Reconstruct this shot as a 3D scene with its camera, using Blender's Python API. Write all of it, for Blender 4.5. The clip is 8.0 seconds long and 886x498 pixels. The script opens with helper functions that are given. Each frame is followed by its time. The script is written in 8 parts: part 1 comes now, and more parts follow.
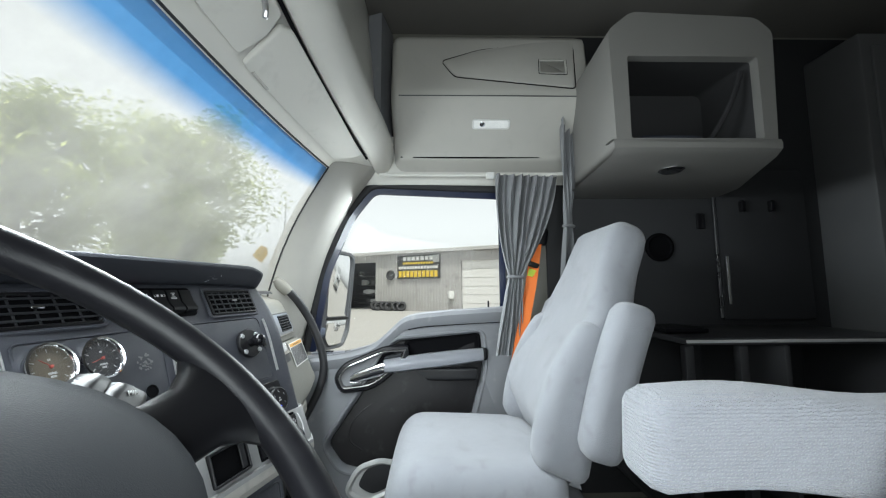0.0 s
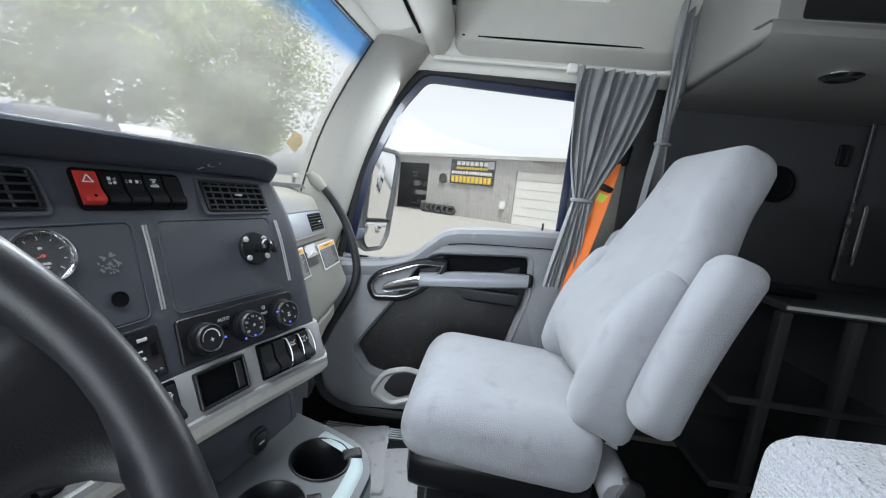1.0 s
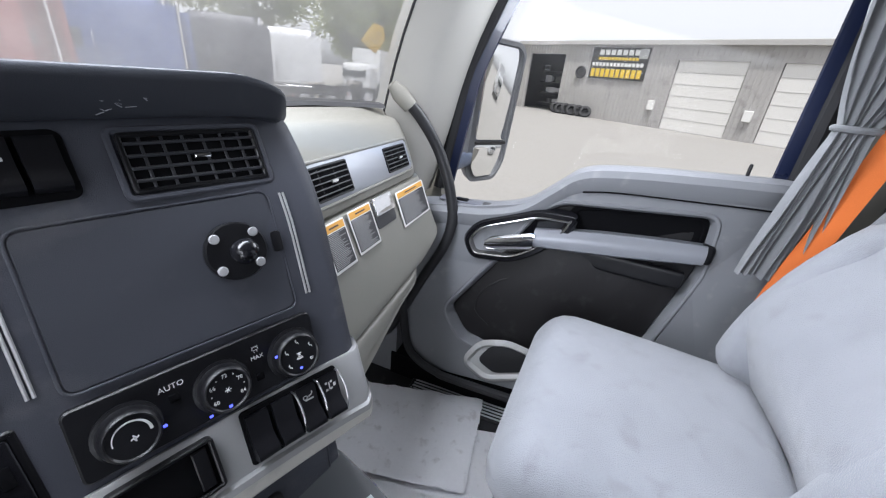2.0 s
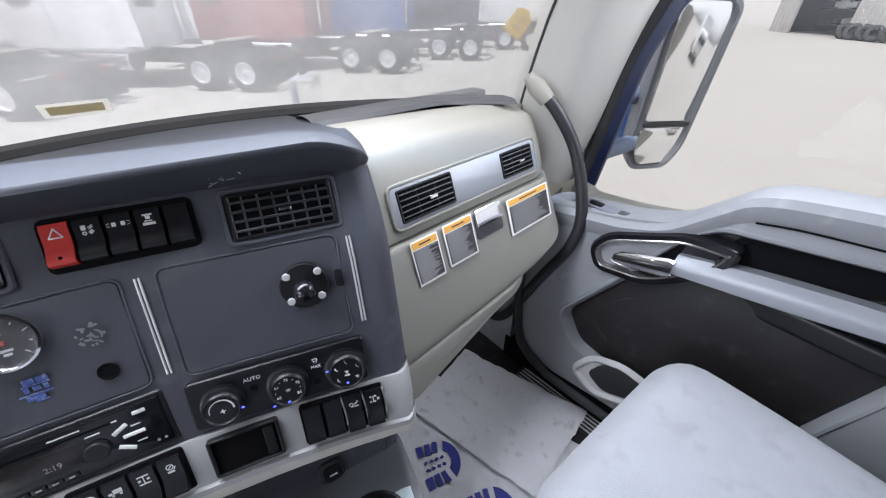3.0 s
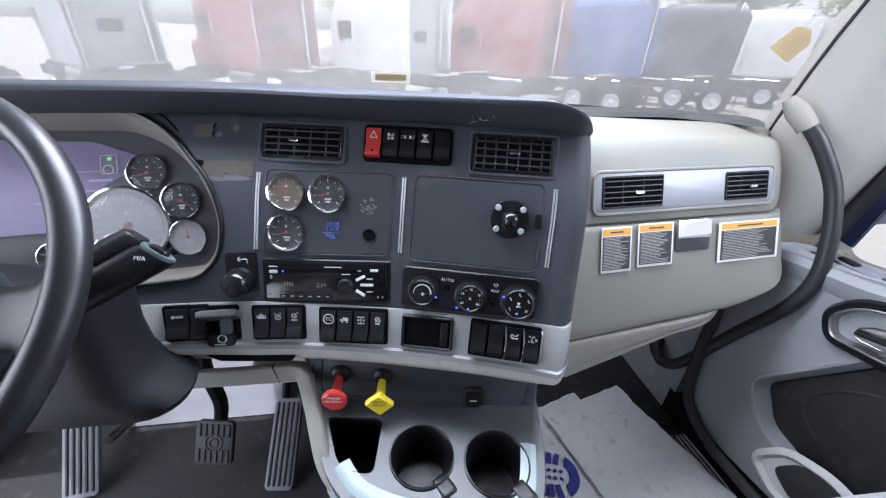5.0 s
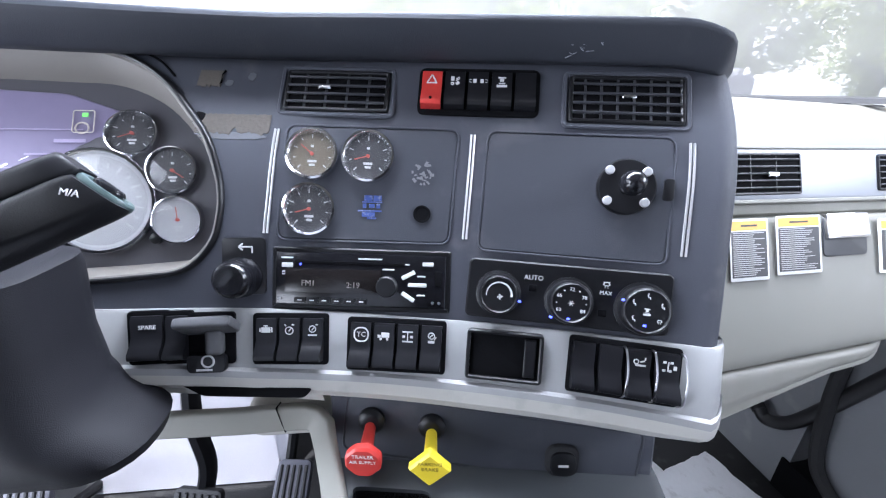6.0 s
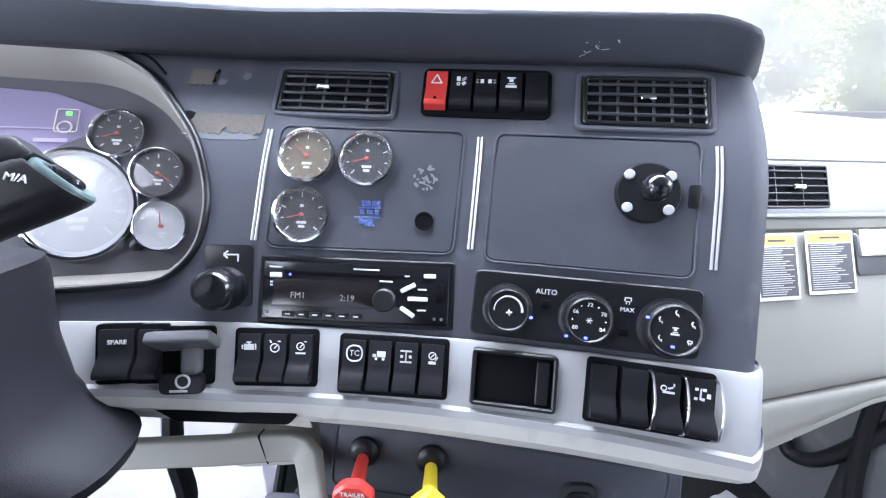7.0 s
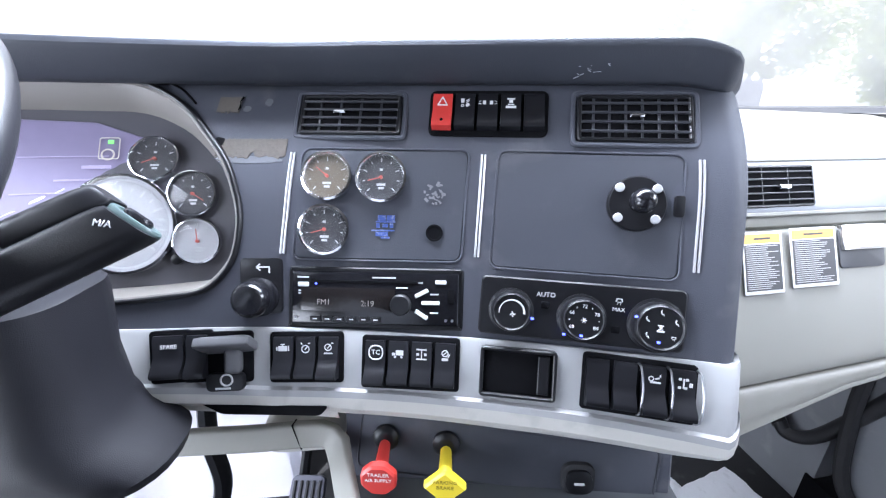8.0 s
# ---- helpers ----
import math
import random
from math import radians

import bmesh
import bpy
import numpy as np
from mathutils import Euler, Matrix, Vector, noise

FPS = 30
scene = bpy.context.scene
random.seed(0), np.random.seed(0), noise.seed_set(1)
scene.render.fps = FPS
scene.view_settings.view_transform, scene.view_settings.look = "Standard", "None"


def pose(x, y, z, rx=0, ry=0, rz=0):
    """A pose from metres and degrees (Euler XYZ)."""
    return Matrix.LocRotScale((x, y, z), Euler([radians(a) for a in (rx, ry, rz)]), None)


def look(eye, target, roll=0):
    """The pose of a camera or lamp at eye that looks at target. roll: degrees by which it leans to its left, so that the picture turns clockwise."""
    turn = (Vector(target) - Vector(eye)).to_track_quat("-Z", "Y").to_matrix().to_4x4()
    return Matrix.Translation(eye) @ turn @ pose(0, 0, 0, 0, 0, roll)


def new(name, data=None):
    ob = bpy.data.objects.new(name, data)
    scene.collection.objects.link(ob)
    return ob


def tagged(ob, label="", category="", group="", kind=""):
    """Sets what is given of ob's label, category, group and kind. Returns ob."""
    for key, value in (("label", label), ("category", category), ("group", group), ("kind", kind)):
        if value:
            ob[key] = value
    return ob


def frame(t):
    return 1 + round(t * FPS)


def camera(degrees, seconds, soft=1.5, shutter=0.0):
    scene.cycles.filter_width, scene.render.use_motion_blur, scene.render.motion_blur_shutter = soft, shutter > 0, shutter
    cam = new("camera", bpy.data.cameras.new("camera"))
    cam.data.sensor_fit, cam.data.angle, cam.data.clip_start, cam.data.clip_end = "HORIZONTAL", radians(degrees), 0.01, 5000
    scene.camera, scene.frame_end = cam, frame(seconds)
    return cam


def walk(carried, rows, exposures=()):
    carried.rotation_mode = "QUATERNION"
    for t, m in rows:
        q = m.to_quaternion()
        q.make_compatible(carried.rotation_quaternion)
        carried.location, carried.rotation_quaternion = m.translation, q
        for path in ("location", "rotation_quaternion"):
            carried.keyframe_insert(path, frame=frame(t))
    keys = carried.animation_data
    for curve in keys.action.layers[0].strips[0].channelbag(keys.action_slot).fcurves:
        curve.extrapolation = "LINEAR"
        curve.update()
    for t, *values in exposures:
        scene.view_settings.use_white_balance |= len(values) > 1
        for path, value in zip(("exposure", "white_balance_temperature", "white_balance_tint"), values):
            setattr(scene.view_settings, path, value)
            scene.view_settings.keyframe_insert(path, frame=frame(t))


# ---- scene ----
# ---- camera and its walk
cam = camera(98.8, 8.0, soft=1.2)
PATH = [
    (0, (0.019, -0.011, 0.871), (2.008, -0.054, 1.077), -0.3),
    (0.5, (0.097, -0.031, 0.917), (2.096, -0.022, 0.868), 2.9),
    (1, (0.203, -0.016, 0.893), (2.172, 0.174, 0.596), 6.4),
    (1.5, (0.432, 0.014, 0.892), (2.305, 0.31, 0.254), 7.7),
    (2, (0.574, 0.049, 0.938), (2.256, 0.741, 0.107), 5.7),
    (2.2, (0.597, 0.019, 0.972), (2.185, 0.84, 0.076), 5.4),
    (3.3, (0.76, -0.028, 1.071), (1.662, 1.343, -0.072), 0.8),
    (3.5, (0.781, -0.038, 1.076), (1.649, 1.346, -0.077), 2.2),
    (4, (0.755, -0.099, 1.08), (1.546, 1.323, -0.084), 5.0),
    (4.5, (0.696, -0.146, 1.065), (1.165, 1.486, 0.009), 3.4),
    (5, (0.627, -0.122, 0.995), (0.908, 1.595, 0.008), 2.4),
    (5.2, (0.611, -0.089, 0.961), (0.855, 1.658, 0.019), 1.8),
    (6.3, (0.57, 0.015, 0.815), (0.789, 1.886, 0.142), 1.6),
    (6.5, (0.576, 0.021, 0.81), (0.794, 1.898, 0.154), 1.8),
    (7, (0.576, 0.029, 0.814), (0.788, 1.924, 0.208), 2.1),
    (7.5, (0.581, 0.032, 0.816), (0.798, 1.928, 0.216), 1.9),
    (8, (0.569, -0.002, 0.85), (0.747, 1.872, 0.175), 0.4),
]
walk(cam, [(t, look(eye, target, roll)) for t, eye, target, roll in PATH],
     [(0.0, 0.38, 6300, 2), (1.0, 0.38, 6150, 6), (1.5, 0.38, 6150, 9), (2.0, 0.36, 6150, 12), (3.5, 0.56, 6100, 13), (5.0, 0.67, 5900, 14), (6.5, 1.74, 5750, 13), (8.0, 1.82, 5750, 13)])

# ---- daylight: high sun on the driver's side, hazy sky
SUN_TO = Vector((-0.30, -0.06, 0.95)).normalized()
world = bpy.data.worlds.new("sky")
scene.world = world
world.use_nodes = True
wn = world.node_tree.nodes
sky = wn.new("ShaderNodeTexSky")
sky.sky_type, sky.sun_disc = "NISHITA", False
sky.sun_elevation, sky.sun_rotation = math.asin(SUN_TO.z), math.atan2(SUN_TO.x, SUN_TO.y)
sky.air_density, sky.dust_density = 1.0, 2.5
wn["Background"].inputs["Strength"].default_value = 0.15
haze = wn.new("ShaderNodeHueSaturation")
haze.inputs["Saturation"].default_value, haze.inputs["Value"].default_value = 0.05, 1.15
world.node_tree.links.new(sky.outputs[0], haze.inputs["Color"])
world.node_tree.links.new(haze.outputs[0], wn["Background"].inputs["Color"])
sun = new("sun", bpy.data.lights.new("sun", "SUN"))
sun.data.energy, sun.data.angle, sun.data.color = 3.4, radians(0.6), (1.0, 0.96, 0.89)
sun.matrix_world = look(SUN_TO * 50, (0, 0, 0))


def opening_light(name, eye, target, w, h, power, color=(0.93, 0.96, 1.0)):
    """Sky light that comes in through an opening of the cab."""
    lamp = new(name, bpy.data.lights.new(name, "AREA"))
    lamp.data.shape, lamp.data.size, lamp.data.size_y = "RECTANGLE", w, h
    lamp.data.energy, lamp.data.color = power, color
    lamp.matrix_world = look(eye, target)
    return lamp


opening_light("driver_door_skylight", (-0.44, 0.02, 0.66), (0.9, 0.22, 0.36), 0.85, 1.2, 12.5)
opening_light("windscreen_skylight", (0.72, 0.48, 1.19), (0.76, -0.30, 0.42), 0.85, 0.24, 12.0)
opening_light("passenger_window_skylight", (1.655, 0.06, 1.14), (0.92, 0.20, 0.40), 0.56, 0.32, 3.9)

# ---- materials
def rgb(c):
    return (*c, 1.0)


def make(name):
    m = bpy.data.materials.new(name)
    m.use_nodes = True
    return m, m.node_tree.nodes, m.node_tree.links, m.node_tree.nodes["Principled BSDF"]


def surface(name, color, rough=0.5, metal=0.0, grain=900.0, bump=0.15, vary=0.12, blotch=9.0, wear=None, wear_amount=0.0, sheen=0.0, coat=0.0, rand=0.0, gloss=0.5):
    """A moulded, woven or painted surface: fine grain relief, broad unevenness, and optional worn patches."""
    m, n, l, p = make(name)
    tc = n.new("ShaderNodeTexCoord")
    fine = n.new("ShaderNodeTexNoise")
    fine.inputs["Scale"].default_value, fine.inputs["Detail"].default_value = grain, 3.0
    broad = n.new("ShaderNodeTexNoise")
    broad.inputs["Scale"].default_value, broad.inputs["Detail"].default_value = blotch, 5.0
    for t in (fine, broad):
        l.new(tc.outputs["Object"], t.inputs["Vector"])
    ramp = n.new("ShaderNodeMapRange")
    ramp.inputs["To Min"].default_value, ramp.inputs["To Max"].default_value = 1 - vary, 1 + vary
    l.new(broad.outputs["Fac"], ramp.inputs["Value"])
    ramp2 = n.new("ShaderNodeMapRange")
    ramp2.inputs["To Min"].default_value, ramp2.inputs["To Max"].default_value = 1 - vary * 0.7, 1 + vary * 0.7
    l.new(fine.outputs["Fac"], ramp2.inputs["Value"])
    mul = n.new("ShaderNodeMath")
    mul.operation = "MULTIPLY"
    l.new(ramp.outputs[0], mul.inputs[0])
    l.new(ramp2.outputs[0], mul.inputs[1])
    tone = n.new("ShaderNodeVectorMath")
    tone.operation = "SCALE"
    tone.inputs[0].default_value = color
    l.new(mul.outputs[0], tone.inputs["Scale"])
    out = tone.outputs[0]
    if rand:
        info = n.new("ShaderNodeObjectInfo")
        rr = n.new("ShaderNodeMapRange")
        rr.inputs["To Min"].default_value, rr.inputs["To Max"].default_value = 1 - rand, 1 + rand
        l.new(info.outputs["Random"], rr.inputs["Value"])
        sc = n.new("ShaderNodeVectorMath")
        sc.operation = "SCALE"
        l.new(out, sc.inputs[0])
        l.new(rr.outputs[0], sc.inputs["Scale"])
        out = sc.outputs[0]
    if wear:
        worn = n.new("ShaderNodeTexNoise")
        worn.inputs["Scale"].default_value, worn.inputs["Detail"].default_value = blotch * 2.3, 8.0
        l.new(tc.outputs["Object"], worn.inputs["Vector"])
        wr = n.new("ShaderNodeMapRange")
        wr.inputs["From Min"].default_value, wr.inputs["From Max"].default_value = 0.62 - wear_amount * 0.3, 0.72
        l.new(worn.outputs["Fac"], wr.inputs["Value"])
        mix = n.new("ShaderNodeMix")
        mix.data_type = "RGBA"
        mix.inputs["B"].default_value = rgb(wear)
        amt = n.new("ShaderNodeMath")
        amt.operation = "MULTIPLY"
        amt.inputs[1].default_value = min(1.0, 0.35 + wear_amount)
        l.new(wr.outputs[0], amt.inputs[0])
        l.new(amt.outputs[0], mix.inputs["Factor"])
        l.new(out, mix.inputs["A"])
        out = mix.outputs["Result"]
    l.new(out, p.inputs["Base Color"])
    rr = n.new("ShaderNodeMapRange")
    rr.inputs["To Min"].default_value, rr.inputs["To Max"].default_value = max(0.02, rough - 0.1), min(1, rough + 0.1)
    l.new(broad.outputs["Fac"], rr.inputs["Value"])
    l.new(rr.outputs[0], p.inputs["Roughness"])
    p.inputs["Metallic"].default_value = metal
    p.inputs["Specular IOR Level"].default_value = gloss
    p.inputs["Sheen Weight"].default_value = sheen
    p.inputs["Coat Weight"].default_value = coat
    if bump:
        b = n.new("ShaderNodeBump")
        b.inputs["Strength"].default_value, b.inputs["Distance"].default_value = bump, 0.0015
        l.new(fine.outputs["Fac"], b.inputs["Height"])
        l.new(b.outputs[0], p.inputs["Normal"])
    return m


def cloth(name, color, weave=420.0, ridge=0.5, sheen=0.35, stain=(0.3, 0.3, 0.31), stain_amount=0.25):
    """Looped pile with soft creases and faint stains."""
    m = surface(name, color, rough=0.95, grain=weave, bump=0.0, vary=0.16, blotch=9.0, wear=stain, wear_amount=stain_amount, sheen=sheen)
    n, l, p = m.node_tree.nodes, m.node_tree.links, m.node_tree.nodes["Principled BSDF"]
    tc = n.new("ShaderNodeTexCoord")
    vor = n.new("ShaderNodeTexVoronoi")
    vor.inputs["Scale"].default_value = weave
    crease = n.new("ShaderNodeTexNoise")
    crease.inputs["Scale"].default_value, crease.inputs["Detail"].default_value = 15.0, 4.0
    l.new(tc.outputs["Object"], vor.inputs["Vector"])
    l.new(tc.outputs["Object"], crease.inputs["Vector"])
    b1 = n.new("ShaderNodeBump")
    b1.inputs["Strength"].default_value, b1.inputs["Distance"].default_value = ridge, 0.002
    l.new(vor.outputs["Distance"], b1.inputs["Height"])
    b2 = n.new("ShaderNodeBump")
    b2.inputs["Strength"].default_value, b2.inputs["Distance"].default_value = 0.24, 0.014
    l.new(crease.outputs["Fac"], b2.inputs["Height"])
    l.new(b1.outputs[0], b2.inputs["Normal"])
    l.new(b2.outputs[0], p.inputs["Normal"])
    return m


def glowing(name, color, strength):
    m, n, l, p = make(name)
    p.inputs["Base Color"].default_value = rgb(tuple(c * 0.3 for c in color))
    p.inputs["Emission Color"].default_value, p.inputs["Emission Strength"].default_value = rgb(color), strength
    return m


def clear_glass(name, dust=0.02, dust_scale=6.0, tint=(1, 1, 1), strip=None, gloss=1.0):
    """Thin pane: see-through, Fresnel gloss, and a film of dust that catches the daylight. strip: z at which a blue shade band begins and is full."""
    m = bpy.data.materials.new(name)
    m.use_nodes = True
    n, l = m.node_tree.nodes, m.node_tree.links
    n.remove(n["Principled BSDF"])
    out = n["Material Output"]
    clear = n.new("ShaderNodeBsdfTransparent")
    clear.inputs["Color"].default_value = rgb(tint)
    tc = n.new("ShaderNodeTexCoord")
    if strip:
        sep = n.new("ShaderNodeSeparateXYZ")
        l.new(tc.outputs["Object"], sep.inputs[0])
        mr = n.new("ShaderNodeMapRange")
        mr.inputs["From Min"].default_value, mr.inputs["From Max"].default_value = strip
        l.new(sep.outputs["Z"], mr.inputs["Value"])
        mix = n.new("ShaderNodeMix")
        mix.data_type = "RGBA"
        mix.inputs["A"].default_value, mix.inputs["B"].default_value = rgb(tint), (0.10, 0.36, 0.80, 1)
        l.new(mr.outputs[0], mix.inputs["Factor"])
        l.new(mix.outputs["Result"], clear.inputs["Color"])
    film = n.new("ShaderNodeBsdfDiffuse")
    film.inputs["Color"].default_value = (0.64, 0.64, 0.65, 1)
    glow = n.new("ShaderNodeBsdfTranslucent")
    glow.inputs["Color"].default_value = (0.73, 0.735, 0.745, 1)
    if strip:
        shaded = n.new("ShaderNodeMix")
        shaded.data_type = "RGBA"
        shaded.inputs["A"].default_value, shaded.inputs["B"].default_value = glow.inputs["Color"].default_value, (0.10, 0.30, 0.60, 1)
        l.new(mr.outputs[0], shaded.inputs["Factor"])
        l.new(shaded.outputs["Result"], glow.inputs["Color"])
    both = n.new("ShaderNodeMixShader")
    both.inputs[0].default_value = 0.75
    l.new(film.outputs[0], both.inputs[1])
    l.new(glow.outputs[0], both.inputs[2])
    noise1 = n.new("ShaderNodeTexNoise")
    noise1.inputs["Scale"].default_value, noise1.inputs["Detail"].default_value = dust_scale, 9.0
    l.new(tc.outputs["Object"], noise1.inputs["Vector"])
    dr = n.new("ShaderNodeMapRange")
    dr.inputs["From Min"].default_value, dr.inputs["From Max"].default_value = 0.3, 0.75
    dr.inputs["To Min"].default_value, dr.inputs["To Max"].default_value = dust * 0.82, dust * 1.25
    l.new(noise1.outputs["Fac"], dr.inputs["Value"])
    dusty = n.new("ShaderNodeMixShader")
    l.new(dr.outputs[0], dusty.inputs[0])
    l.new(clear.outputs[0], dusty.inputs[1])
    l.new(both.outputs[0], dusty.inputs[2])
    shine = n.new("ShaderNodeBsdfGlossy")
    shine.inputs["Roughness"].default_value = 0.02
    fres = n.new("ShaderNodeLayerWeight")
    fres.inputs["Blend"].default_value = 0.5
    fp = n.new("ShaderNodeMath")
    fp.operation = "POWER"
    fp.inputs[1].default_value = 5.0
    l.new(fres.outputs["Facing"], fp.inputs[0])
    fm = n.new("ShaderNodeMath")
    fm.operation = "MULTIPLY_ADD"
    fm.inputs[1].default_value, fm.inputs[2].default_value = 0.5 * gloss, 0.035 * gloss
    l.new(fp.outputs[0], fm.inputs[0])
    last = n.new("ShaderNodeMixShader")
    l.new(fm.outputs[0], last.inputs[0])
    l.new(dusty.outputs[0], last.inputs[1])
    l.new(shine.outputs[0], last.inputs[2])
    l.new(last.outputs[0], out.inputs["Surface"])
    return m


DASH = surface("dash_charcoal_plastic", (0.060, 0.063, 0.078), 0.5, grain=1400, bump=0.35, vary=0.10, wear=(0.13, 0.13, 0.14), wear_amount=0.05, gloss=0.25)
HOOD = surface("dash_hood_padding", (0.035, 0.038, 0.047), 0.58, grain=1100, bump=0.22, vary=0.12, wear=(0.06, 0.06, 0.066), wear_amount=0.06, gloss=0.3)
INSET = surface("dash_inset_plastic", (0.054, 0.057, 0.069), 0.42, grain=1500, bump=0.3, vary=0.10, wear=(0.09, 0.09, 0.10), wear_amount=0.12, gloss=0.28)
BLACK = surface("black_plastic", (0.0075, 0.0075, 0.009), 0.34, grain=1100, bump=0.12, vary=0.15, gloss=0.38)
SWITCHBLACK = surface("switch_black_plastic", (0.008, 0.008, 0.010), 0.36, grain=900, bump=0.05, vary=0.12, gloss=0.4)
GLOSSBLACK = surface("gloss_black_plastic", (0.008, 0.008, 0.010), 0.16, grain=400, bump=0.02, vary=0.1)
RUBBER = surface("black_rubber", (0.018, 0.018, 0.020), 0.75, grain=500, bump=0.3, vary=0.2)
SLATGREY = surface("charcoal_slat_plastic", (0.030, 0.031, 0.037), 0.4, grain=900, bump=0.05, vary=0.1)
# near-black; on hole and duct plates it puts inner shade into the colour
DEEP = surface("black_and_void_shade", (0.005, 0.005, 0.006), 0.85, grain=300, bump=0.1, gloss=0.06)
SILVER = surface("silver_trim_paint", (0.31, 0.31, 0.31), 0.58, metal=0.15, grain=2200, bump=0.12, vary=0.05, wear=(0.25, 0.25, 0.25), wear_amount=0.05)
VENTPLATE = surface("satin_grey_vent_plate", (0.28, 0.29, 0.315), 0.42, metal=0.3, grain=2200, bump=0.12, vary=0.05)
LOWTRIM = surface("warm_grey_trim_plastic", (0.46, 0.445, 0.41), 0.5, grain=1400, bump=0.25, vary=0.06, wear=(0.24, 0.23, 0.22), wear_amount=0.08)
PALE = surface("pale_grey_plastic", (0.218, 0.211, 0.186), 0.55, grain=1300, bump=0.3, vary=0.05, wear=(0.25, 0.24, 0.22), wear_amount=0.05)
LINER = surface("headliner_plastic", (0.66, 0.65, 0.605), 0.7, grain=900, bump=0.35, vary=0.05, wear=(0.55, 0.54, 0.50), wear_amount=0.06)
OVERHEAD = surface("overhead_console_plastic", (0.46, 0.45, 0.415), 0.7, grain=900, bump=0.35, vary=0.06, wear=(0.42, 0.41, 0.38), wear_amount=0.06)
PILLAR = surface("pillar_trim_plastic", (0.37, 0.36, 0.33), 0.6, grain=1100, bump=0.3, vary=0.05, wear=(0.34, 0.33, 0.31), wear_amount=0.05)
STRIP = surface("satin_strip", (0.46, 0.46, 0.47), 0.35, metal=0.35, grain=300, bump=0.02, vary=0.08)
DOORGREY = surface("door_grey_plastic", (0.222, 0.227, 0.243), 0.5, grain=1300, bump=0.3, vary=0.07, wear=(0.34, 0.34, 0.34), wear_amount=0.08)
CHROME = surface("chrome", (0.80, 0.80, 0.82), 0.10, metal=1.0, grain=60, bump=0.0, vary=0.05)
STEEL = surface("brushed_steel", (0.55, 0.55, 0.57), 0.30, metal=1.0, grain=300, bump=0.05, vary=0.1)
PILE = cloth("pale_grey_seat_pile", (0.315, 0.325, 0.355), weave=600.0, ridge=0.6, stain=(0.23, 0.23, 0.245), stain_amount=0.2)
PILEDARK = cloth("grey_seat_bolster_cloth", (0.30, 0.31, 0.35), stain_amount=0.3)
CURTAIN = cloth("grey_curtain_cloth", (0.20, 0.205, 0.215), weave=600, ridge=0.25, sheen=0.2, stain_amount=0.05)
WEBBING = surface("orange_webbing", (0.72, 0.17, 0.03), 0.8, grain=700, bump=0.5, vary=0.12)
FLOORMAT = surface("black_floor_rubber", (0.010, 0.010, 0.0115), 0.8, grain=260, bump=0.5, vary=0.25, wear=(0.06, 0.06, 0.06), wear_amount=0.12)
PAPER = surface("soiled_white_paper", (0.88, 0.88, 0.90), 0.85, grain=120, bump=0.1, vary=0.05, wear=(0.48, 0.46, 0.46), wear_amount=0.12, blotch=14)
BLUEINK = surface("blue_print", (0.03, 0.035, 0.22), 0.8, grain=300, bump=0.0, vary=0.15)
WHITEINK = surface("white_print", (0.58, 0.58, 0.58), 0.6, grain=900, bump=0.0, vary=0.06)
RED = surface("red_plastic", (0.52, 0.04, 0.032), 0.4, grain=900, bump=0.1, vary=0.1, wear=(0.65, 0.25, 0.2), wear_amount=0.1)
YELLOW = surface("yellow_plastic", (0.80, 0.62, 0.03), 0.4, grain=900, bump=0.1, vary=0.08, wear=(0.55, 0.42, 0.08), wear_amount=0.1)
LABELWHITE = surface("white_label", (0.70, 0.70, 0.68), 0.5, grain=700, bump=0.0, vary=0.04)
LABELORANGE = surface("orange_label", (0.72, 0.36, 0.06), 0.5, grain=700, bump=0.0, vary=0.05)
LABELGREY = surface("dark_label_ground", (0.035, 0.035, 0.038), 0.4, grain=700, bump=0.0, vary=0.06)
LABELPRINT = surface("grey_label_print", (0.36, 0.36, 0.36), 0.5, grain=700, bump=0.0, vary=0.06)
LABELBLACK = surface("black_label_print", (0.03, 0.03, 0.03), 0.5, grain=700, bump=0.0, vary=0.1)
DIAL = surface("gauge_face", (0.018, 0.018, 0.022), 0.5, grain=500, bump=0.0, vary=0.1)
# dark dial coloured tan to stand in for a reflection on it
DIALREFLECT = surface("gauge_face_tan_reflection", (0.13, 0.105, 0.07), 0.35, grain=500, bump=0.0, vary=0.1)
DIALPALE = surface("gauge_face_pale", (0.46, 0.46, 0.47), 0.45, grain=500, bump=0.0, vary=0.08)
SCREEN = surface("violet_display", (0.21, 0.18, 0.28), 0.35, grain=80, bump=0.0, vary=0.06, blotch=5)
TAN = surface("tan_scraped_backing", (0.092, 0.080, 0.068), 0.8, grain=300, bump=0.4, vary=0.25)
# pale teal puts the light on the cup tray's front into colour
LIPLIGHT = surface("tray_lip_light", (0.33, 0.40, 0.41), 0.3, grain=1200, bump=0.2, vary=0.08)
LENSCLEAR = surface("lamp_lens", (0.92, 0.92, 0.90), 0.12, grain=200, bump=0.4, vary=0.2)
BLUELED = glowing("blue_indicator", (0.08, 0.10, 1.0), 2.0)
DISPLAYTEXT = glowing("pale_display_digits", (0.55, 0.50, 0.48), 0.05)
NEEDLE = surface("red_needle", (0.42, 0.07, 0.05), 0.5, grain=300, bump=0.0)
FADED = surface("faded_needle", (0.34, 0.22, 0.20), 0.5, grain=300, bump=0.0)
STICKERBLUE = surface("blue_decal", (0.05, 0.085, 0.27), 0.5, grain=300, bump=0.0, wear=(0.30, 0.32, 0.40), wear_amount=0.35, blotch=110)
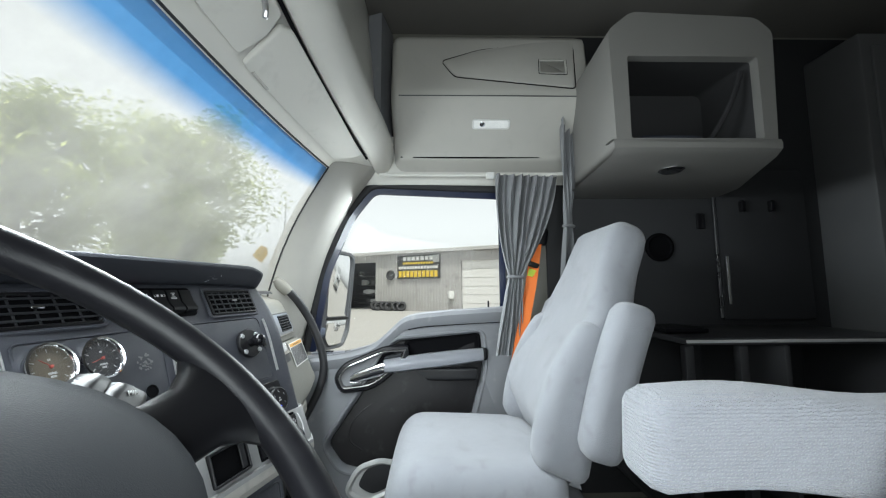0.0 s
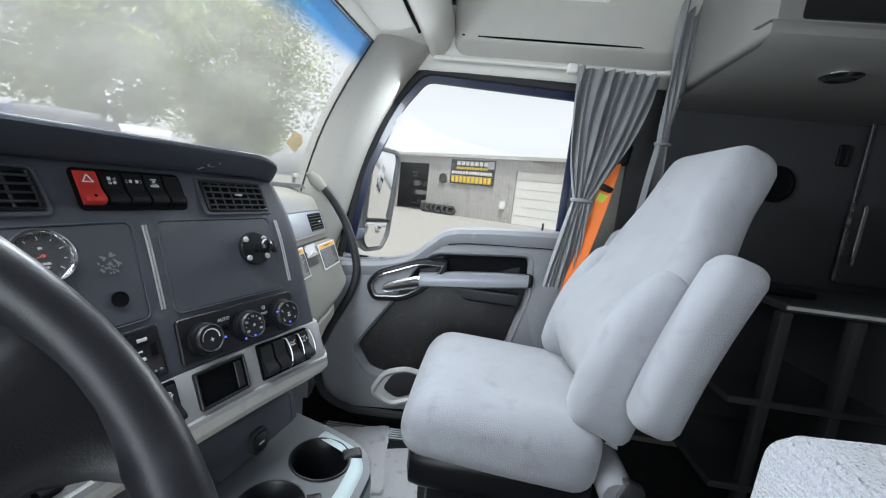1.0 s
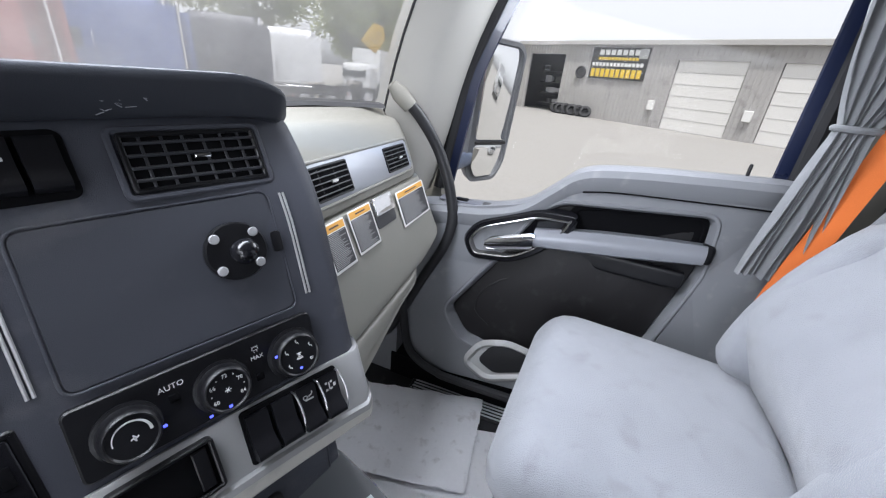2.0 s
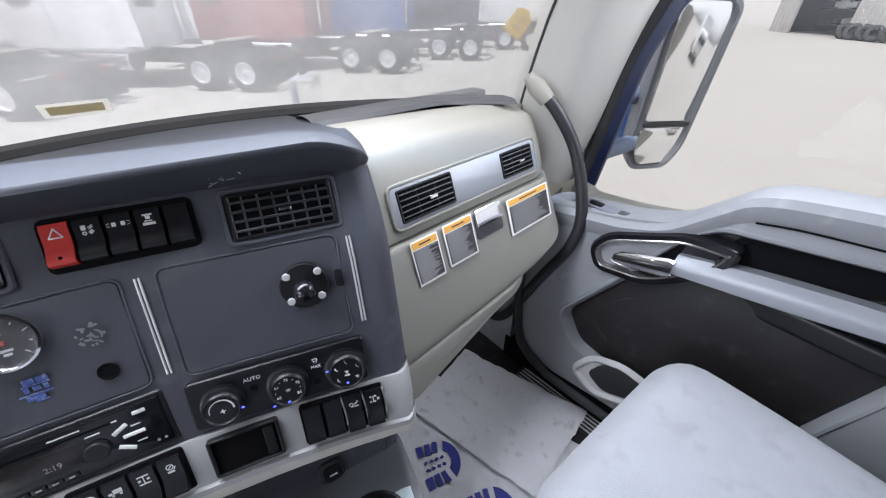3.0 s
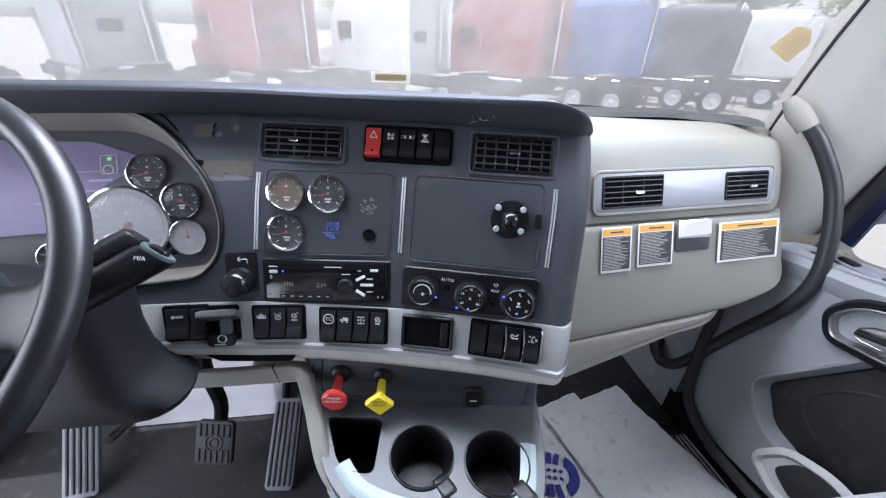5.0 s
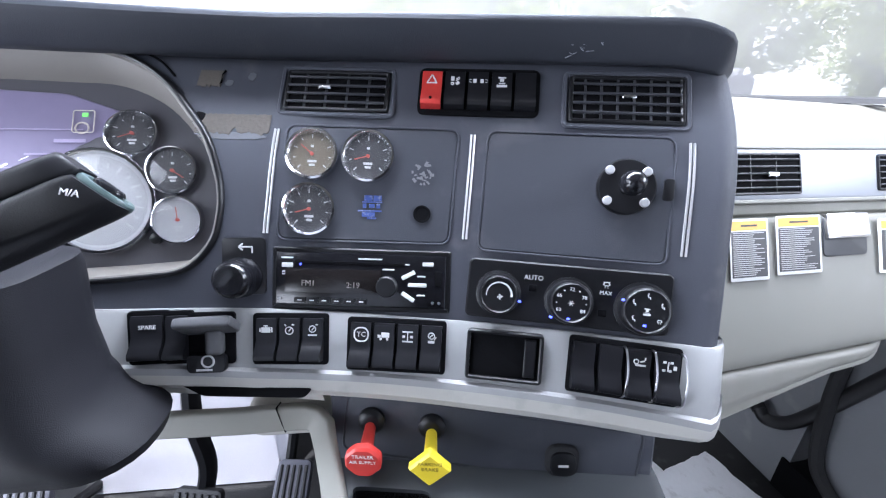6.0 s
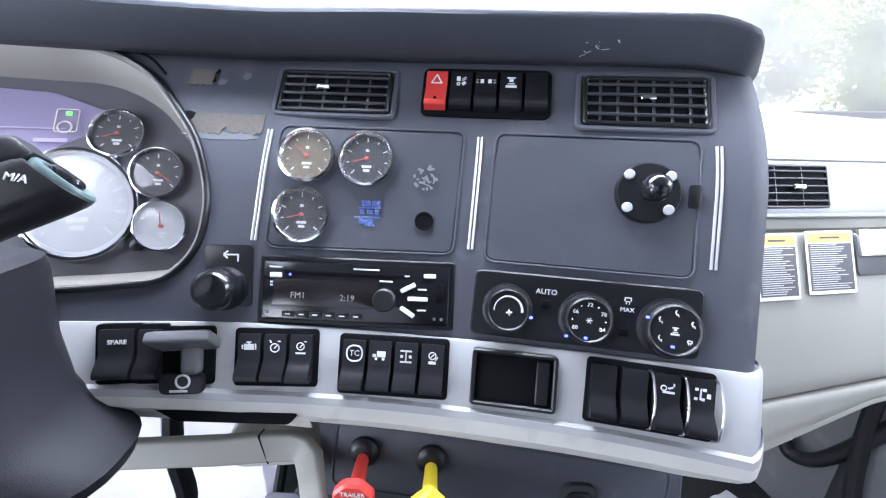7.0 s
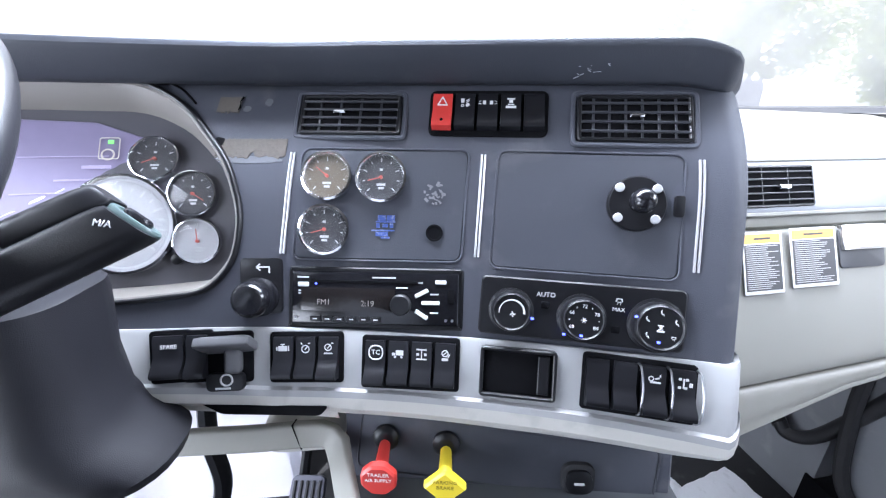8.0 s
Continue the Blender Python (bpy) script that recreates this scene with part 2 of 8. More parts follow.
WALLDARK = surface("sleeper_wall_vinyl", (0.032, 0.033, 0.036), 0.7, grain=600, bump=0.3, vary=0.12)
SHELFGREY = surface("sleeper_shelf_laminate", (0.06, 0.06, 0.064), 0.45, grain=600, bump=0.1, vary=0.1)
BEDDING = surface("dark_mattress_cover", (0.030, 0.034, 0.050), 0.9, grain=400, bump=0.5, vary=0.2)
NAVY = surface("dark_blue_door_paint", (0.008, 0.014, 0.045), 0.3, grain=60, bump=0.0, vary=0.08, coat=0.4)
ARMGREY = surface("weathered_blue_grey_paint", (0.11, 0.14, 0.21), 0.5, grain=120, bump=0.1, vary=0.15, wear=(0.25, 0.27, 0.30), wear_amount=0.2, blotch=20)
STRUTBLUE = surface("faded_blue_paint", (0.07, 0.17, 0.42), 0.4, grain=120, bump=0.0, vary=0.1)
BLUEPAINT = surface("blue_truck_paint", (0.012, 0.055, 0.30), 0.25, grain=60, bump=0.0, vary=0.06, coat=0.6)
MIRROR = surface("mirror_glass", (0.85, 0.86, 0.86), 0.02, metal=1.0, grain=20, bump=0.0, vary=0.02)
SHADEGLASS = clear_glass("windscreen_glass", dust=0.41, dust_scale=7.0, strip=(1.246, 1.288), gloss=0.06)
DOORGLASS = clear_glass("door_glass", dust=0.014, dust_scale=4.0, gloss=0.12)
# here the dust film stands in for milky reflections on the dials
GAUGEGLASS = clear_glass("gauge_glass", dust=0.085, dust_scale=40.0)


def thin_paper(name, color):
    """Paper that lets some light through."""
    m = surface(name, color, 0.7, grain=300, bump=0.05, vary=0.06)
    n, l = m.node_tree.nodes, m.node_tree.links
    back = n.new("ShaderNodeBsdfTranslucent")
    back.inputs["Color"].default_value = rgb(color)
    mix = n.new("ShaderNodeMixShader")
    mix.inputs[0].default_value = 0.8
    l.new(n["Principled BSDF"].outputs[0], mix.inputs[1])
    l.new(back.outputs[0], mix.inputs[2])
    l.new(mix.outputs[0], n["Material Output"].inputs["Surface"])
    return m


TAGYELLOW = thin_paper("yellow_tag_paper", (0.85, 0.66, 0.08))

# ---- building helpers
def part(name, bm, material, parent=None, label="", smooth=True):
    """One mesh object under a thing or a part. A list of materials follows the faces' own numbers."""
    me = bpy.data.meshes.new(name)
    bmesh.ops.recalc_face_normals(bm, faces=bm.faces)
    bm.to_mesh(me)
    bm.free()
    for m in material if isinstance(material, (list, tuple)) else [material]:
        me.materials.append(m)
    if smooth:
        me.shade_smooth()
        me.set_sharp_from_angle(angle=radians(38))
    ob = new(name, me)
    if parent:
        ob.parent = parent
    if label:
        ob["label"] = label
    return ob


def thing(name, label, category, group="", at=(0, 0, 0)):
    ob = new(name)
    ob.empty_display_size = 0.05
    ob.location = at
    return tagged(ob, label, category, group)


def structure(ob, label, category="structure"):
    return tagged(ob, label, category, kind="structure")


def outline(w, h, r, n=4):
    """A rounded rectangle round the origin, counter-clockwise."""
    r = max(min(r, w / 2 - 1e-5, h / 2 - 1e-5), 1e-5)
    pts = []
    for cx, cy, a in ((w / 2 - r, h / 2 - r, 0), (-w / 2 + r, h / 2 - r, 90), (-w / 2 + r, -h / 2 + r, 180), (w / 2 - r, -h / 2 + r, 270)):
        for k in range(n + 1):
            t = radians(a + 90 * k / n)
            pts.append((cx + r * math.cos(t), cy + r * math.sin(t)))
    return pts


def rounded(poly, r, n=4):
    """Rounds the corners of a polygon."""
    out = []
    k = len(poly)
    for i, p in enumerate(poly):
        p, a, b = Vector(p), Vector(poly[i - 1]), Vector(poly[(i + 1) % k])
        da, db = (a - p), (b - p)
        ra = min(r, da.length * 0.45, db.length * 0.45)
        s, e = p + da.normalized() * ra, p + db.normalized() * ra
        for j in range(n + 1):
            t = j / n
            out.append(tuple((1 - t) ** 2 * s + 2 * t * (1 - t) * p + t * t * e))
    return out


def shrink(poly, d):
    """The polygon drawn in by d (counter-clockwise outlines)."""
    out = []
    k = len(poly)
    for i, p in enumerate(poly):
        a, b = Vector(poly[i - 1]), Vector(poly[(i + 1) % k])
        t = b - a
        if t.length < 1e-9:
            out.append(tuple(p))
            continue
        t.normalize()
        out.append((p[0] - t.y * d, p[1] + t.x * d))
    return out


def rings(bm, loops, cap_start=True, cap_end=True, close=True, m=None, mi=0):
    """Skins a row of loops of equal length."""
    rows = [[bm.verts.new(m @ Vector(p) if m else p) for p in loop] for loop in loops]
    k = len(rows[0])
    for a, b in zip(rows, rows[1:]):
        for i in range(k if close else k - 1):
            j = (i + 1) % k
            f = bm.faces.new((a[i], a[j], b[j], b[i]))
            f.material_index = mi
    if cap_start and close:
        bm.faces.new(rows[0][::-1]).material_index = mi
    if cap_end and close:
        bm.faces.new(rows[-1]).material_index = mi
    return bm


def slab(poly, z0, z1, chamfer=0.0015, m=None, bm=None, mi=0):
    """A plate over a 2D outline, its upper edge softened."""
    bm = bm or bmesh.new()
    inner = shrink(poly, chamfer)
    mid = shrink(poly, chamfer * 0.3)
    loops = [[(x, y, z0) for x, y in poly], [(x, y, z1 - chamfer) for x, y in poly], [(x, y, z1 - chamfer * 0.3) for x, y in mid], [(x, y, z1) for x, y in inner]]
    return rings(bm, loops, m=m, mi=mi)


def plate(w, h, d, r=0.004, chamfer=0.0015, m=None, bm=None, z0=0.0, mi=0):
    return slab(outline(w, h, r), z0, z0 + d, chamfer, m, bm, mi)


def bezel(w, h, border, d, r=0.006, m=None, bm=None, z0=0.0, inner_depth=0.0, poly=None):
    """A raised frame round an opening."""
    bm = bm or bmesh.new()
    outer = poly or outline(w, h, r)
    hole = shrink(outer, border)
    c = min(0.0015, border * 0.3)
    loops = [[(x, y, z0) for x, y in outer], [(x, y, z0 + d - c) for x, y in outer], [(x, y, z0 + d) for x, y in shrink(outer, c)],
             [(x, y, z0 + d) for x, y in shrink(outer, border - c)], [(x, y, z0 + d - c) for x, y in hole], [(x, y, z0 - inner_depth) for x, y in hole]]
    return rings(bm, loops, cap_start=False, cap_end=False, m=m)


def lathe(profile, seg=28, m=None, bm=None, mi=0, caps=True):
    """Turns (radius, height) pairs round z."""
    bm = bm or bmesh.new()
    loops = [[(max(r, 1e-5) * math.cos(2 * math.pi * k / seg), max(r, 1e-5) * math.sin(2 * math.pi * k / seg), z) for k in range(seg)] for r, z in profile]
    return rings(bm, loops, caps, caps, m=m, mi=mi)


def curve_points(pts, n=8):
    """A smooth line through the points."""
    P = [Vector(p) for p in pts]
    P = [2 * P[0] - P[1], *P, 2 * P[-1] - P[-2]]
    out = []
    for i in range(1, len(P) - 2):
        a, b, c, d = P[i - 1 : i + 3]
        for k in range(n):
            t = k / n
            out.append(0.5 * (2 * b + (c - a) * t + (2 * a - 5 * b + 4 * c - d) * t * t + (3 * b - a - 3 * c + d) * t ** 3))
    out.append(P[-2])
    return out


def tube(pts, r, seg=10, bm=None, closed=False, flat=1.0, m=None):
    """A round bar along a line; r may be a list; flat squeezes it."""
    bm = bm or bmesh.new()
    P = [Vector(p) for p in pts]
    k = len(P)
    up = Vector((0, 0, 1))
    loops = []
    side = None
    for i, p in enumerate(P):
        t = (P[(i + 1) % k] - P[i - 1]) if closed else (P[min(i + 1, k - 1)] - P[max(i - 1, 0)])
        t.normalize()
        if side is None:
            side = t.cross(up if abs(t.z) < 0.9 else Vector((1, 0, 0))).normalized()
        else:
            side = (side - t * side.dot(t)).normalized()
        over = side.cross(t)
        rr = r[i] if isinstance(r, (list, tuple)) else r
        loops.append([p + side * math.cos(2 * math.pi * j / seg) * rr + over * math.sin(2 * math.pi * j / seg) * rr * flat for j in range(seg)])
    if closed:
        loops.append(loops[0])
        rings(bm, loops, False, False, m=m)
        bmesh.ops.remove_doubles(bm, verts=bm.verts, dist=1e-6)
    else:
        rings(bm, loops, m=m)
    return bm


def cushion(size, r, cuts=10, shape=None, m=None, bm=None):
    """A padded block with soft edges; shape bends each point."""
    bm2 = bmesh.new()
    bmesh.ops.create_cube(bm2, size=2.0)
    bmesh.ops.subdivide_edges(bm2, edges=bm2.edges[:], cuts=cuts, use_grid_fill=True)
    h = Vector(size) / 2
    for v in bm2.verts:
        p = Vector([math.copysign(abs(c) ** 0.8, c) * s for c, s in zip(v.co, h)])
        q = Vector([max(-(s - r), min(s - r, c)) for c, s in zip(p, h)])
        d = p - q
        p = q + d.normalized() * r if d.length > 1e-9 else p
        if shape:
            p = shape(p)
        v.co = m @ p if m else p
    if bm is None:
        return bm2
    me = bpy.data.meshes.new("tmp")
    bm2.to_mesh(me)
    bm2.free()
    bm.from_mesh(me)
    bpy.data.meshes.remove(me)
    return bm


def block(size, r=0.004, m=None, bm=None, cuts=2):
    """A straight block with small rounded edges, centred."""
    w, h, d = size
    c = min(r, w / 3, h / 3, d / 3)
    mm = (m or Matrix()) @ Matrix.Translation((0, 0, -d / 2))
    bm = bm or bmesh.new()
    o = outline(w, h, c, 2)
    i = shrink(o, c)
    loops = [[(x, y, 0) for x, y in i], [(x, y, c) for x, y in o], [(x, y, d - c) for x, y in o], [(x, y, d) for x, y in i]]
    return rings(bm, loops, m=mm)


def holed(outer, holes, d0, d1, put):
    """A wall over an outline with holes through it; put maps (u, v, depth) to space."""
    bm = bmesh.new()
    edges = []
    for loop in (outer, *holes):
        vs = [bm.verts.new((u, v, 0)) for u, v in loop]
        edges += [bm.edges.new((vs[i], vs[(i + 1) % len(vs)])) for i in range(len(vs))]
    bmesh.ops.triangle_fill(bm, use_beauty=True, use_dissolve=False, edges=edges)
    made = bmesh.ops.extrude_face_region(bm, geom=bm.faces[:])
    top = [v for v in made["geom"] if isinstance(v, bmesh.types.BMVert)]
    for v in bm.verts:
        v.co.z = d0
    for v in top:
        v.co.z = d1
    for v in bm.verts:
        v.co = put(*v.co)
    return bm


def frame_of(o, ax, ay, az):
    return Matrix(((ax[0], ay[0], az[0], o[0]), (ax[1], ay[1], az[1], o[1]), (ax[2], ay[2], az[2], o[2]), (0, 0, 0, 1)))


def text_part(name, words, size, material, parent, m, label="", thick=0.0003):
    """Printed or moulded letters, centred, as a mesh."""
    cu = bpy.data.curves.new("words", "FONT")
    cu.body, cu.size, cu.align_x, cu.align_y, cu.extrude, cu.resolution_u = words, size, "CENTER", "CENTER", thick, 2
    ob = new("words", cu)
    me = bpy.data.meshes.new_from_object(ob.evaluated_get(bpy.context.evaluated_depsgraph_get()))
    bpy.data.objects.remove(ob)
    me.name = name
    me.transform(m)
    me.materials.clear()
    me.materials.append(material)
    out = new(name, me)
    out.parent = parent
    if label:
        out["label"] = label
    return out


# the two curved faces of the dashboard
UP = Vector((0.0125, 0.037, 0.1075)).normalized()


def dash_y(x):
    return 0.413 - 0.1296 * (x - 0.427) - 0.3545 * (x - 0.427) * (x - 0.643)


def dash_base(x, v):
    """The dash face: bowed below, straight and leaning back under the hood."""
    q = max(0.0, (v - 0.06) / 0.12)
    k = q * q if q < 1.0 else 2.0 * q - 1.0
    gap = min(0.034, 0.4448 - 0.224 * (x - 0.4247) - dash_y(x))
    return Vector((x, dash_y(x) + k * gap, 0.70)) + UP * v


def dash_frame(x, v, d=0.0):
    """Pose on the dash face: x along it, y up it, z out of it."""
    p = dash_base(x, v)
    tx = (dash_base(x + 0.004, v) - dash_base(x - 0.004, v)).normalized()
    up = (dash_base(x, v + 0.003) - dash_base(x, v - 0.003)).normalized()
    n = tx.cross(up).normalized()
    up = n.cross(tx).normalized()
    return frame_of(p + n * d, tx, up, n)


def dash_point(x, v, d=0.0):
    return dash_frame(x, v, d).translation


def dash_slab(poly, d0, d1, chamfer=0.001, bm=None):
    """A plate over an (x, v) outline that follows the curved dash face."""
    bm = bm or bmesh.new()
    cx, cv = sum(p[0] for p in poly) / len(poly), sum(p[1] for p in poly) / len(poly)
    inner = shrink(poly, chamfer)
    loops = [[dash_point(x, v, d0) for x, v in poly], [dash_point(x, v, d1 - chamfer) for x, v in poly]]
    for q in (1.0, 0.8, 0.6, 0.4, 0.2, 0.02):
        loops.append([dash_point(cx + (x - cx) * q, cv + (v - cv) * q, d1) for x, v in inner])
    return rings(bm, loops)


def dash_rim(poly, border, d0, d1, chamfer=0.0008, bm=None):
    """A raised frame over an (x, v) outline on the curved dash face."""
    bm = bm or bmesh.new()
    loops = []
    for o, d in ((0.0, d0), (0.0, d1 - chamfer), (chamfer, d1), (border - chamfer, d1), (border, d1 - chamfer), (border, d0)):
        loops.append([dash_point(x, v, d) for x, v in shrink(poly, o)])
    return rings(bm, loops, False, False)


def box_xv(x0, x1, v0, v1, r=0.006, n=4):
    return [(x + (x0 + x1) / 2, v + (v0 + v1) / 2) for x, v in outline(x1 - x0, v1 - v0, r, n)]


def glove_frame(x, z, d=0.0):
    tx, up = Vector((1, 0.09, 0)).normalized(), Vector((0, 0.42, 1)).normalized()
    n = tx.cross(up).normalized()
    y = 0.446 + 0.09 * (x - 1.014) + 0.42 * (z - 0.69)
    return frame_of(Vector((x, y, z)) + n * d, tx, up, n)

# ---- the cab shell
X0, X1 = -0.40, 1.68          # driver's and passenger's inner walls
WINDOW = rounded([(0.538, 0.560), (0.475, 0.95), (0.375, 1.19), (0.27, 1.325), (-0.33, 1.30), (-0.33, 0.725), (0.10, 0.700), (0.165, 0.660), (0.24, 0.605), (0.36, 0.580)][::-1], 0.05, 5)


def glass_top(x):
    return Vector((x, 0.437 - 0.07 * (x - 0.70) ** 2, 1.335))


def glass_bottom(x):
    return Vector((x, 0.92 - 0.60 * (x - 0.75) ** 2, 0.825))


bm = bmesh.new()
rings(bm, [[(X0 - 0.05, -2.5, z), (X1 + 0.05, -2.5, z), (X1 + 0.05, 1.15, z), (X0 - 0.05, 1.15, z)] for z in (-0.06, 0.0)])
floor = structure(part("floor", bm, FLOORMAT, smooth=False), "black ribbed rubber cab floor", "floor")

# passenger's side wall: the door's window goes through it
side = [(-2.45, -0.06), (0.60, -0.06), (0.72, 0.35), (0.66, 0.66), (0.56, 0.80), (0.34, 1.40), (0.34, 2.05), (-2.45, 2.05)]
bm = holed(side, [WINDOW], 0.0, 0.055, lambda u, v, d: Vector((X1 + d, u, v)))
structure(part("wall_passenger_side", bm, PALE, smooth=False), "pale grey moulded cab side with the door window through it", "wall")

# driver's side: the door stands open
hole = rounded([(0.55, 0.05), (0.50, 0.95), (0.30, 1.32), (-0.42, 1.32), (-0.42, 0.05)], 0.08)
bm = holed([(-2.45, -0.06), (0.72, -0.06), (0.72, 0.66), (0.34, 1.40), (0.34, 2.05), (-2.45, 2.05)], [hole[::-1]], 0.0, 0.055, lambda u, v, d: Vector((X0 - d, u, v)))
structure(part("wall_driver_side", bm, PALE, smooth=False), "pale grey cab side with the open doorway", "wall")

bm = bmesh.new()
rings(bm, [[(X0 - 0.05, y, -0.06), (X1 + 0.05, y, -0.06), (X1 + 0.05, y, 2.05), (X0 - 0.05, y, 2.05)] for y in (-2.5, -2.44)])
structure(part("wall_back", bm, WALLDARK, smooth=False), "dark vinyl rear wall of the sleeper", "wall")
bm = bmesh.new()
rings(bm, [[(X0 - 0.05, y, -0.06), (X1 + 0.05, y, -0.06), (X1 + 0.05, y, 0.77), (X0 - 0.05, y, 0.77)] for y in (1.02, 1.08)])
structure(part("firewall", bm, WALLDARK, smooth=False), "dark firewall under the dashboard", "wall")
bm = bmesh.new()
rings(bm, [[(X0 - 0.05, -2.5, z), (X1 + 0.05, -2.5, z), (X1 + 0.05, 0.36, z), (X0 - 0.05, 0.36, z)] for z in (2.05, 2.10)])
structure(part("ceiling", bm, surface("roof_lining_cloth", (0.17, 0.162, 0.148), 0.9, grain=500, bump=0.4, vary=0.08), smooth=False), "grey-brown cloth roof lining", "ceiling")

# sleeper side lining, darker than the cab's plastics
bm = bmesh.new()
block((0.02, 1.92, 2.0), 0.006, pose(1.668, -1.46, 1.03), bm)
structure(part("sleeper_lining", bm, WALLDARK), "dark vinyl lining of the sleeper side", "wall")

# windscreen
N = 24
xs = [-0.06 + 1.51 * k / N for k in range(N + 1)]
bm = bmesh.new()
M = 8
rows = []
for j in range(M + 1):
    t = j / M
    row = []
    for k in range(N + 1):
        xb = 0.70 + (xs[k] - 0.695) * 1.0
        xt = 0.68 + (xs[k] - 0.695) * 1.006
        p = glass_bottom(xb).lerp(glass_top(xt), t)
        p.y += 0.03 * math.sin(math.pi * t)
        row.append(p)
    rows.append(row)
rings(bm, rows, close=False)
windscreen = structure(part("windscreen", bm, SHADEGLASS), "dusty curved windscreen with a blue shade band", "windscreen")
bm = bmesh.new()
edge = [rows[j][N] for j in range(M + 1)]
tube([p + Vector((0.002, -0.004, 0)) for p in edge], 0.0035, 6, bm)
tube([rows[M][k] + Vector((0, -0.004, -0.002)) for k in range(N + 1)], 0.0035, 6, bm)
structure(part("windscreen_seal", bm, RUBBER), "thin black rubber seal round the windscreen", "seal")

bm = tube([glass_bottom(-0.05 + 1.47 * k / 30) + Vector((0, -0.026, 0.014)) for k in range(31)], 0.024, 8, flat=0.62)
structure(part("windscreen_base_strip", bm, RUBBER), "black strip along the foot of the windscreen", "trim")

# windscreen pillar, a rounded band between the glass and the door frame
door_edge = [Vector((1.63, 0.565, 0.60)), Vector((1.635, 0.515, 0.78)), Vector((1.64, 0.475, 0.95)), Vector((1.64, 0.425, 1.09)), Vector((1.64, 0.365, 1.21)), Vector((1.63, 0.30, 1.31)), Vector((1.60, 0.22, 1.40)), Vector((1.58, 0.12, 1.50))]
de = curve_points(door_edge, 4)
glass_edge = [rows[0][N] + Vector((0.03, 0.02, -0.16)), rows[0][N] + Vector((0.015, 0.005, -0.04))] + edge + [edge[-1] + Vector((-0.01, -0.04, 0.05)), edge[-1] + Vector((-0.01, -0.14, 0.13))]
ge = curve_points(glass_edge, 6)
bm = bmesh.new()
sect = []
for k in range(25):
    t = k / 24
    a, b = ge[round(t * (len(ge) - 1))], de[round(t * (len(de) - 1))]
    mid = (a + b) / 2 + Vector((-0.035, -0.035, 0)) * (1.0 - 0.8 * max(0.0, t - 0.6) / 0.4)
    line = curve_points([a + Vector((0.012, 0.03, 0)), a, a.lerp(mid, 0.55) + Vector((-0.008, 0, 0)), mid, mid.lerp(b, 0.6) + Vector((-0.004, -0.01, 0)), b, b + Vector((0.04, 0.0, 0))], 3)
    sect.append(line)
rings(bm, sect, close=False)
pillar = structure(part("pillar_passenger", bm, PILLAR), "pale grey moulded windscreen pillar", "pillar")

# header over the windscreen: a flat strip under the visors, a dark gap, a padded roll, then up to the roof
def gap_line(x):
    q = max(0.0, min(1.0, (x - 0.76) / 0.66))
    return Vector((x, 0.306 - 0.062 * q ** 1.5, 1.470 - 0.103 * q))


bm = bmesh.new()
sect = []
for k in range(29):
    x = -0.42 + 2.10 * k / 28
    g, v = glass_top(max(-0.05, min(1.44, x))), gap_line(x)
    sect.append(curve_points([g + Vector((0, 0.03, 0.012)), g + Vector((0, 0.0, -0.004)), g + Vector((0, -0.03, 0.022)), v + Vector((0, 0.02, 0.006)), v + Vector((0, 0.004, 0.010)), v + Vector((0, -0.006, -0.002)), v + Vector((0, -0.030, -0.004)), v + Vector((0, -0.064, 0.018)), v + Vector((0, -0.084, 0.062)), v + Vector((0, -0.076, 0.115)), Vector((x, v.y - 0.03, v.z + 0.15)), Vector((x, v.y, 1.82)), Vector((x, v.y + 0.03, 2.05))], 4))
rings(bm, sect, close=False)
header = structure(part("windscreen_header", bm, LINER), "pale grey moulded header with a padded roll over the windscreen", "header")

# rail over the door, and the window's rubber
bm = bmesh.new()
sect = []
for y in (0.36, 0.30, 0.1, -0.2, -0.5, -0.66):
    sect.append(curve_points([Vector((1.69, y, 1.315)), Vector((1.655, y, 1.325)), Vector((1.64, y, 1.35)), Vector((1.605, y, 1.40)), Vector((1.58, y, 1.44)), Vector((1.60, y, 1.50))], 3))
rings(bm, sect, close=False)
structure(part("door_header_rail", bm, LINER), "pale grey rail over the door", "rail")
def upper_edge(o):
    """The window's outline without its lower edge, from the front corner over the top to the rear."""
    pts = shrink(WINDOW, o)
    k0 = max(range(len(WINDOW)), key=lambda i: WINDOW[i][0])
    turned = pts[k0:] + pts[:k0]
    base = WINDOW[k0:] + WINDOW[:k0]
    if base[len(base) // 4][1] < 0.80:
        turned, base = turned[::-1], base[::-1]
    last = max(i for i, b in enumerate(base) if b[0] < -0.32)
    return [p for i, (p, b) in enumerate(zip(turned, base)) if i <= last and (b[1] > 0.82 or b[0] > 0.46 or b[0] < -0.32)]


bm = tube([(X1 - 0.006, y, z) for y, z in upper_edge(0.006)], 0.019, 8)
structure(part("window_seal", bm, RUBBER), "black rubber door window seal", "seal")
bm = bmesh.new()
rings(bm, [[(X1 + x, y, z) for y, z in upper_edge(o)] for o, x in ((-0.038, -0.001), (-0.036, -0.008), (-0.004, -0.010), (0.004, 0.0), (0.006, 0.05))], close=False)
structure(part("window_frame", bm, NAVY), "dark blue painted frame round the door window", "window frame")
bm = bmesh.new()
rings(bm, [[(X1 + x, y, z) for y, z in WINDOW] for x in (0.028, 0.032)])
structure(part("window_passenger", bm, DOORGLASS), "clear closed passenger door window", "window")

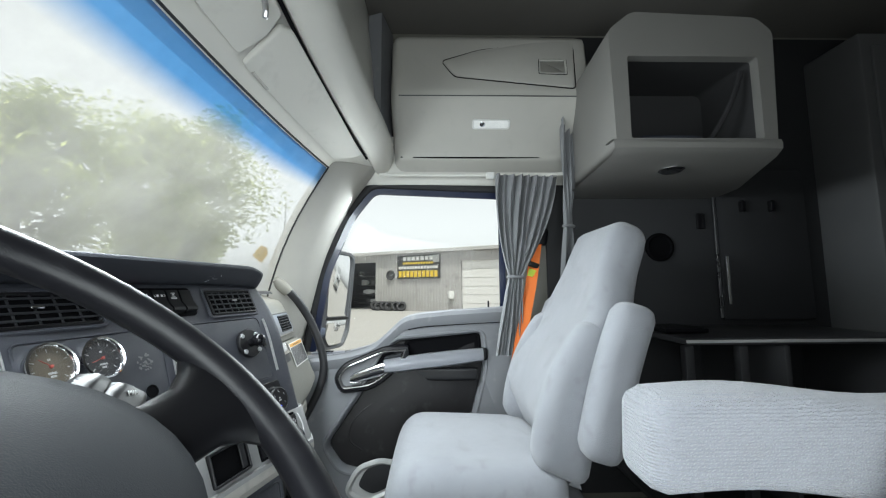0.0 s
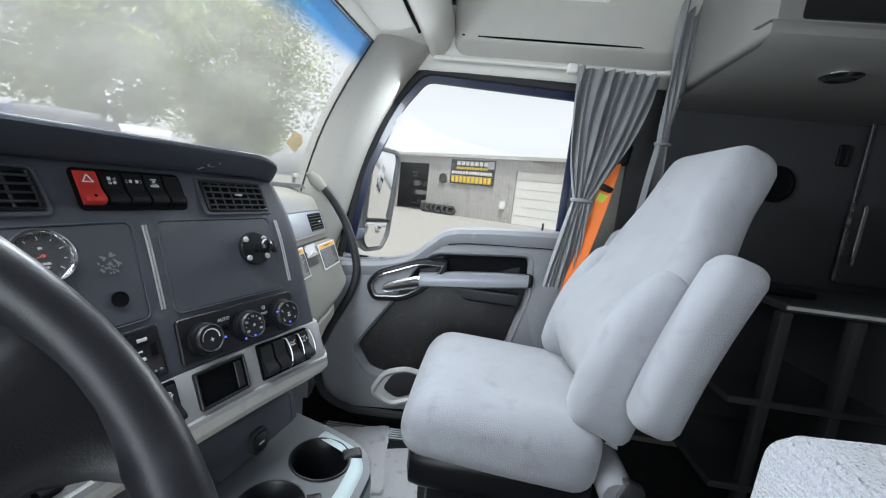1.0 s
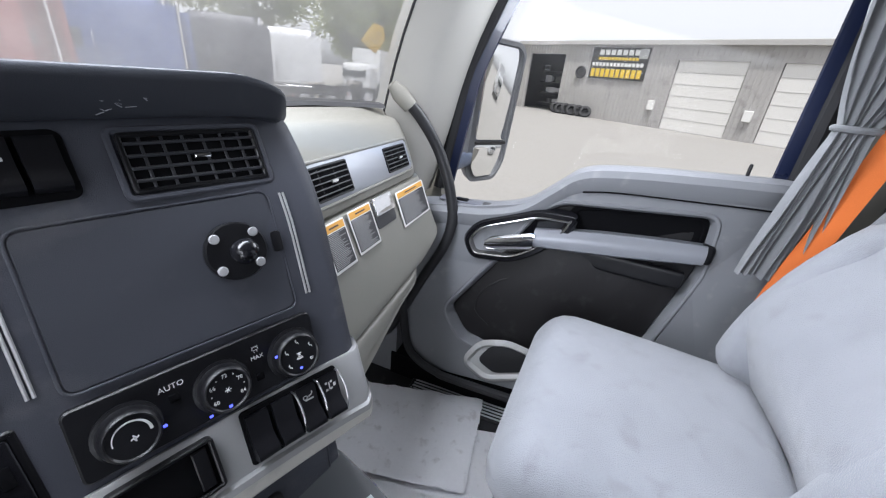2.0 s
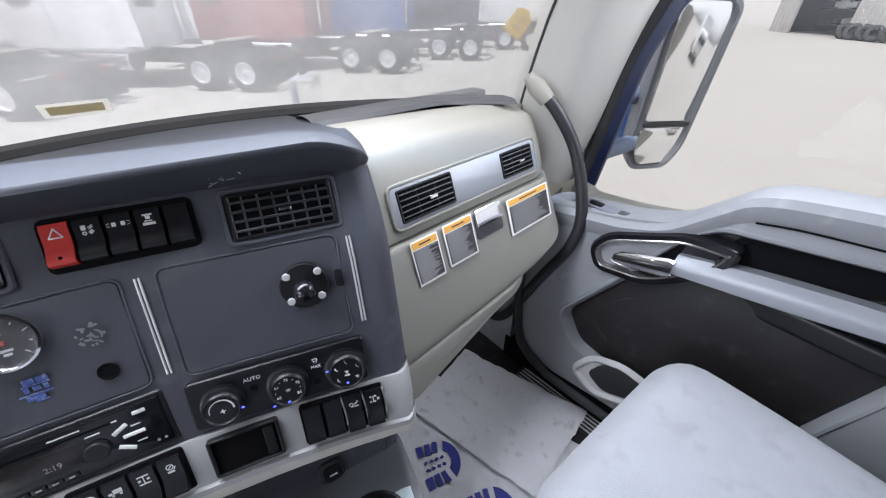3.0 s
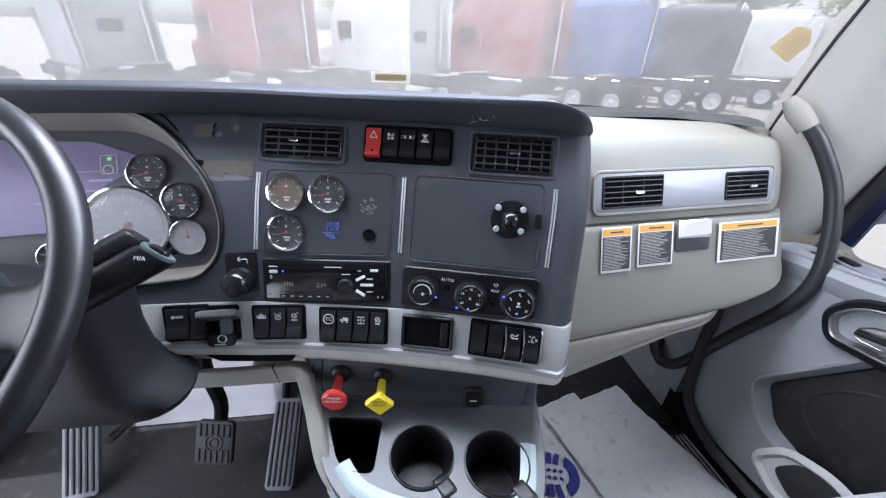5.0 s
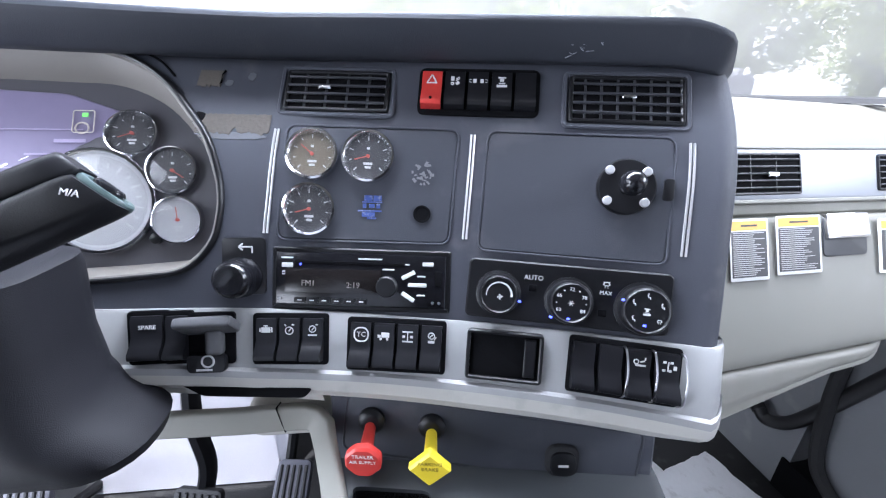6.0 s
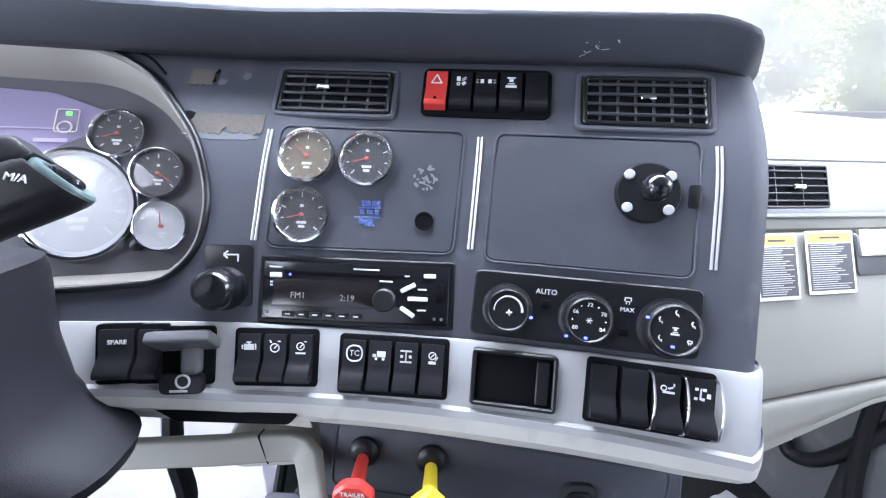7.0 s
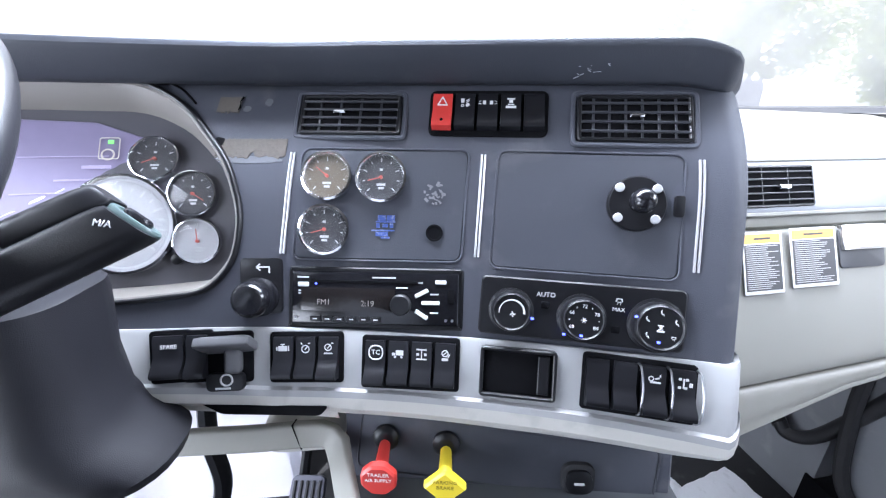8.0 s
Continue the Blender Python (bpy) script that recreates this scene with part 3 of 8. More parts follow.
# blue outer skin that shows past the window's front edge
bm = bmesh.new()
rings(bm, [[(1.735, 0.62, 0.50), (1.735, 0.52, 0.95), (1.735, 0.36, 1.28), (1.78, 0.40, 1.30), (1.80, 0.60, 0.95), (1.80, 0.72, 0.50)], [(1.69, 0.60, 0.50), (1.69, 0.50, 0.95), (1.69, 0.34, 1.28), (1.69, 0.40, 1.30), (1.69, 0.60, 0.95), (1.69, 0.72, 0.50)]])
structure(part("outer_pillar_skin", bm, BLUEPAINT), "dark blue painted outer door pillar", "body panel")

# ---- dashboard
dashboard = thing("dashboard", "charcoal plastic truck dashboard with silver switch trim", "dashboard")

# centre face, curved towards the driver, closing round to the glove box side
bm = bmesh.new()
cols = []
xs_d = [-0.36 + 1.245 * k / 228 for k in range(229)]
vs_d = [-0.10 + 0.31 * k / 60 for k in range(61)]
BEZ = rounded([(-0.09, -0.047), (0.27, -0.046), (0.347, -0.040), (0.373, -0.008), (0.377, 0.043), (0.358, 0.101), (0.298, 0.165), (0.237, 0.193), (0.10, 0.196), (-0.03, 0.186), (-0.085, 0.12)], 0.03, 4)


def inside(poly, x, y):
    hit = False
    for (a, b), (c, d) in zip(poly, poly[1:] + poly[:1]):
        if (b > y) != (d > y) and x < (c - a) * (y - b) / (d - b) + a:
            hit = not hit
    return hit


for x in xs_d:
    cols.append([dash_point(x, v) for v in vs_d])
for dx, dy in ((0.014, 0.004), (0.026, 0.016), (0.034, 0.036), (0.048, 0.08), (0.075, 0.17), (0.085, 0.24)):
    cols.append([dash_point(0.885, min(v, 0.185 - dy * 0.35)) + Vector((dx, dy, 0)) for v in vs_d])
# the well of the instrument cluster is cut out of the face
cut = shrink(BEZ, 0.002)
grid = [[bm.verts.new(p) for p in col] for col in cols]
for i in range(len(cols) - 1):
    for j in range(len(vs_d) - 1):
        if i < 228 and any(inside(cut, xs_d[i + a], vs_d[j + b]) for a in (0, 1) for b in (0, 1)):
            continue
        bm.faces.new((grid[i][j], grid[i + 1][j], grid[i + 1][j + 1], grid[i][j + 1]))
part("centre_face", bm, DASH, dashboard)

def hood_y(x):
    return (dash_y(x) + 0.103 if x < 0.445 else 0.514 - 0.238 * (min(x, 0.90) - 0.445)) + max(0.0, min(x, 0.934) - 0.90) * 0.76 + max(0.0, x - 0.934) * 2.1


# padded hood and the top behind it, up to the glass
bm = bmesh.new()
sect = []
for x in [-0.38 + 1.23 * k / 40 for k in range(41)] + [0.862, 0.874, 0.886, 0.896, 0.906, 0.916, 0.925, 0.934, 0.942, 0.950, 0.957, 0.963, 0.966]:
    y = hood_y(x)
    e = max(0.10, 1.0 - max(0.0, (x - 0.848) / 0.090) ** 2) ** 0.5
    over = min(0.052, 0.026 + 0.09 * max(0.0, 0.85 - x))
    over *= 1.0 - 1.1 * max(0.0, (x - 0.88) / 0.086) ** 2
    sag = -0.6 * max(0.0, x - 0.85) ** 1.5
    f = glass_bottom(max(-0.05, min(1.42, x)))
    z = 0.905 + sag
    f0 = z - 0.025
    top = 0.880 + 0.5 * sag
    sect.append(curve_points([Vector((x, y + 0.02, f0)), Vector((x, y - over * 0.22, f0)), Vector((x, y - over * 0.48, f0 + 0.004 * e)), Vector((x, y - over * 0.76, f0 + 0.017 * e)), Vector((x, y - over * 0.95, f0 + 0.030 * e)), Vector((x, y - over * 0.98, f0 + 0.037 * e)), Vector((x, y - over * 0.80 + 0.004, f0 + 0.0415 * e)), Vector((x, y + 0.05, top + 0.034 * e)), Vector((x, max(y + 0.08, 0.60), top)), Vector((x, f.y - 0.05, 0.838)), Vector((x, f.y + 0.02, 0.80))], 3))
sect.append([Vector((0.969, p.y, min(p.z, 0.80))) for p in sect[-1]])
rings(bm, sect, close=False)
part("hood", bm, HOOD, dashboard, "padded dark charcoal dash hood with a rounded lip")

# silver switch trim
TRIM = [(0.262, -0.078), (0.30, -0.080), (0.438, -0.083), (0.61, -0.089), (0.79, -0.089), (0.897, -0.087)]


def along(rows, x):
    for (a, u), (b, v) in zip(rows, rows[1:]):
        if x <= b:
            return u + (v - u) * max(0.0, (x - a) / (b - a))
    return rows[-1][1]


bm = bmesh.new()
cols = []
for k in range(41):
    x = 0.262 + 0.629 * k / 40
    t = along(TRIM, x)
    b = along([(0.262, -0.135), (0.43, -0.147), (0.64, -0.152), (0.897, -0.156)], x)
    cols.append([dash_point(x, t, -0.01), dash_point(x, t, 0.004), dash_point(x, t - 0.003, 0.006), dash_point(x, b, 0.008), dash_point(x, b - 0.003, 0.012), dash_point(x, b - 0.010, 0.012)])
END_TURN = ((0.007, 0.002, 0.002), (0.014, 0.007, 0.008), (0.020, 0.016, 0.018), (0.024, 0.032, 0.030), (0.025, 0.08, 0.034))
for dx, dy, up_ in END_TURN:
    cols.append([p + Vector((dx, dy, up_ * w)) for p, w in zip(cols[40], (0, 0, 0, 0.7, 0.9, 1.0))])
rings(bm, cols, close=False)
part("switch_trim", bm, SILVER, dashboard, "satin silver switch trim strip")
bm = bmesh.new()
cols = []
for k in range(41):
    x = 0.262 + 0.629 * k / 40
    b = along([(0.262, -0.135), (0.43, -0.147), (0.64, -0.152), (0.897, -0.156)], x) - 0.010
    e = along([(0.262, -0.160), (0.34, -0.172), (0.51, -0.184), (0.69, -0.190), (0.85, -0.190), (0.897, -0.186)], x)
    cols.append([dash_point(x, b, 0.012), dash_point(x, (b + e) / 2, 0.010), dash_point(x, e + 0.006, 0.002), dash_point(x, e, -0.008), dash_point(x, e + 0.004, -0.03), dash_point(x, e + 0.02, -0.09)])
for dx, dy, up_ in END_TURN:
    cols.append([p + Vector((dx, dy, up_ * (1.0 + 0.25 * i))) for i, p in enumerate(cols[40])])
rings(bm, cols, close=False)
part("trim_underside", bm, LOWTRIM, dashboard, "warm grey rounded lower lip of the trim")

# narrow bright strips
for (xb, vb), (xt, vt) in (((0.427, 0.0), (0.441 - 0.0125, 0.113)), ((0.643, 0.0), (0.6415, 0.113)), ((0.856, 0.0), (0.8555, 0.113))):
    bm = bmesh.new()
    for s in (-1, 1):
        tube([dash_point(xb + (xt - xb) * q / 10 + s * 0.0018, vb + (vt - vb) * q / 10, 0.0010) for q in range(11)], 0.0013, 6, bm)
    part("bright_strip", bm, STRIP, dashboard, "thin double chrome strip")


def flush_panel(name, x0, x1, v0, v1, material, label, r=0.008):
    """An inset panel with a groove round it."""
    p = part(name, dash_slab(box_xv(x0, x1, v0, v1, r), -0.002, 0.0012, 0.0008), material, dashboard, label)
    part("panel_edge", dash_rim(box_xv(x0 - 0.003, x1 + 0.003, v0 - 0.003, v1 + 0.003, r + 0.003), 0.0022, -0.002, 0.0020, 0.0006), DASH, p)
    return p


flush_panel("gauge_panel", 0.441, 0.625, -0.005, 0.116, INSET, "dark inset panel that carries three round gauges")
flush_panel("blank_panel", 0.659, 0.840, -0.009, 0.116, INSET, "dark blank inset panel with a phone mount")


def round_gauge(x, v, r, face, parent, needle_deg, d=0.004, rim=CHROME, ticks=9, small=True):
    """Dial with chrome ring, ticks, pointer and glass."""
    m = dash_frame(x, v, d)
    g = part("gauge", lathe([(r * 0.93, 0.0), (r * 0.93, 0.001), (0.0, 0.001)], 32, m), face, parent, "round gauge with a chrome ring and red needle")
    part("ring", lathe([(r, -0.004), (r, 0.003), (r * 0.98, 0.0055), (r * (0.93 if d > 0.0045 else 0.90), 0.006), (r * (0.89 if d > 0.0045 else 0.83), 0.003), (r * (0.88 if d > 0.0045 else 0.82), 0.001)], 32, m, caps=False), rim, g)
    bm = bmesh.new()
    for k in range(ticks):
        a = radians(225 - 270 * k / (ticks - 1))
        mm = m @ Matrix.Translation((math.cos(a) * r * 0.68, math.sin(a) * r * 0.68, 0.0014)) @ Matrix.Rotation(a, 4, "Z")
        block((r * (0.16 if k % 2 == 0 else 0.09), r * 0.035, 0.0004), 0.0001, mm, bm)
    part("scale_marks", bm, WHITEINK, g)
    bm = bmesh.new()
    for w, yy in ((0.34, -0.28), (0.22, -0.42), (0.12, 0.30)):
        block((r * w, r * 0.09, 0.0003), 0.0001, m @ Matrix.Translation((0, r * yy, 0.0014)), bm)
    part("dial_print", bm, WHITEINK, g)
    a = radians(needle_deg)
    bm = block((r * 0.58, r * 0.036, 0.0008), 0.0002, m @ Matrix.Translation((math.cos(a) * r * 0.24, math.sin(a) * r * 0.24, 0.0028)) @ Matrix.Rotation(a, 4, "Z"))
    lathe([(r * 0.07, 0.001), (r * 0.07, 0.0035), (0.0, 0.004)], 12, m, bm)
    part("needle", bm, NEEDLE if r < 0.04 else FADED, g)
    bm = lathe([(r * 0.84, 0.0032), (r * 0.6, 0.0042), (0.0, 0.0046)], 24, m)
    part("glass", bm, GAUGEGLASS, g)
    return g


round_gauge(0.471, 0.086, 0.0285, DIALREFLECT, dashboard, 140)
round_gauge(0.5315, 0.085, 0.0288, DIAL, dashboard, 195)
round_gauge(0.473, 0.027, 0.0288, DIAL, dashboard, 195)

# empty round hole, scuffed patch and torn blue decal on the gauge panel
part("round_hole", lathe([(0.0095, 0.003), (0.0095, 0.0038), (0.0075, 0.0036), (0.0072, 0.0030), (0.0, 0.0029)], 24, dash_frame(0.595, 0.025)), DEEP, dashboard, "empty round hole with a dark rim")
bm = bmesh.new()
rng = random.Random(5)
for k in range(26):
    a, q = rng.random() * 6.28, 0.0125 * math.sqrt(rng.random())
    block((0.002 + 0.004 * rng.random(), 0.0012 + 0.002 * rng.random(), 0.0003), 0.0001, dash_frame(0.591 + q * math.cos(a), 0.069 + q * math.sin(a), 0.0032) @ pose(0, 0, 0, 0, 0, rng.random() * 180), bm)
part("glue_residue", bm, surface("old_glue", (0.16, 0.16, 0.17), 0.7, grain=900, bump=0.4, vary=0.3), dashboard, "round patch of grey glue residue")
bm = bmesh.new()
for w, h, x, y in ((0.009, 0.006, -0.0035, 0.0095), (0.009, 0.006, 0.0065, 0.0095), (0.022, 0.0016, 0.001, 0.0052), (0.004, 0.005, -0.007, 0.001), (0.004, 0.005, 0.008, 0.001), (0.006, 0.004, 0.001, 0.001), (0.026, 0.0016, -0.001, -0.0045), (0.014, 0.005, -0.002, -0.0085), (0.010, 0.002, 0.002, -0.0125)):
    block((w, h, 0.0003), 0.0001, dash_frame(0.539 + x, 0.031 + y, 0.0032), bm)
part("blue_decal", bm, STICKERBLUE, dashboard, "worn blue decal")


def air_vent(x0, x1, v0, v1, slats, uprights, name="air_vent", frame_m=None, tab=0.0, wide=None):
    """Louvred outlet: frame, slats, uprights, chrome tab, near-black plate for the duct's shade."""
    m = frame_m or dash_frame((x0 + x1) / 2, (v0 + v1) / 2)
    w, h = wide or (x1 - x0, v1 - v0)
    v = part(name, bezel(w, h, 0.0045, 0.004, 0.005, m, inner_depth=0.0, z0=0.0005), BLACK, dashboard, "black louvred air vent")
    part("recess_lip", bezel(w + 0.014, h + 0.012, 0.006, 0.0028, 0.008, m), DASH, v, "charcoal lip of the vent recess")
    part("duct_shade", plate(w - 0.006, h - 0.006, 0.0012, 0.004, 0.0003, m @ Matrix.Translation((0, 0, 0.0004))), DEEP, v)
    for k in range(slats):
        y = -h / 2 + (h) * (k + 1) / (slats + 1)
        part("slat", block((w - 0.008, 0.0030, 0.0026), 0.0008, m @ Matrix.Translation((0, y, 0.0046)) @ pose(0, 0, 0, 25)), SLATGREY, v)
    for k in range(uprights):
        x = -w / 2 + w * (k + 1) / (uprights + 1)
        part("upright", block((0.0026, h - 0.008, 0.0018), 0.0005, m @ Matrix.Translation((x, 0, 0.0022))), SLATGREY, v)
    part("tab", block((0.014, 0.0042, 0.004), 0.001, m @ Matrix.Translation((tab, 0.001, 0.0065))), CHROME, v, "chrome vent tab")
    return v


air_vent(0.430, 0.548, 0.130, 0.181, 4, 4, tab=-0.012)
air_vent(0.736, 0.852, 0.127, 0.181, 4, 6, tab=0.002)


def rocker(x, v, w, h, icon, parent, m=None, color=SWITCHBLACK, tip=0.0, print_=WHITEINK):
    """Rocker switch with a dished face and a printed mark."""
    m = m or dash_frame(x, v)
    prof = [(-h / 2, 0.004), (-h / 2 + 0.0015, 0.0105 + tip), (-h * 0.44, 0.0145 + tip), (-h * 0.38, 0.0158 + tip), (-h * 0.30, 0.0152 + tip), (-h * 0.14, 0.0108 + tip * 0.5), (h * 0.02, 0.0080), (h * 0.40, 0.0085), (h / 2, 0.0065), (h / 2, 0.003)]
    bm = bmesh.new()
    rings(bm, [[(x_, y, z) for y, z in prof] + [(x_, h / 2, -0.002), (x_, -h / 2, -0.002)] for x_ in (-w / 2 + 0.0004, -w / 2 + 0.0012, w / 2 - 0.0012, w / 2 - 0.0004)], m=m)
    s = part("rocker_switch", bm, color, parent)
    k = m @ Matrix.Translation((0, h * 0.24, 0.0086)) @ pose(0, 0, 0, 4)
    if icon:
        icon_mark(icon, w * 0.62, s, k, print_)
    return s


def icon_mark(kind, w, parent, m, material):
    """Small printed signs made of bars and rings."""
    bm = bmesh.new()
    t = 0.0004

    def bar(x, y, a, b, deg=0):
        block((a * w, b * w, t), 0.0001, m @ Matrix.Translation((x * w, y * w, 0)) @ pose(0, 0, 0, 0, 0, deg), bm)

    def ring(x, y, r, b=0.08):
        bezel(2 * r * w, 2 * r * w, b * w, t, r * w, m @ Matrix.Translation((x * w, y * w, 0)), bm)

    if kind == "engine":
        bar(0, 0.0, 0.7, 0.42), bar(0, 0.34, 0.34, 0.1), bar(0, 0.26, 0.1, 0.16), bar(-0.46, 0, 0.1, 0.3), bar(0.46, 0.02, 0.1, 0.42)
    elif kind == "cruise":
        ring(0, -0.05, 0.34), bar(0.08, 0.05, 0.4, 0.09, 50), bar(0.3, 0.42, 0.2, 0.08), bar(-0.3, 0.4, 0.08, 0.2, 30)
    elif kind == "cruise_set":
        ring(0, 0.1, 0.3), bar(0.08, 0.16, 0.4, 0.09, 50), bar(0, -0.4, 0.7, 0.12), bar(0.35, 0.45, 0.2, 0.08)
    elif kind == "lamp":
        bar(-0.2, 0.15, 0.28, 0.34), bar(0.2, 0.2, 0.34, 0.06, 30), bar(0.22, 0.08, 0.34, 0.06, 30), ring(-0.2, -0.25, 0.14), bar(0.2, -0.2, 0.3, 0.24, 40)
    elif kind == "bowtie":
        bar(-0.28, 0, 0.26, 0.3), bar(0.28, 0, 0.26, 0.3), bar(-0.62, 0.1, 0.2, 0.05, 20), bar(-0.62, -0.1, 0.2, 0.05, -20), bar(0.62, 0.1, 0.2, 0.05, -20), bar(0.62, -0.1, 0.2, 0.05, 20)
    elif kind == "work":
        bar(0, 0.3, 0.6, 0.12), bar(0, 0.1, 0.3, 0.24), bar(0, -0.15, 0.5, 0.08), bar(0, -0.36, 0.8, 0.2)
    elif kind == "truck":
        bar(0.1, 0.05, 0.6, 0.4), bar(-0.38, -0.06, 0.24, 0.22), ring(-0.25, -0.28, 0.1), ring(0.25, -0.28, 0.1)
    elif kind == "axle":
        bar(0, 0, 0.08, 0.8), bar(0, 0.38, 0.8, 0.12), bar(0, -0.38, 0.8, 0.12), bar(-0.3, 0, 0.2, 0.2), bar(0.3, 0, 0.2, 0.2)
    elif kind == "stability":
        ring(0, 0.18, 0.28), bar(0, 0.18, 0.34, 0.08, 45), bar(0, -0.3, 0.5, 0.2), bar(0.3, 0.0, 0.3, 0.08, 60)
    elif kind == "fifth":
        ring(-0.2, 0.05, 0.2), bar(0.2, 0.1, 0.3, 0.12, 20), bar(0.1, -0.2, 0.7, 0.14), bar(0.38, 0.3, 0.1, 0.2)
    elif kind == "difflock":
        bar(0, 0, 0.1, 0.7), bar(-0.25, 0.3, 0.2, 0.18), bar(0.2, 0.3, 0.2, 0.18), bar(-0.25, -0.3, 0.2, 0.18), bar(0.15, -0.3, 0.2, 0.18), bar(0.46, -0.05, 0.22, 0.3)
    elif kind == "loop":
        ring(0, 0.1, 0.4, 0.12), bar(-0.2, -0.4, 0.9, 0.12)
    elif kind == "defrost":
        bar(0, 0.25, 0.7, 0.1), bar(-0.3, 0.05, 0.1, 0.3, -15), bar(0.3, 0.05, 0.1, 0.3, 15), bar(0, -0.12, 0.5, 0.08), bar(-0.15, -0.3, 0.06, 0.24), bar(0.15, -0.3, 0.06, 0.24)
    elif kind == "snow":
        for k in range(3):
            bar(0, 0, 0.9, 0.08, 60 * k)
    elif kind == "seatman":
        bar(-0.1, 0.2, 0.2, 0.4, 15), bar(0.12, -0.12, 0.4, 0.16), bar(0.3, -0.3, 0.12, 0.3), ring(-0.05, 0.5, 0.1)
    elif kind == "fan":
        for k in range(4):
            bar(0.2 * math.cos(k * 1.57), 0.2 * math.sin(k * 1.57), 0.36, 0.14, 90 * k + 30)
    elif kind == "gear":
        ring(0, 0, 0.30, 0.12)
        for k in range(8):
            bar(0.38 * math.cos(k * math.pi / 4), 0.38 * math.sin(k * math.pi / 4), 0.12, 0.14, 45 * k)
    elif kind == "arrow":
        bar(0.05, 0.0, 0.8, 0.1), bar(-0.3, 0.12, 0.34, 0.1, 40), bar(-0.3, -0.12, 0.34, 0.1, -40), bar(0.44, -0.2, 0.1, 0.44)
    elif kind == "triangle":
        for a in (90, 210, 330):
            bar(0.22 * math.cos(radians(a + 180)), 0.22 * math.sin(radians(a + 180)), 0.82, 0.1, a + 90)
    return part("printed_sign", bm, material, parent)


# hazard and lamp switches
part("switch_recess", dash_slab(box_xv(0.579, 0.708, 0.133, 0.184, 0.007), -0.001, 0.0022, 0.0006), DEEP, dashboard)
for k, (icon, col) in enumerate((("triangle", RED), ("lamp", SWITCHBLACK), ("bowtie", SWITCHBLACK), ("work", SWITCHBLACK), (None, SWITCHBLACK))):
    s = rocker(0, 0, 0.0226, 0.043, icon, dashboard, m=dash_frame(0.5935 + 0.0248 * k, 0.159) @ Matrix.Diagonal((1, 1, 0.66, 1)), color=col)
    if k == 0:
        s["label"] = "red hazard warning switch"
        part("lamp_dot", lathe([(0.0018, 0.0), (0.0016, 0.0008), (0.0, 0.0008)], 12, dash_frame(0.5935, 0.1475, 0.0100)), DEEP, s)


# switch groups in the silver trim
def switch_group(x0, x1, v, h, icons, tips=()):
    n = len(icons)
    w = (x1 - x0) / n
    part("switch_recess", plate(x1 - x0 + 0.007, h + 0.007, 0.0045, 0.004, 0.0008, dash_frame((x0 + x1) / 2, v, 0.005)), DEEP, dashboard)
    out = []
    for k, icon in enumerate(icons):
        out.append(rocker(0, 0, w - 0.0028, h - 0.003, icon, dashboard, m=dash_frame(x0 + w * (k + 0.5), v, 0.0055), tip=0.004 if k in tips else 0.001))
    return out


G1 = switch_group(0.304, 0.338, -0.110, 0.050, [None])
text_part("printed_word", "SPARE", 0.0062, WHITEINK, G1[0], dash_frame(0.321, -0.098, 0.0146))
switch_group(0.338, 0.362, -0.111, 0.050, [None])
switch_group(0.430, 0.504, -0.115, 0.049, ["engine", "cruise", "cruise_set"], tips=(2,))
g3 = switch_group(0.531, 0.632, -0.119, 0.051, [None, "truck", "axle", "stability"], tips=(0,))
text_part("printed_word", "TC", 0.0075, WHITEINK, g3[0], dash_frame(0.5437, -0.107, 0.0146))
bm = bmesh.new()
bezel(0.0165, 0.0165, 0.0016, 0.0004, 0.007, dash_frame(0.5437, -0.107, 0.0146), bm)
part("printed_sign", bm, WHITEINK, g3[0])
switch_group(0.761, 0.862, -0.121, 0.052, [None, None, "fifth", "difflock"], tips=(2, 3))
for k in range(3):
    x = 0.8105 + 0.0255 * k
    bm = tube(curve_points([dash_point(x, -0.096, 0.008), dash_point(x + 0.001, -0.099, 0.017), dash_point(x + 0.003, -0.120, 0.021), dash_point(x + 0.002, -0.142, 0.019), dash_point(x + 0.001, -0.149, 0.008)], 5), 0.0011, 6)
    part("guard_wire", bm, STEEL, dashboard, "bent wire switch guard")

# parking brake paddle on the driver's end of the trim
part("paddle_recess", plate(0.050, 0.056, 0.006, 0.004, 0.001, dash_frame(0.383, -0.113, 0.004)), DEEP, dashboard)
bm = cushion((0.058, 0.012, 0.030), 0.004, 6, m=dash_frame(0.382, -0.097, 0.018) @ pose(0, 0, 0, -30, 0, 2))
cushion((0.018, 0.030, 0.014), 0.005, 6, m=dash_frame(0.389, -0.115, 0.012), bm=bm)
paddle = part("paddle_switch", bm, surface("paddle_grey", (0.10, 0.10, 0.105), 0.35, grain=900, bump=0.1), dashboard, "dark grey spring paddle switch")
bm = plate(0.040, 0.020, 0.006, 0.006, 0.002, dash_frame(0.383, -0.139, 0.010))
tab = part("paddle_tab", bm, BLACK, dashboard)
icon_mark("loop", 0.018, tab, dash_frame(0.385, -0.138, 0.0162), WHITEINK)

# open cubby in the trim
bm = bezel(0.080, 0.053, 0.004, 0.008, 0.004, dash_frame(0.696, -0.121, 0.006), inner_depth=0.0)
cub = part("cubby", bm, BLACK, dashboard, "small open black storage cubby")
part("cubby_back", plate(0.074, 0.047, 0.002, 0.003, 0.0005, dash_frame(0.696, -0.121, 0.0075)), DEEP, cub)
part("cubby_step", block((0.012, 0.040, 0.003), 0.001, dash_frame(0.722, -0.121, 0.011)), BLACK, cub)

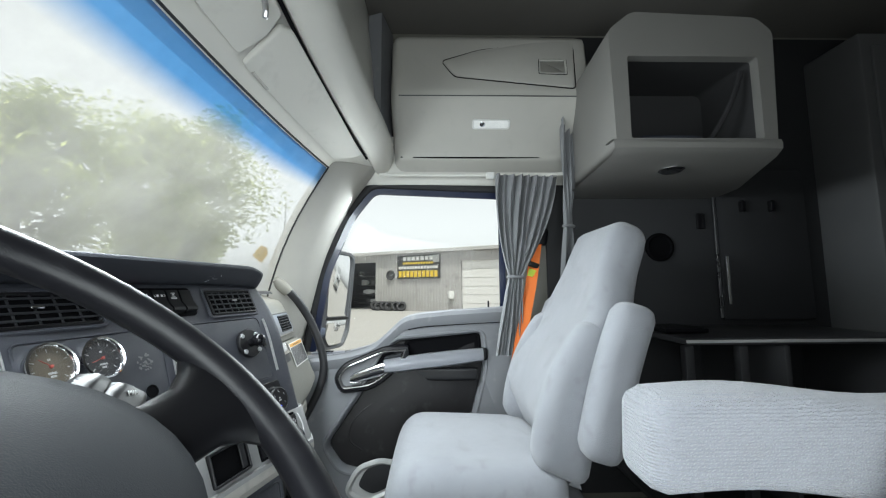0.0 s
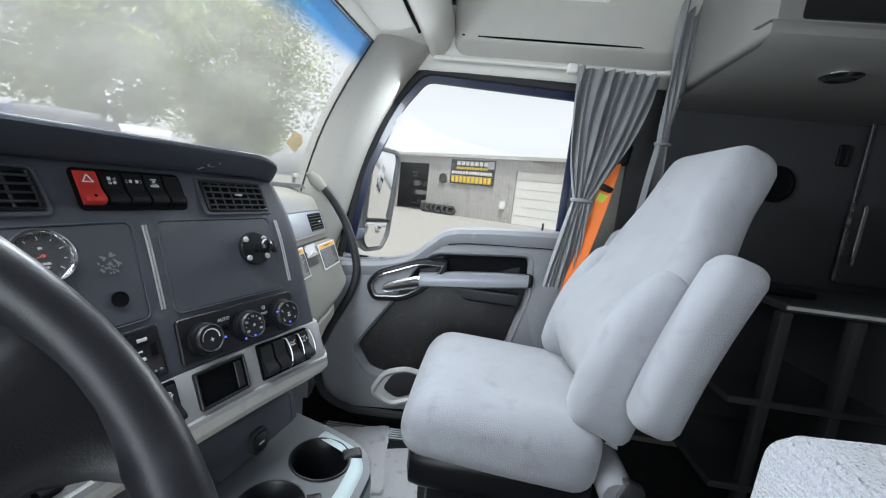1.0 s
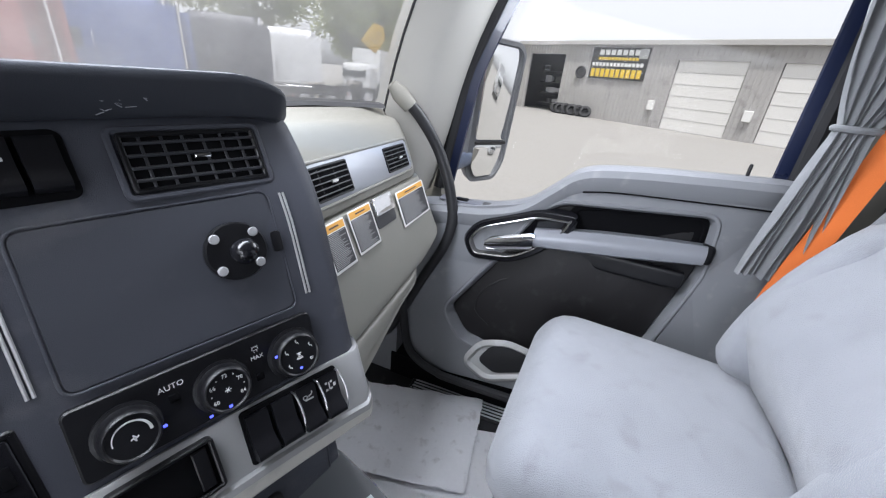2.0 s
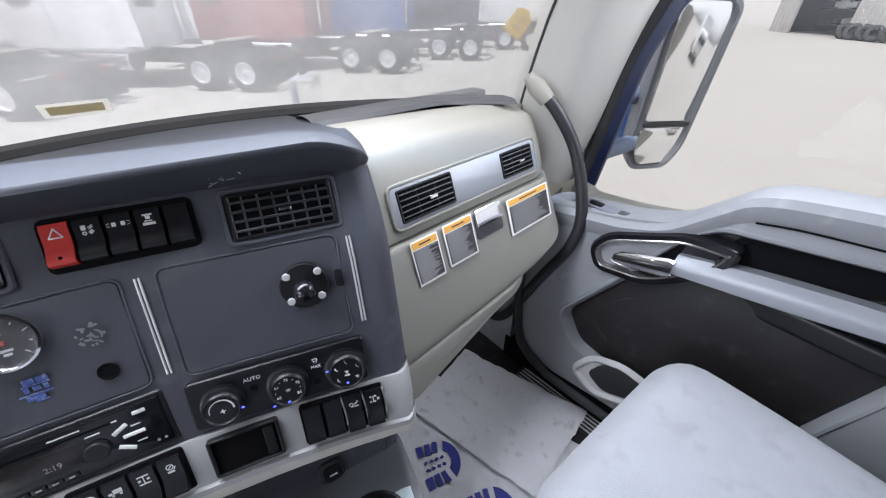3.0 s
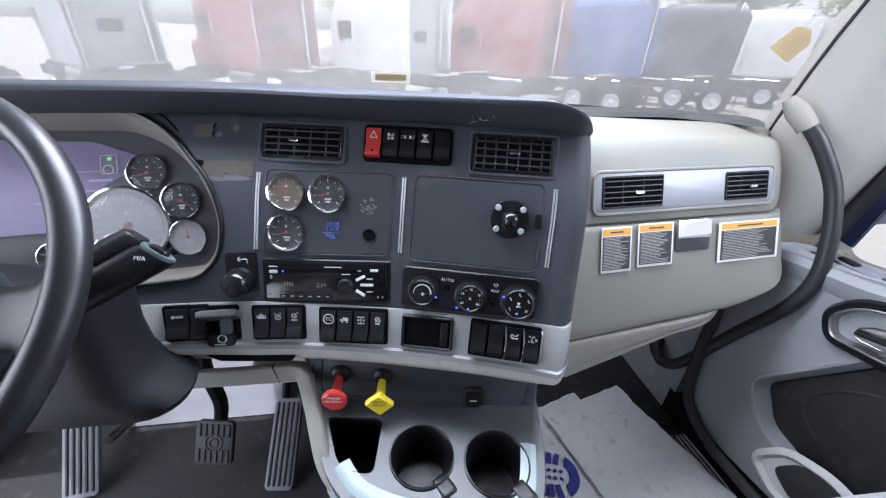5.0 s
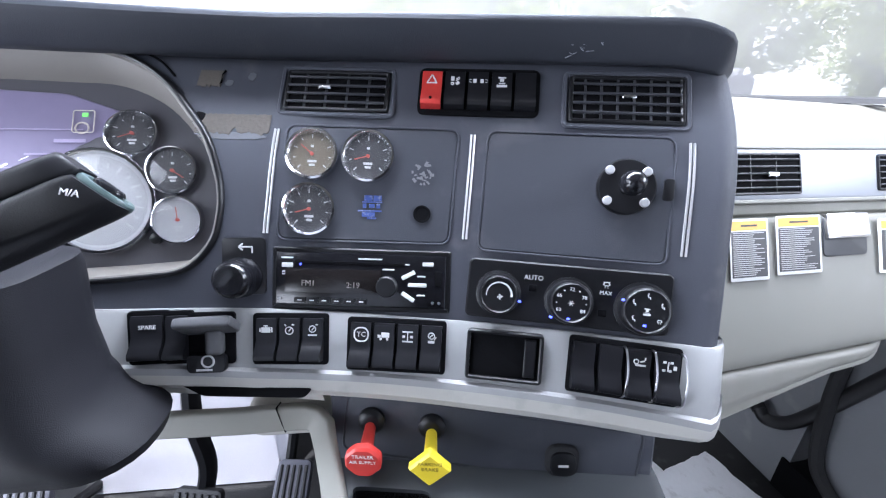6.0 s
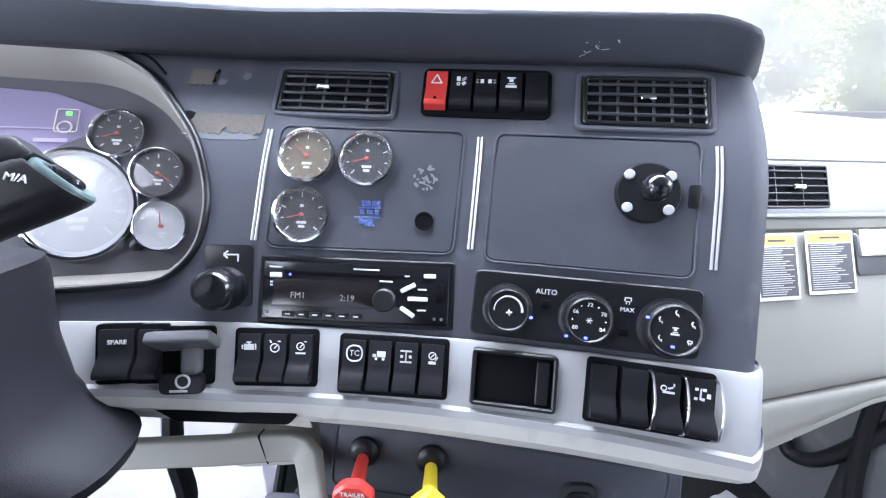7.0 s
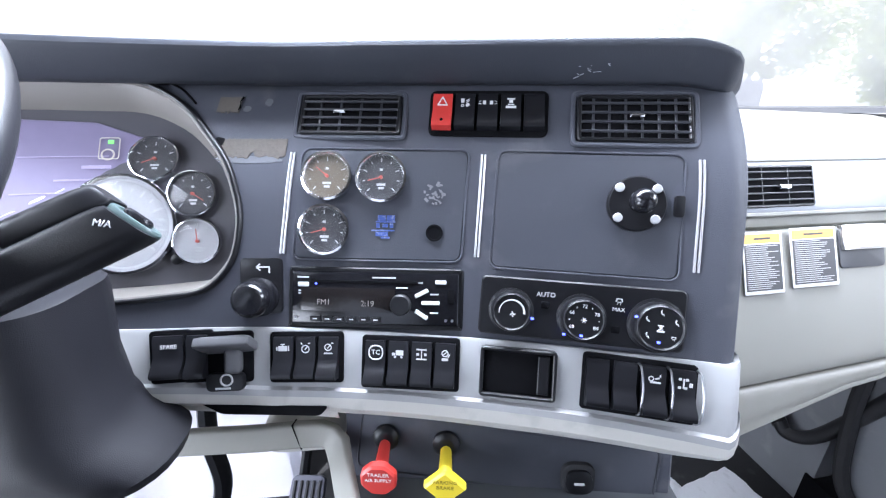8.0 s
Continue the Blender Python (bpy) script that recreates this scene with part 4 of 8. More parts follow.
# knob beside the radio
m = dash_frame(0.408, -0.036)
kp = part("knob_plate", plate(0.046, 0.062, 0.003, 0.005, 0.001, m), BLACK, dashboard)
icon_mark("arrow", 0.016, kp, m @ Matrix.Translation((0.002, 0.021, 0.0032)), WHITEINK)
m = dash_frame(0.4075, -0.048, 0.002)
part("mirror_knob", lathe([(0.0215, 0.0), (0.022, 0.004), (0.0205, 0.008), (0.0185, 0.012), (0.0195, 0.018), (0.0200, 0.024), (0.0180, 0.030), (0.0150, 0.033), (0.0130, 0.0325), (0.0, 0.0315)], 28, m), GLOSSBLACK, dashboard, "black round rubber knob")

# phone mount on the blank panel
BOLTGREY = surface("dull_zinc", (0.42, 0.42, 0.43), 0.55, metal=0.4, grain=300, bump=0.1, vary=0.08)
m = dash_frame(0.797, 0.065, 0.003)
mount = part("phone_mount", lathe([(0.0285, 0.0), (0.0285, 0.005), (0.027, 0.007), (0.0, 0.0075)], 32, m), BLACK, dashboard, "round black mount plate with a ball and four bolts")
part("ball", lathe([(0.0085, 0.006), (0.0075, 0.012), (0.0085, 0.017), (0.0118, 0.022), (0.0125, 0.028), (0.0105, 0.034), (0.006, 0.038), (0.0, 0.039)], 20, m), GLOSSBLACK, mount)
for x, y in ((-0.018, 0.0155), (0.0175, 0.0155), (0.0175, -0.0155), (-0.018, -0.0155)):
    part("bolt", lathe([(0.0046, 0.007), (0.0046, 0.0090), (0.0037, 0.0098), (0.0, 0.0100)], 16, m @ Matrix.Translation((x, y, 0))), BOLTGREY, mount)
part("slot", plate(0.010, 0.022, 0.002, 0.003, 0.0005, dash_frame(0.836, 0.065, 0.003)), BLACK, dashboard)

# torn patches in the dash skin, ragged at one edge
for k, (x0, x1, v0, v1) in enumerate(((0.333, 0.358, 0.158, 0.176), (0.342, 0.420, 0.108, 0.128))):
    n = 30
    top = [(x0 + (x1 - x0) * i / n, v1 + 0.0015 * noise.noise(Vector((i * 0.9, k, 2)))) for i in range(n + 1)]
    low = [(x0 + (x1 - x0) * i / n, v0 + (0.009 if k else 0.003) * noise.noise(Vector((i * 0.35, k, 5))) + (0.005 if k else 0.001) * noise.noise(Vector((i * 1.3, k, 9)))) for i in range(n, -1, -1)]
    part("torn_patch", dash_slab(low[::-1] + top[::-1], 0.0, 0.0009, 0.0002), TAN, dashboard, "torn brown patch in the dash skin")
part("torn_hole", dash_slab(rounded([(0.338, 0.118), (0.349, 0.121), (0.351, 0.128), (0.343, 0.130), (0.337, 0.127)], 0.002), 0.0, 0.0014, 0.0002), DEEP, dashboard, "dark hole in the torn skin")
part("torn_edge", dash_slab(rounded([(0.357, 0.160), (0.359, 0.164), (0.357, 0.170), (0.360, 0.176), (0.3585, 0.177), (0.3565, 0.171), (0.3575, 0.166)], 0.0006), 0.0, 0.0016, 0.0002), DEEP, dashboard)
SCUFF = surface("rubbed_dash_plastic", (0.11, 0.113, 0.128), 0.6, grain=500, bump=0.3, vary=0.2)
for k, (x0, x1, v0, v1) in enumerate(((0.345, 0.418, 0.101, 0.109), (0.385, 0.394, 0.166, 0.175), (0.362, 0.371, 0.159, 0.166))):
    ring_ = [((x0 + x1) / 2 + (x1 - x0) / 2 * math.cos(a) * (1 + 0.35 * noise.noise(Vector((a * 2, k, 1)))), (v0 + v1) / 2 + (v1 - v0) / 2 * math.sin(a) * (1 + 0.5 * noise.noise(Vector((a * 2.5, k, 7))))) for a in [2 * math.pi * i / 36 for i in range(36)]]
    part("scuff", dash_slab(ring_, 0.0, 0.0005, 0.0001), SCUFF, dashboard, "rubbed pale patch beside the tear")
# scratches on the hood lip
SCRATCH = surface("scratched_vinyl", (0.30, 0.31, 0.33), 0.6, grain=400, bump=0.3, vary=0.3)
rng = random.Random(11)
for k in range(12):
    x = 0.744 + 0.032 * rng.random()
    h = 0.55 * rng.random()
    y = hood_y(x) - (0.026 + 0.09 * max(0.0, 0.85 - x)) * (0.52 + 0.40 * h)
    part("scratch", block((0.003 + 0.006 * rng.random(), 0.0009, 0.0008), 0.0002, pose(x, y - 0.0012, 0.886 + 0.024 * h, 0, 50 * (rng.random() - 0.5) + (35 if k % 3 == 0 else 0), -12)), SCRATCH, dashboard)

# ---- radio
radio = thing("car_radio", "black single-slot radio with a dim display", "radio")
rm = dash_frame(0.536, -0.0495)
RW, RH = 0.186, 0.058
part("surround", bezel(RW + 0.010, RH + 0.010, 0.006, 0.004, 0.003, rm, z0=0.0005), BLACK, radio)
body = part("body", plate(RW, RH, 0.007, 0.002, 0.0015, rm), GLOSSBLACK, radio)
part("disc_slot", block((0.120, 0.0028, 0.001), 0.0004, rm @ Matrix.Translation((-0.012, 0.0185, 0.0072))), DEEP, radio)
part("display", plate(0.105, 0.026, 0.0008, 0.001, 0.0003, rm @ Matrix.Translation((-0.030, -0.002, 0.0068))), surface("dim_radio_window", (0.012, 0.010, 0.010), 0.2, grain=200, bump=0.0), radio)
text_part("display_text", "FM1", 0.0088, DISPLAYTEXT, radio, rm @ Matrix.Translation((-0.057, -0.005, 0.0077)))
text_part("display_text", "2:19", 0.0088, DISPLAYTEXT, radio, rm @ Matrix.Translation((-0.008, -0.006, 0.0077)))
for k in range(6):
    b = part("preset_button", plate(0.0118, 0.0055, 0.0014, 0.001, 0.0004, rm @ Matrix.Translation((-0.066 + 0.0135 * k, -0.0235, 0.0068))), BLACK, radio)
    part("printed_mark", block((0.005, 0.0012, 0.0003), 0.0001, rm @ Matrix.Translation((-0.066 + 0.0135 * k, -0.0235, 0.0083))), WHITEINK, b)
part("tune_knob", lathe([(0.0120, 0.006), (0.0115, 0.012), (0.0100, 0.0135), (0.0, 0.0132)], 24, rm @ Matrix.Translation((0.029, -0.006, 0))), BLACK, radio)
for x, y, w, h, deg in ((0.052, 0.007, 0.016, 0.0045, 28), (0.062, -0.0035, 0.020, 0.0042, 0), (0.052, -0.0165, 0.016, 0.0045, -32)):
    part("silver_button", plate(w, h, 0.0016, 0.001, 0.0005, rm @ Matrix.Translation((x, y, 0.0066)) @ pose(0, 0, 0, 0, 0, deg)), LABELWHITE, radio)
for x, y, w, h in ((-0.080, 0.0145, 0.012, 0.005), (0.073, 0.0195, 0.012, 0.0042)):
    part("white_button", plate(w, h, 0.0012, 0.0008, 0.0003, rm @ Matrix.Translation((x, y, 0.0068))), WHITEINK, radio)
for x, y, w in ((-0.0805, 0.0225, 0.013), (0.010, 0.0232, 0.026), (-0.0805, 0.0075, 0.010), (-0.0805, 0.0045, 0.010), (0.066, 0.006, 0.009), (0.066, -0.0145, 0.009), (0.030, 0.0125, 0.013), (0.050, 0.0185, 0.006)):
    part("printed_mark", block((w, 0.0016, 0.0003), 0.0001, rm @ Matrix.Translation((x, y, 0.0072))), WHITEINK, radio)
part("side_socket", plate(0.007, 0.016, 0.0012, 0.001, 0.0003, rm @ Matrix.Translation((0.0845, 0.004, 0.0068))), DEEP, radio)
for y in (-0.0225,):
    for x in (0.079, 0.086, -0.088):
        part("screw", lathe([(0.0016, 0.0068), (0.0016, 0.008), (0.0, 0.0081)], 10, rm @ Matrix.Translation((x, y, 0))), STEEL, radio)
part("indicator", lathe([(0.0012, 0.0070), (0.001, 0.0078), (0.0, 0.0079)], 10, rm @ Matrix.Translation((-0.066, 0.0155, 0))), BLUELED, radio)

# ---- climate controls
climate = thing("climate_control", "black climate control panel with three round knobs", "climate control")
part("panel", dash_slab(box_xv(0.651, 0.850, -0.082, -0.019, 0.006), -0.001, 0.005, 0.0015), BLACK, climate)


def climate_knob(x, v, r, kind):
    m = dash_frame(x, v, 0.004)
    k = part("knob", lathe([(r * 1.12, 0.0), (r * 1.12, 0.003), (r, 0.004), (r * 0.99, 0.012), (r * 0.95, 0.016), (r * 0.86, 0.018), (r * 0.80, 0.0165), (0.0, 0.0165)], 32, m), BLACK, climate)
    face = m @ Matrix.Translation((0, 0, 0.0168))
    if kind == "temp":
        for deg, word in ((212, "60"), (150, "66"), (90, "72"), (28, "78"), (-32, "84")):
            text_part("printed_word", word, 0.0052, WHITEINK, k, face @ Matrix.Translation((math.cos(radians(deg)) * r * 0.62, math.sin(radians(deg)) * r * 0.62, 0)))
        icon_mark("snow", 0.0065, k, face, WHITEINK)
        bm = bmesh.new()
        for deg in (121, 59, 0, 181):
            lathe([(0.0007, 0), (0.0005, 0.0004), (0, 0.0004)], 8, face @ Matrix.Translation((math.cos(radians(deg)) * r * 0.64, math.sin(radians(deg)) * r * 0.64, 0)), bm)
        part("printed_dots", bm, WHITEINK, k)
    elif kind == "fan":
        bm = bmesh.new()
        pts = [Vector((math.cos(radians(a)) * r * 0.60, math.sin(radians(a)) * r * 0.60, 0.0002)) for a in range(185, -6, -10)]
        tube(pts, [0.0004 + 0.0008 * i / len(pts) for i in range(len(pts))], 6, bm, flat=0.3, m=face)
        part("printed_arc", bm, WHITEINK, k)
        icon_mark("fan", 0.008, k, face @ Matrix.Translation((0.001, -0.002, 0)), WHITEINK)
    else:
        for deg, icon in ((90, "seatman"), (25, "seatman"), (150, "seatman"), (-35, "defrost"), (215, "seatman")):
            icon_mark(icon, 0.0056, k, face @ Matrix.Translation((math.cos(radians(deg)) * r * 0.60, math.sin(radians(deg)) * r * 0.60, 0)), WHITEINK)
        icon_mark("work", 0.0085, k, face, WHITEINK)
    return k


climate_knob(0.684, -0.055, 0.0215, "fan")
climate_knob(0.755, -0.057, 0.0225, "temp")
climate_knob(0.824, -0.057, 0.0245, "mode")
text_part("printed_word", "AUTO", 0.0072, WHITEINK, climate, dash_frame(0.7185, -0.036, 0.0055))
text_part("printed_word", "MAX", 0.0058, WHITEINK, climate, dash_frame(0.7895, -0.045, 0.0055))
icon_mark("defrost", 0.009, climate, dash_frame(0.7895, -0.036, 0.0055), WHITEINK)
for x, v in ((0.705, -0.060), (0.737, -0.073), (0.7535, -0.073), (0.802, -0.048), (0.823, -0.071)):
    part("indicator", block((0.0030, 0.0022, 0.0012), 0.0004, dash_frame(x, v, 0.0208)), BLUELED, climate, "small blue indicator light")
part("small_button", plate(0.008, 0.007, 0.002, 0.001, 0.0004, dash_frame(0.7185, -0.047, 0.0042)), DEEP, climate)
part("small_button", plate(0.008, 0.007, 0.002, 0.001, 0.0004, dash_frame(0.788, -0.066, 0.0042)), DEEP, climate)

# ---- instrument cluster
cluster = thing("instrument_cluster", "instrument cluster with violet display and chrome-ringed dials", "instrument cluster")
bez = BEZ
loops = []
for d, off in ((0.0060, 0.0004), (0.0050, 0.0030), (0.0035, 0.0042), (0.0015, 0.0042), (0.0, 0.0026)):
    loops.append([dash_point(x, v, off) for x, v in shrink(bez, -d)])
part("bezel", rings(bmesh.new(), loops, cap_start=False, cap_end=False), BLACK, cluster, "thin black gasket round the cluster")
loops = []
for d, off in ((0.0006, 0.0024), (-0.002, 0.0010), (-0.005, -0.006), (-0.008, -0.022), (-0.012, -0.062)):
    loops.append([dash_point(x, v, off) for x, v in shrink(bez, -d)])
part("bezel_wall", rings(bmesh.new(), loops, cap_start=False, cap_end=False), surface("warm_grey_cluster_wall", (0.17, 0.155, 0.14), 0.5, grain=900, bump=0.1, vary=0.08), cluster, "warm grey sloping wall of the cluster well")
bm = bmesh.new()
dash_slab(shrink(bez, -0.012), 0.0005, 0.0030, 0.001, bm)
part("mask", bm, surface("cluster_face_grey", (0.085, 0.082, 0.092), 0.35, grain=900, bump=0.1, vary=0.1), cluster)
bm = bmesh.new()
scr = rounded([(0.03, 0.030), (0.235, 0.030), (0.262, 0.132), (0.20, 0.152), (0.03, 0.160)], 0.008)
dash_slab(scr, 0.0020, 0.0050, 0.001, bm)
disp = part("display", bm, SCREEN, cluster, "violet driver display")
faint = surface("faint_display_marks", (0.35, 0.30, 0.45), 0.4)
for w, h, x, v in ((0.030, 0.004, 0.215, 0.100), (0.050, 0.002, 0.200, 0.086), (0.090, 0.0015, 0.180, 0.072), (0.090, 0.0015, 0.180, 0.112)):
    part("display_mark", block((w, h, 0.0004), 0.0001, dash_frame(x, v, 0.0065)), faint, disp)
part("display_mark", block((0.010, 0.008, 0.0004), 0.0001, dash_frame(0.190, 0.053, 0.0065)), NEEDLE, disp, "small red display mark")
bm = bezel(0.022, 0.028, 0.0012, 0.0006, 0.003, dash_frame(0.2235, 0.121, 0.0062))
bezel(0.015, 0.015, 0.002, 0.0006, 0.0074, dash_frame(0.2235, 0.114, 0.0062), bm)
part("gear_sign", bm, surface("gear_sign_print", (0.55, 0.50, 0.45), 0.4), disp)
part("green_sign", block((0.006, 0.005, 0.0006), 0.0002, dash_frame(0.2235, 0.128, 0.0065)), glowing("green_indicator", (0.2, 0.7, 0.15), 0.5), disp)
round_gauge(0.275, 0.1085, 0.0280, DIAL, cluster, 200, d=0.005)
round_gauge(0.323, 0.068, 0.0280, DIAL, cluster, -35, d=0.005)
round_gauge(0.333, 0.011, 0.0280, DIALPALE, cluster, 95, d=0.005)
round_gauge(0.250, 0.034, 0.060, DIALPALE, cluster, 215, d=0.006, ticks=17)
round_gauge(0.010, 0.030, 0.060, DIALPALE, cluster, 215, d=0.006, ticks=17)
round_gauge(0.158, -0.008, 0.024, DIAL, cluster, 120, d=0.006)
part("reset_button", lathe([(0.0065, 0.003), (0.0065, 0.007), (0.0045, 0.008), (0.0, 0.008)], 16, dash_frame(0.311, -0.010)), BLACK, cluster)
# everything behind the rim lies deep in the well
for ob in cluster.children:
    if not ob.name.startswith("bezel"):
        ob.location = (-0.017, 0.042, -0.009)
# curved seam of the cluster cover on the dash face
bm = tube(curve_points([dash_point(x, v, 0.0005) for x, v in ((0.226, 0.213), (0.232, 0.203), (0.252, 0.199), (0.285, 0.186), (0.308, 0.168))], 6), 0.0014, 5)
part("cover_seam", bm, DEEP, cluster)

# ---- glove box side of the dashboard
glovebox = thing("glove_box", "pale grey glove box unit with two vents and warning labels", "glove box")


def gp(x, z, d=0.0):
    return glove_frame(x, z, d).translation


# upper shell: face with vents, rolled top edge, rounded outer end
bm = bmesh.new()
cols = []
for k in range(31):
    x = 0.935 + 0.560 * k / 30
    e = max(0.0, (x - 1.385) / 0.11)
    back = 0.10 * e ** 2.2
    zt = 0.858 - 0.012 * (x - 0.95) / 0.5 - 0.042 * e ** 2.5
    f = glass_bottom(min(1.42, x))
    pts = [gp(x, 0.70, -0.03), gp(x, 0.706, 0.0), gp(x, 0.76, 0.004), gp(x, zt - 0.05, 0.002), gp(x, zt - 0.015, -0.006), gp(x, zt + 0.002, -0.030), Vector((x, min(f.y - 0.04, 0.62), zt + 0.004)), Vector((x, f.y + 0.02, 0.815))]
    pts = [p + Vector((0, back, 0)) if i < 6 else p for i, p in enumerate(pts)]
    cols.append(curve_points(pts, 3))
rings(bm, cols, close=False)
part("upper_shell", bm, PALE, glovebox, "pale grey top with a rolled edge")
# lower door
bm = bmesh.new()
cols = []
for k in range(31):
    x = 0.930 + 0.55 * k / 30
    e = max(0.0, (x - 1.385) / 0.11)
    back = 0.10 * e ** 2.2
    cut = 0.016 * max(0, (x - 0.95) / 0.33) - 0.012
    pts = [gp(x, 0.706, -0.028), gp(x, 0.700, 0.004), gp(x, 0.690, 0.010), gp(x, 0.62, 0.012), gp(x, 0.56, 0.011), gp(x, 0.530 + cut, 0.009), gp(x, 0.5235 + cut, 0.002), gp(x, 0.523 + cut, -0.010)]
    rise = 0.078 * max(0.0, (x - 1.30) / 0.17) ** 1.4
    cols.append(curve_points([p + Vector((0, back, rise * (i - 2) / 5 if i > 2 else -0.02 * e ** 3)) for i, p in enumerate(pts)], 3))
rings(bm, cols, close=False)
lid = part("door", bm, PALE, glovebox, "pale grey glove box door")
# knee panel below the seam
bm = bmesh.new()
cols = []
for k in range(25):
    x = 0.925 + 0.43 * k / 24
    e = max(0.0, (x - 1.23) / 0.17)
    cut = 0.016 * max(0, (x - 0.95) / 0.33) - 0.012
    low = 0.447 + 0.20 * max(0, min(x, 1.172) - 0.944) + 0.10 * max(0.0, x - 1.172)
    low = min(low, 0.512 + cut)
    pts = [gp(x, 0.5222 + cut, -0.012), gp(x, 0.5215 + cut, 0.002), gp(x, 0.517 + cut, 0.0075), gp(x, (0.519 + cut) * 0.6 + low * 0.4, 0.007), gp(x, low + 0.006, 0.003), gp(x, low, -0.016), gp(x, low + 0.01, -0.20)]
    cols.append(curve_points([p + Vector((0, 0.13 * e ** 2, 0)) for p in pts], 3))
rings(bm, cols, close=False)
part("knee_panel", bm, PALE, glovebox, "pale grey panel under the glove box seam")

# vent plate with its two outlets
vm = glove_frame(1.190, 0.755, 0.004)
vp = part("vent_plate", plate(0.400, 0.070, 0.004, 0.012, 0.002, vm), VENTPLATE, glovebox, "satin silver vent plate")
part("plate_edge", bezel(0.411, 0.081, 0.006, 0.005, 0.016, vm), PALE, vp)
for xc, w, h in ((1.0675, 0.128, 0.058), (1.3235, 0.104, 0.054)):
    m = glove_frame(xc, 0.7555, 0.0075)
    v = part("air_vent", bezel(w, h, 0.004, 0.003, 0.004, m), BLACK, glovebox, "black louvred air vent")
    # flat near-black plate: shade inside the outlet put into its colour
    part("duct_shade", plate(w - 0.005, h - 0.005, 0.001, 0.003, 0.0003, m @ Matrix.Translation((0, 0, 0.0002))), DEEP, v)
    for k in range(5):
        part("slat", block((w - 0.008, 0.0022, 0.0022), 0.0006, m @ Matrix.Translation((0, -h / 2 + h * (k + 1) / 6, 0.0028)) @ pose(0, 0, 0, 25)), SHELFGREY, v)
    for k in range(2):
        part("upright", block((0.002, h - 0.008, 0.0015), 0.0005, m @ Matrix.Translation((-w / 2 + w * (k + 1) / 3, 0, 0.0012))), BLACK, v)
    part("tab", block((0.018, 0.0065, 0.006), 0.0015, m @ Matrix.Translation((0.010, -0.002, 0.0055))), CHROME, v, "chrome vent tab")

# grey soft strip between the top and the glass
bm = bmesh.new()
rings(bm, [[Vector((x, y0 - 0.040, 0.854)), Vector((x, y0 - 0.034, 0.8625)), Vector((x, y0 - 0.020, 0.8655)), Vector((x, y0 + 0.01, 0.8655)), Vector((x, y0 + 0.045, 0.858)), Vector((x, y0 + 0.05, 0.845))] for x, y0 in [(0.955 + 0.43 * k / 16, min(glass_bottom(0.955 + 0.43 * k / 16).y - 0.075, 0.70)) for k in range(17)]], close=False)
part("top_strip", bm, SHELFGREY, glovebox, "soft grey strip along the foot of the glass")

# latch
lm = glove_frame(1.1985, 0.676, 0.012)
part("latch_recess", plate(0.078, 0.056, 0.002, 0.006, 0.0008, lm @ Matrix.Translation((0, -0.004, 0))), SHELFGREY, lid)
part("latch", cushion((0.075, 0.036, 0.009), 0.003, 5, m=lm @ Matrix.Translation((0, 0.010, 0.003)) @ pose(0, 0, 0, -4)), CHROME, lid, "bright metal latch paddle")


def warning_label(x, z, w, h, lines, parent, deg=0.0, back=0.0):
    """White-bordered sticker: orange heading, lines of small print."""
    m = glove_frame(x, z, 0.0150) @ Matrix.Translation((0, 0, -back)) @ pose(0, 0, 0, 0, 0, deg)
    s = part("warning_label", plate(w, h, 0.0006, 0.002, 0.0002, m), LABELWHITE, parent, "warning sticker with an orange heading and small print")
    part("heading", block((w * 0.92, h * 0.15, 0.0004), 0.0001, m @ Matrix.Translation((0, h * 0.39, 0.0007))), LABELORANGE, s)
    part("print_ground", block((w * 0.92, h * 0.74, 0.0003), 0.0001, m @ Matrix.Translation((0, -h * 0.075, 0.0006))), LABELGREY, s)
    bm = bmesh.new()
    rng = random.Random(lines)
    for k in range(lines):
        f = 0.6 + 0.38 * rng.random()
        block((w * 0.84 * f, h * 0.013, 0.0003), 0.0001, m @ Matrix.Translation((-w * 0.42 * (1 - f), h * 0.27 - h * 0.68 * k / (lines - 1), 0.0009)), bm)
    part("small_print", bm, LABELPRINT, s)
    bm = block((w * 0.42, h * 0.032, 0.0003), 0.0001, m @ Matrix.Translation((0, h * 0.39, 0.0010)))
    part("heading_print", bm, LABELBLACK, s)
    return s


warning_label(1.0315, 0.661, 0.062, 0.082, 22, lid)
warning_label(1.1140, 0.664, 0.076, 0.080, 21, lid)
warning_label(1.3300, 0.656, 0.148, 0.078, 18, lid)

# ---- lower centre console
console = thing("centre_console", "dark lower console with brake knobs and cup holders", "console")
CX0, CX1 = 0.495, 0.872
face_n = Vector((-0.12, -0.97, 0.22)).normalized()
ctx = Vector((1, -0.14, 0)).normalized()
cup_ = face_n.cross(ctx).normalized()


def con(x, z, d=0.0):
    y = 0.362 - 0.14 * (x - 0.536) + 0.20 * (z - 0.481)
    return frame_of(Vector((x, y, z)) + face_n * d, ctx, cup_, face_n)


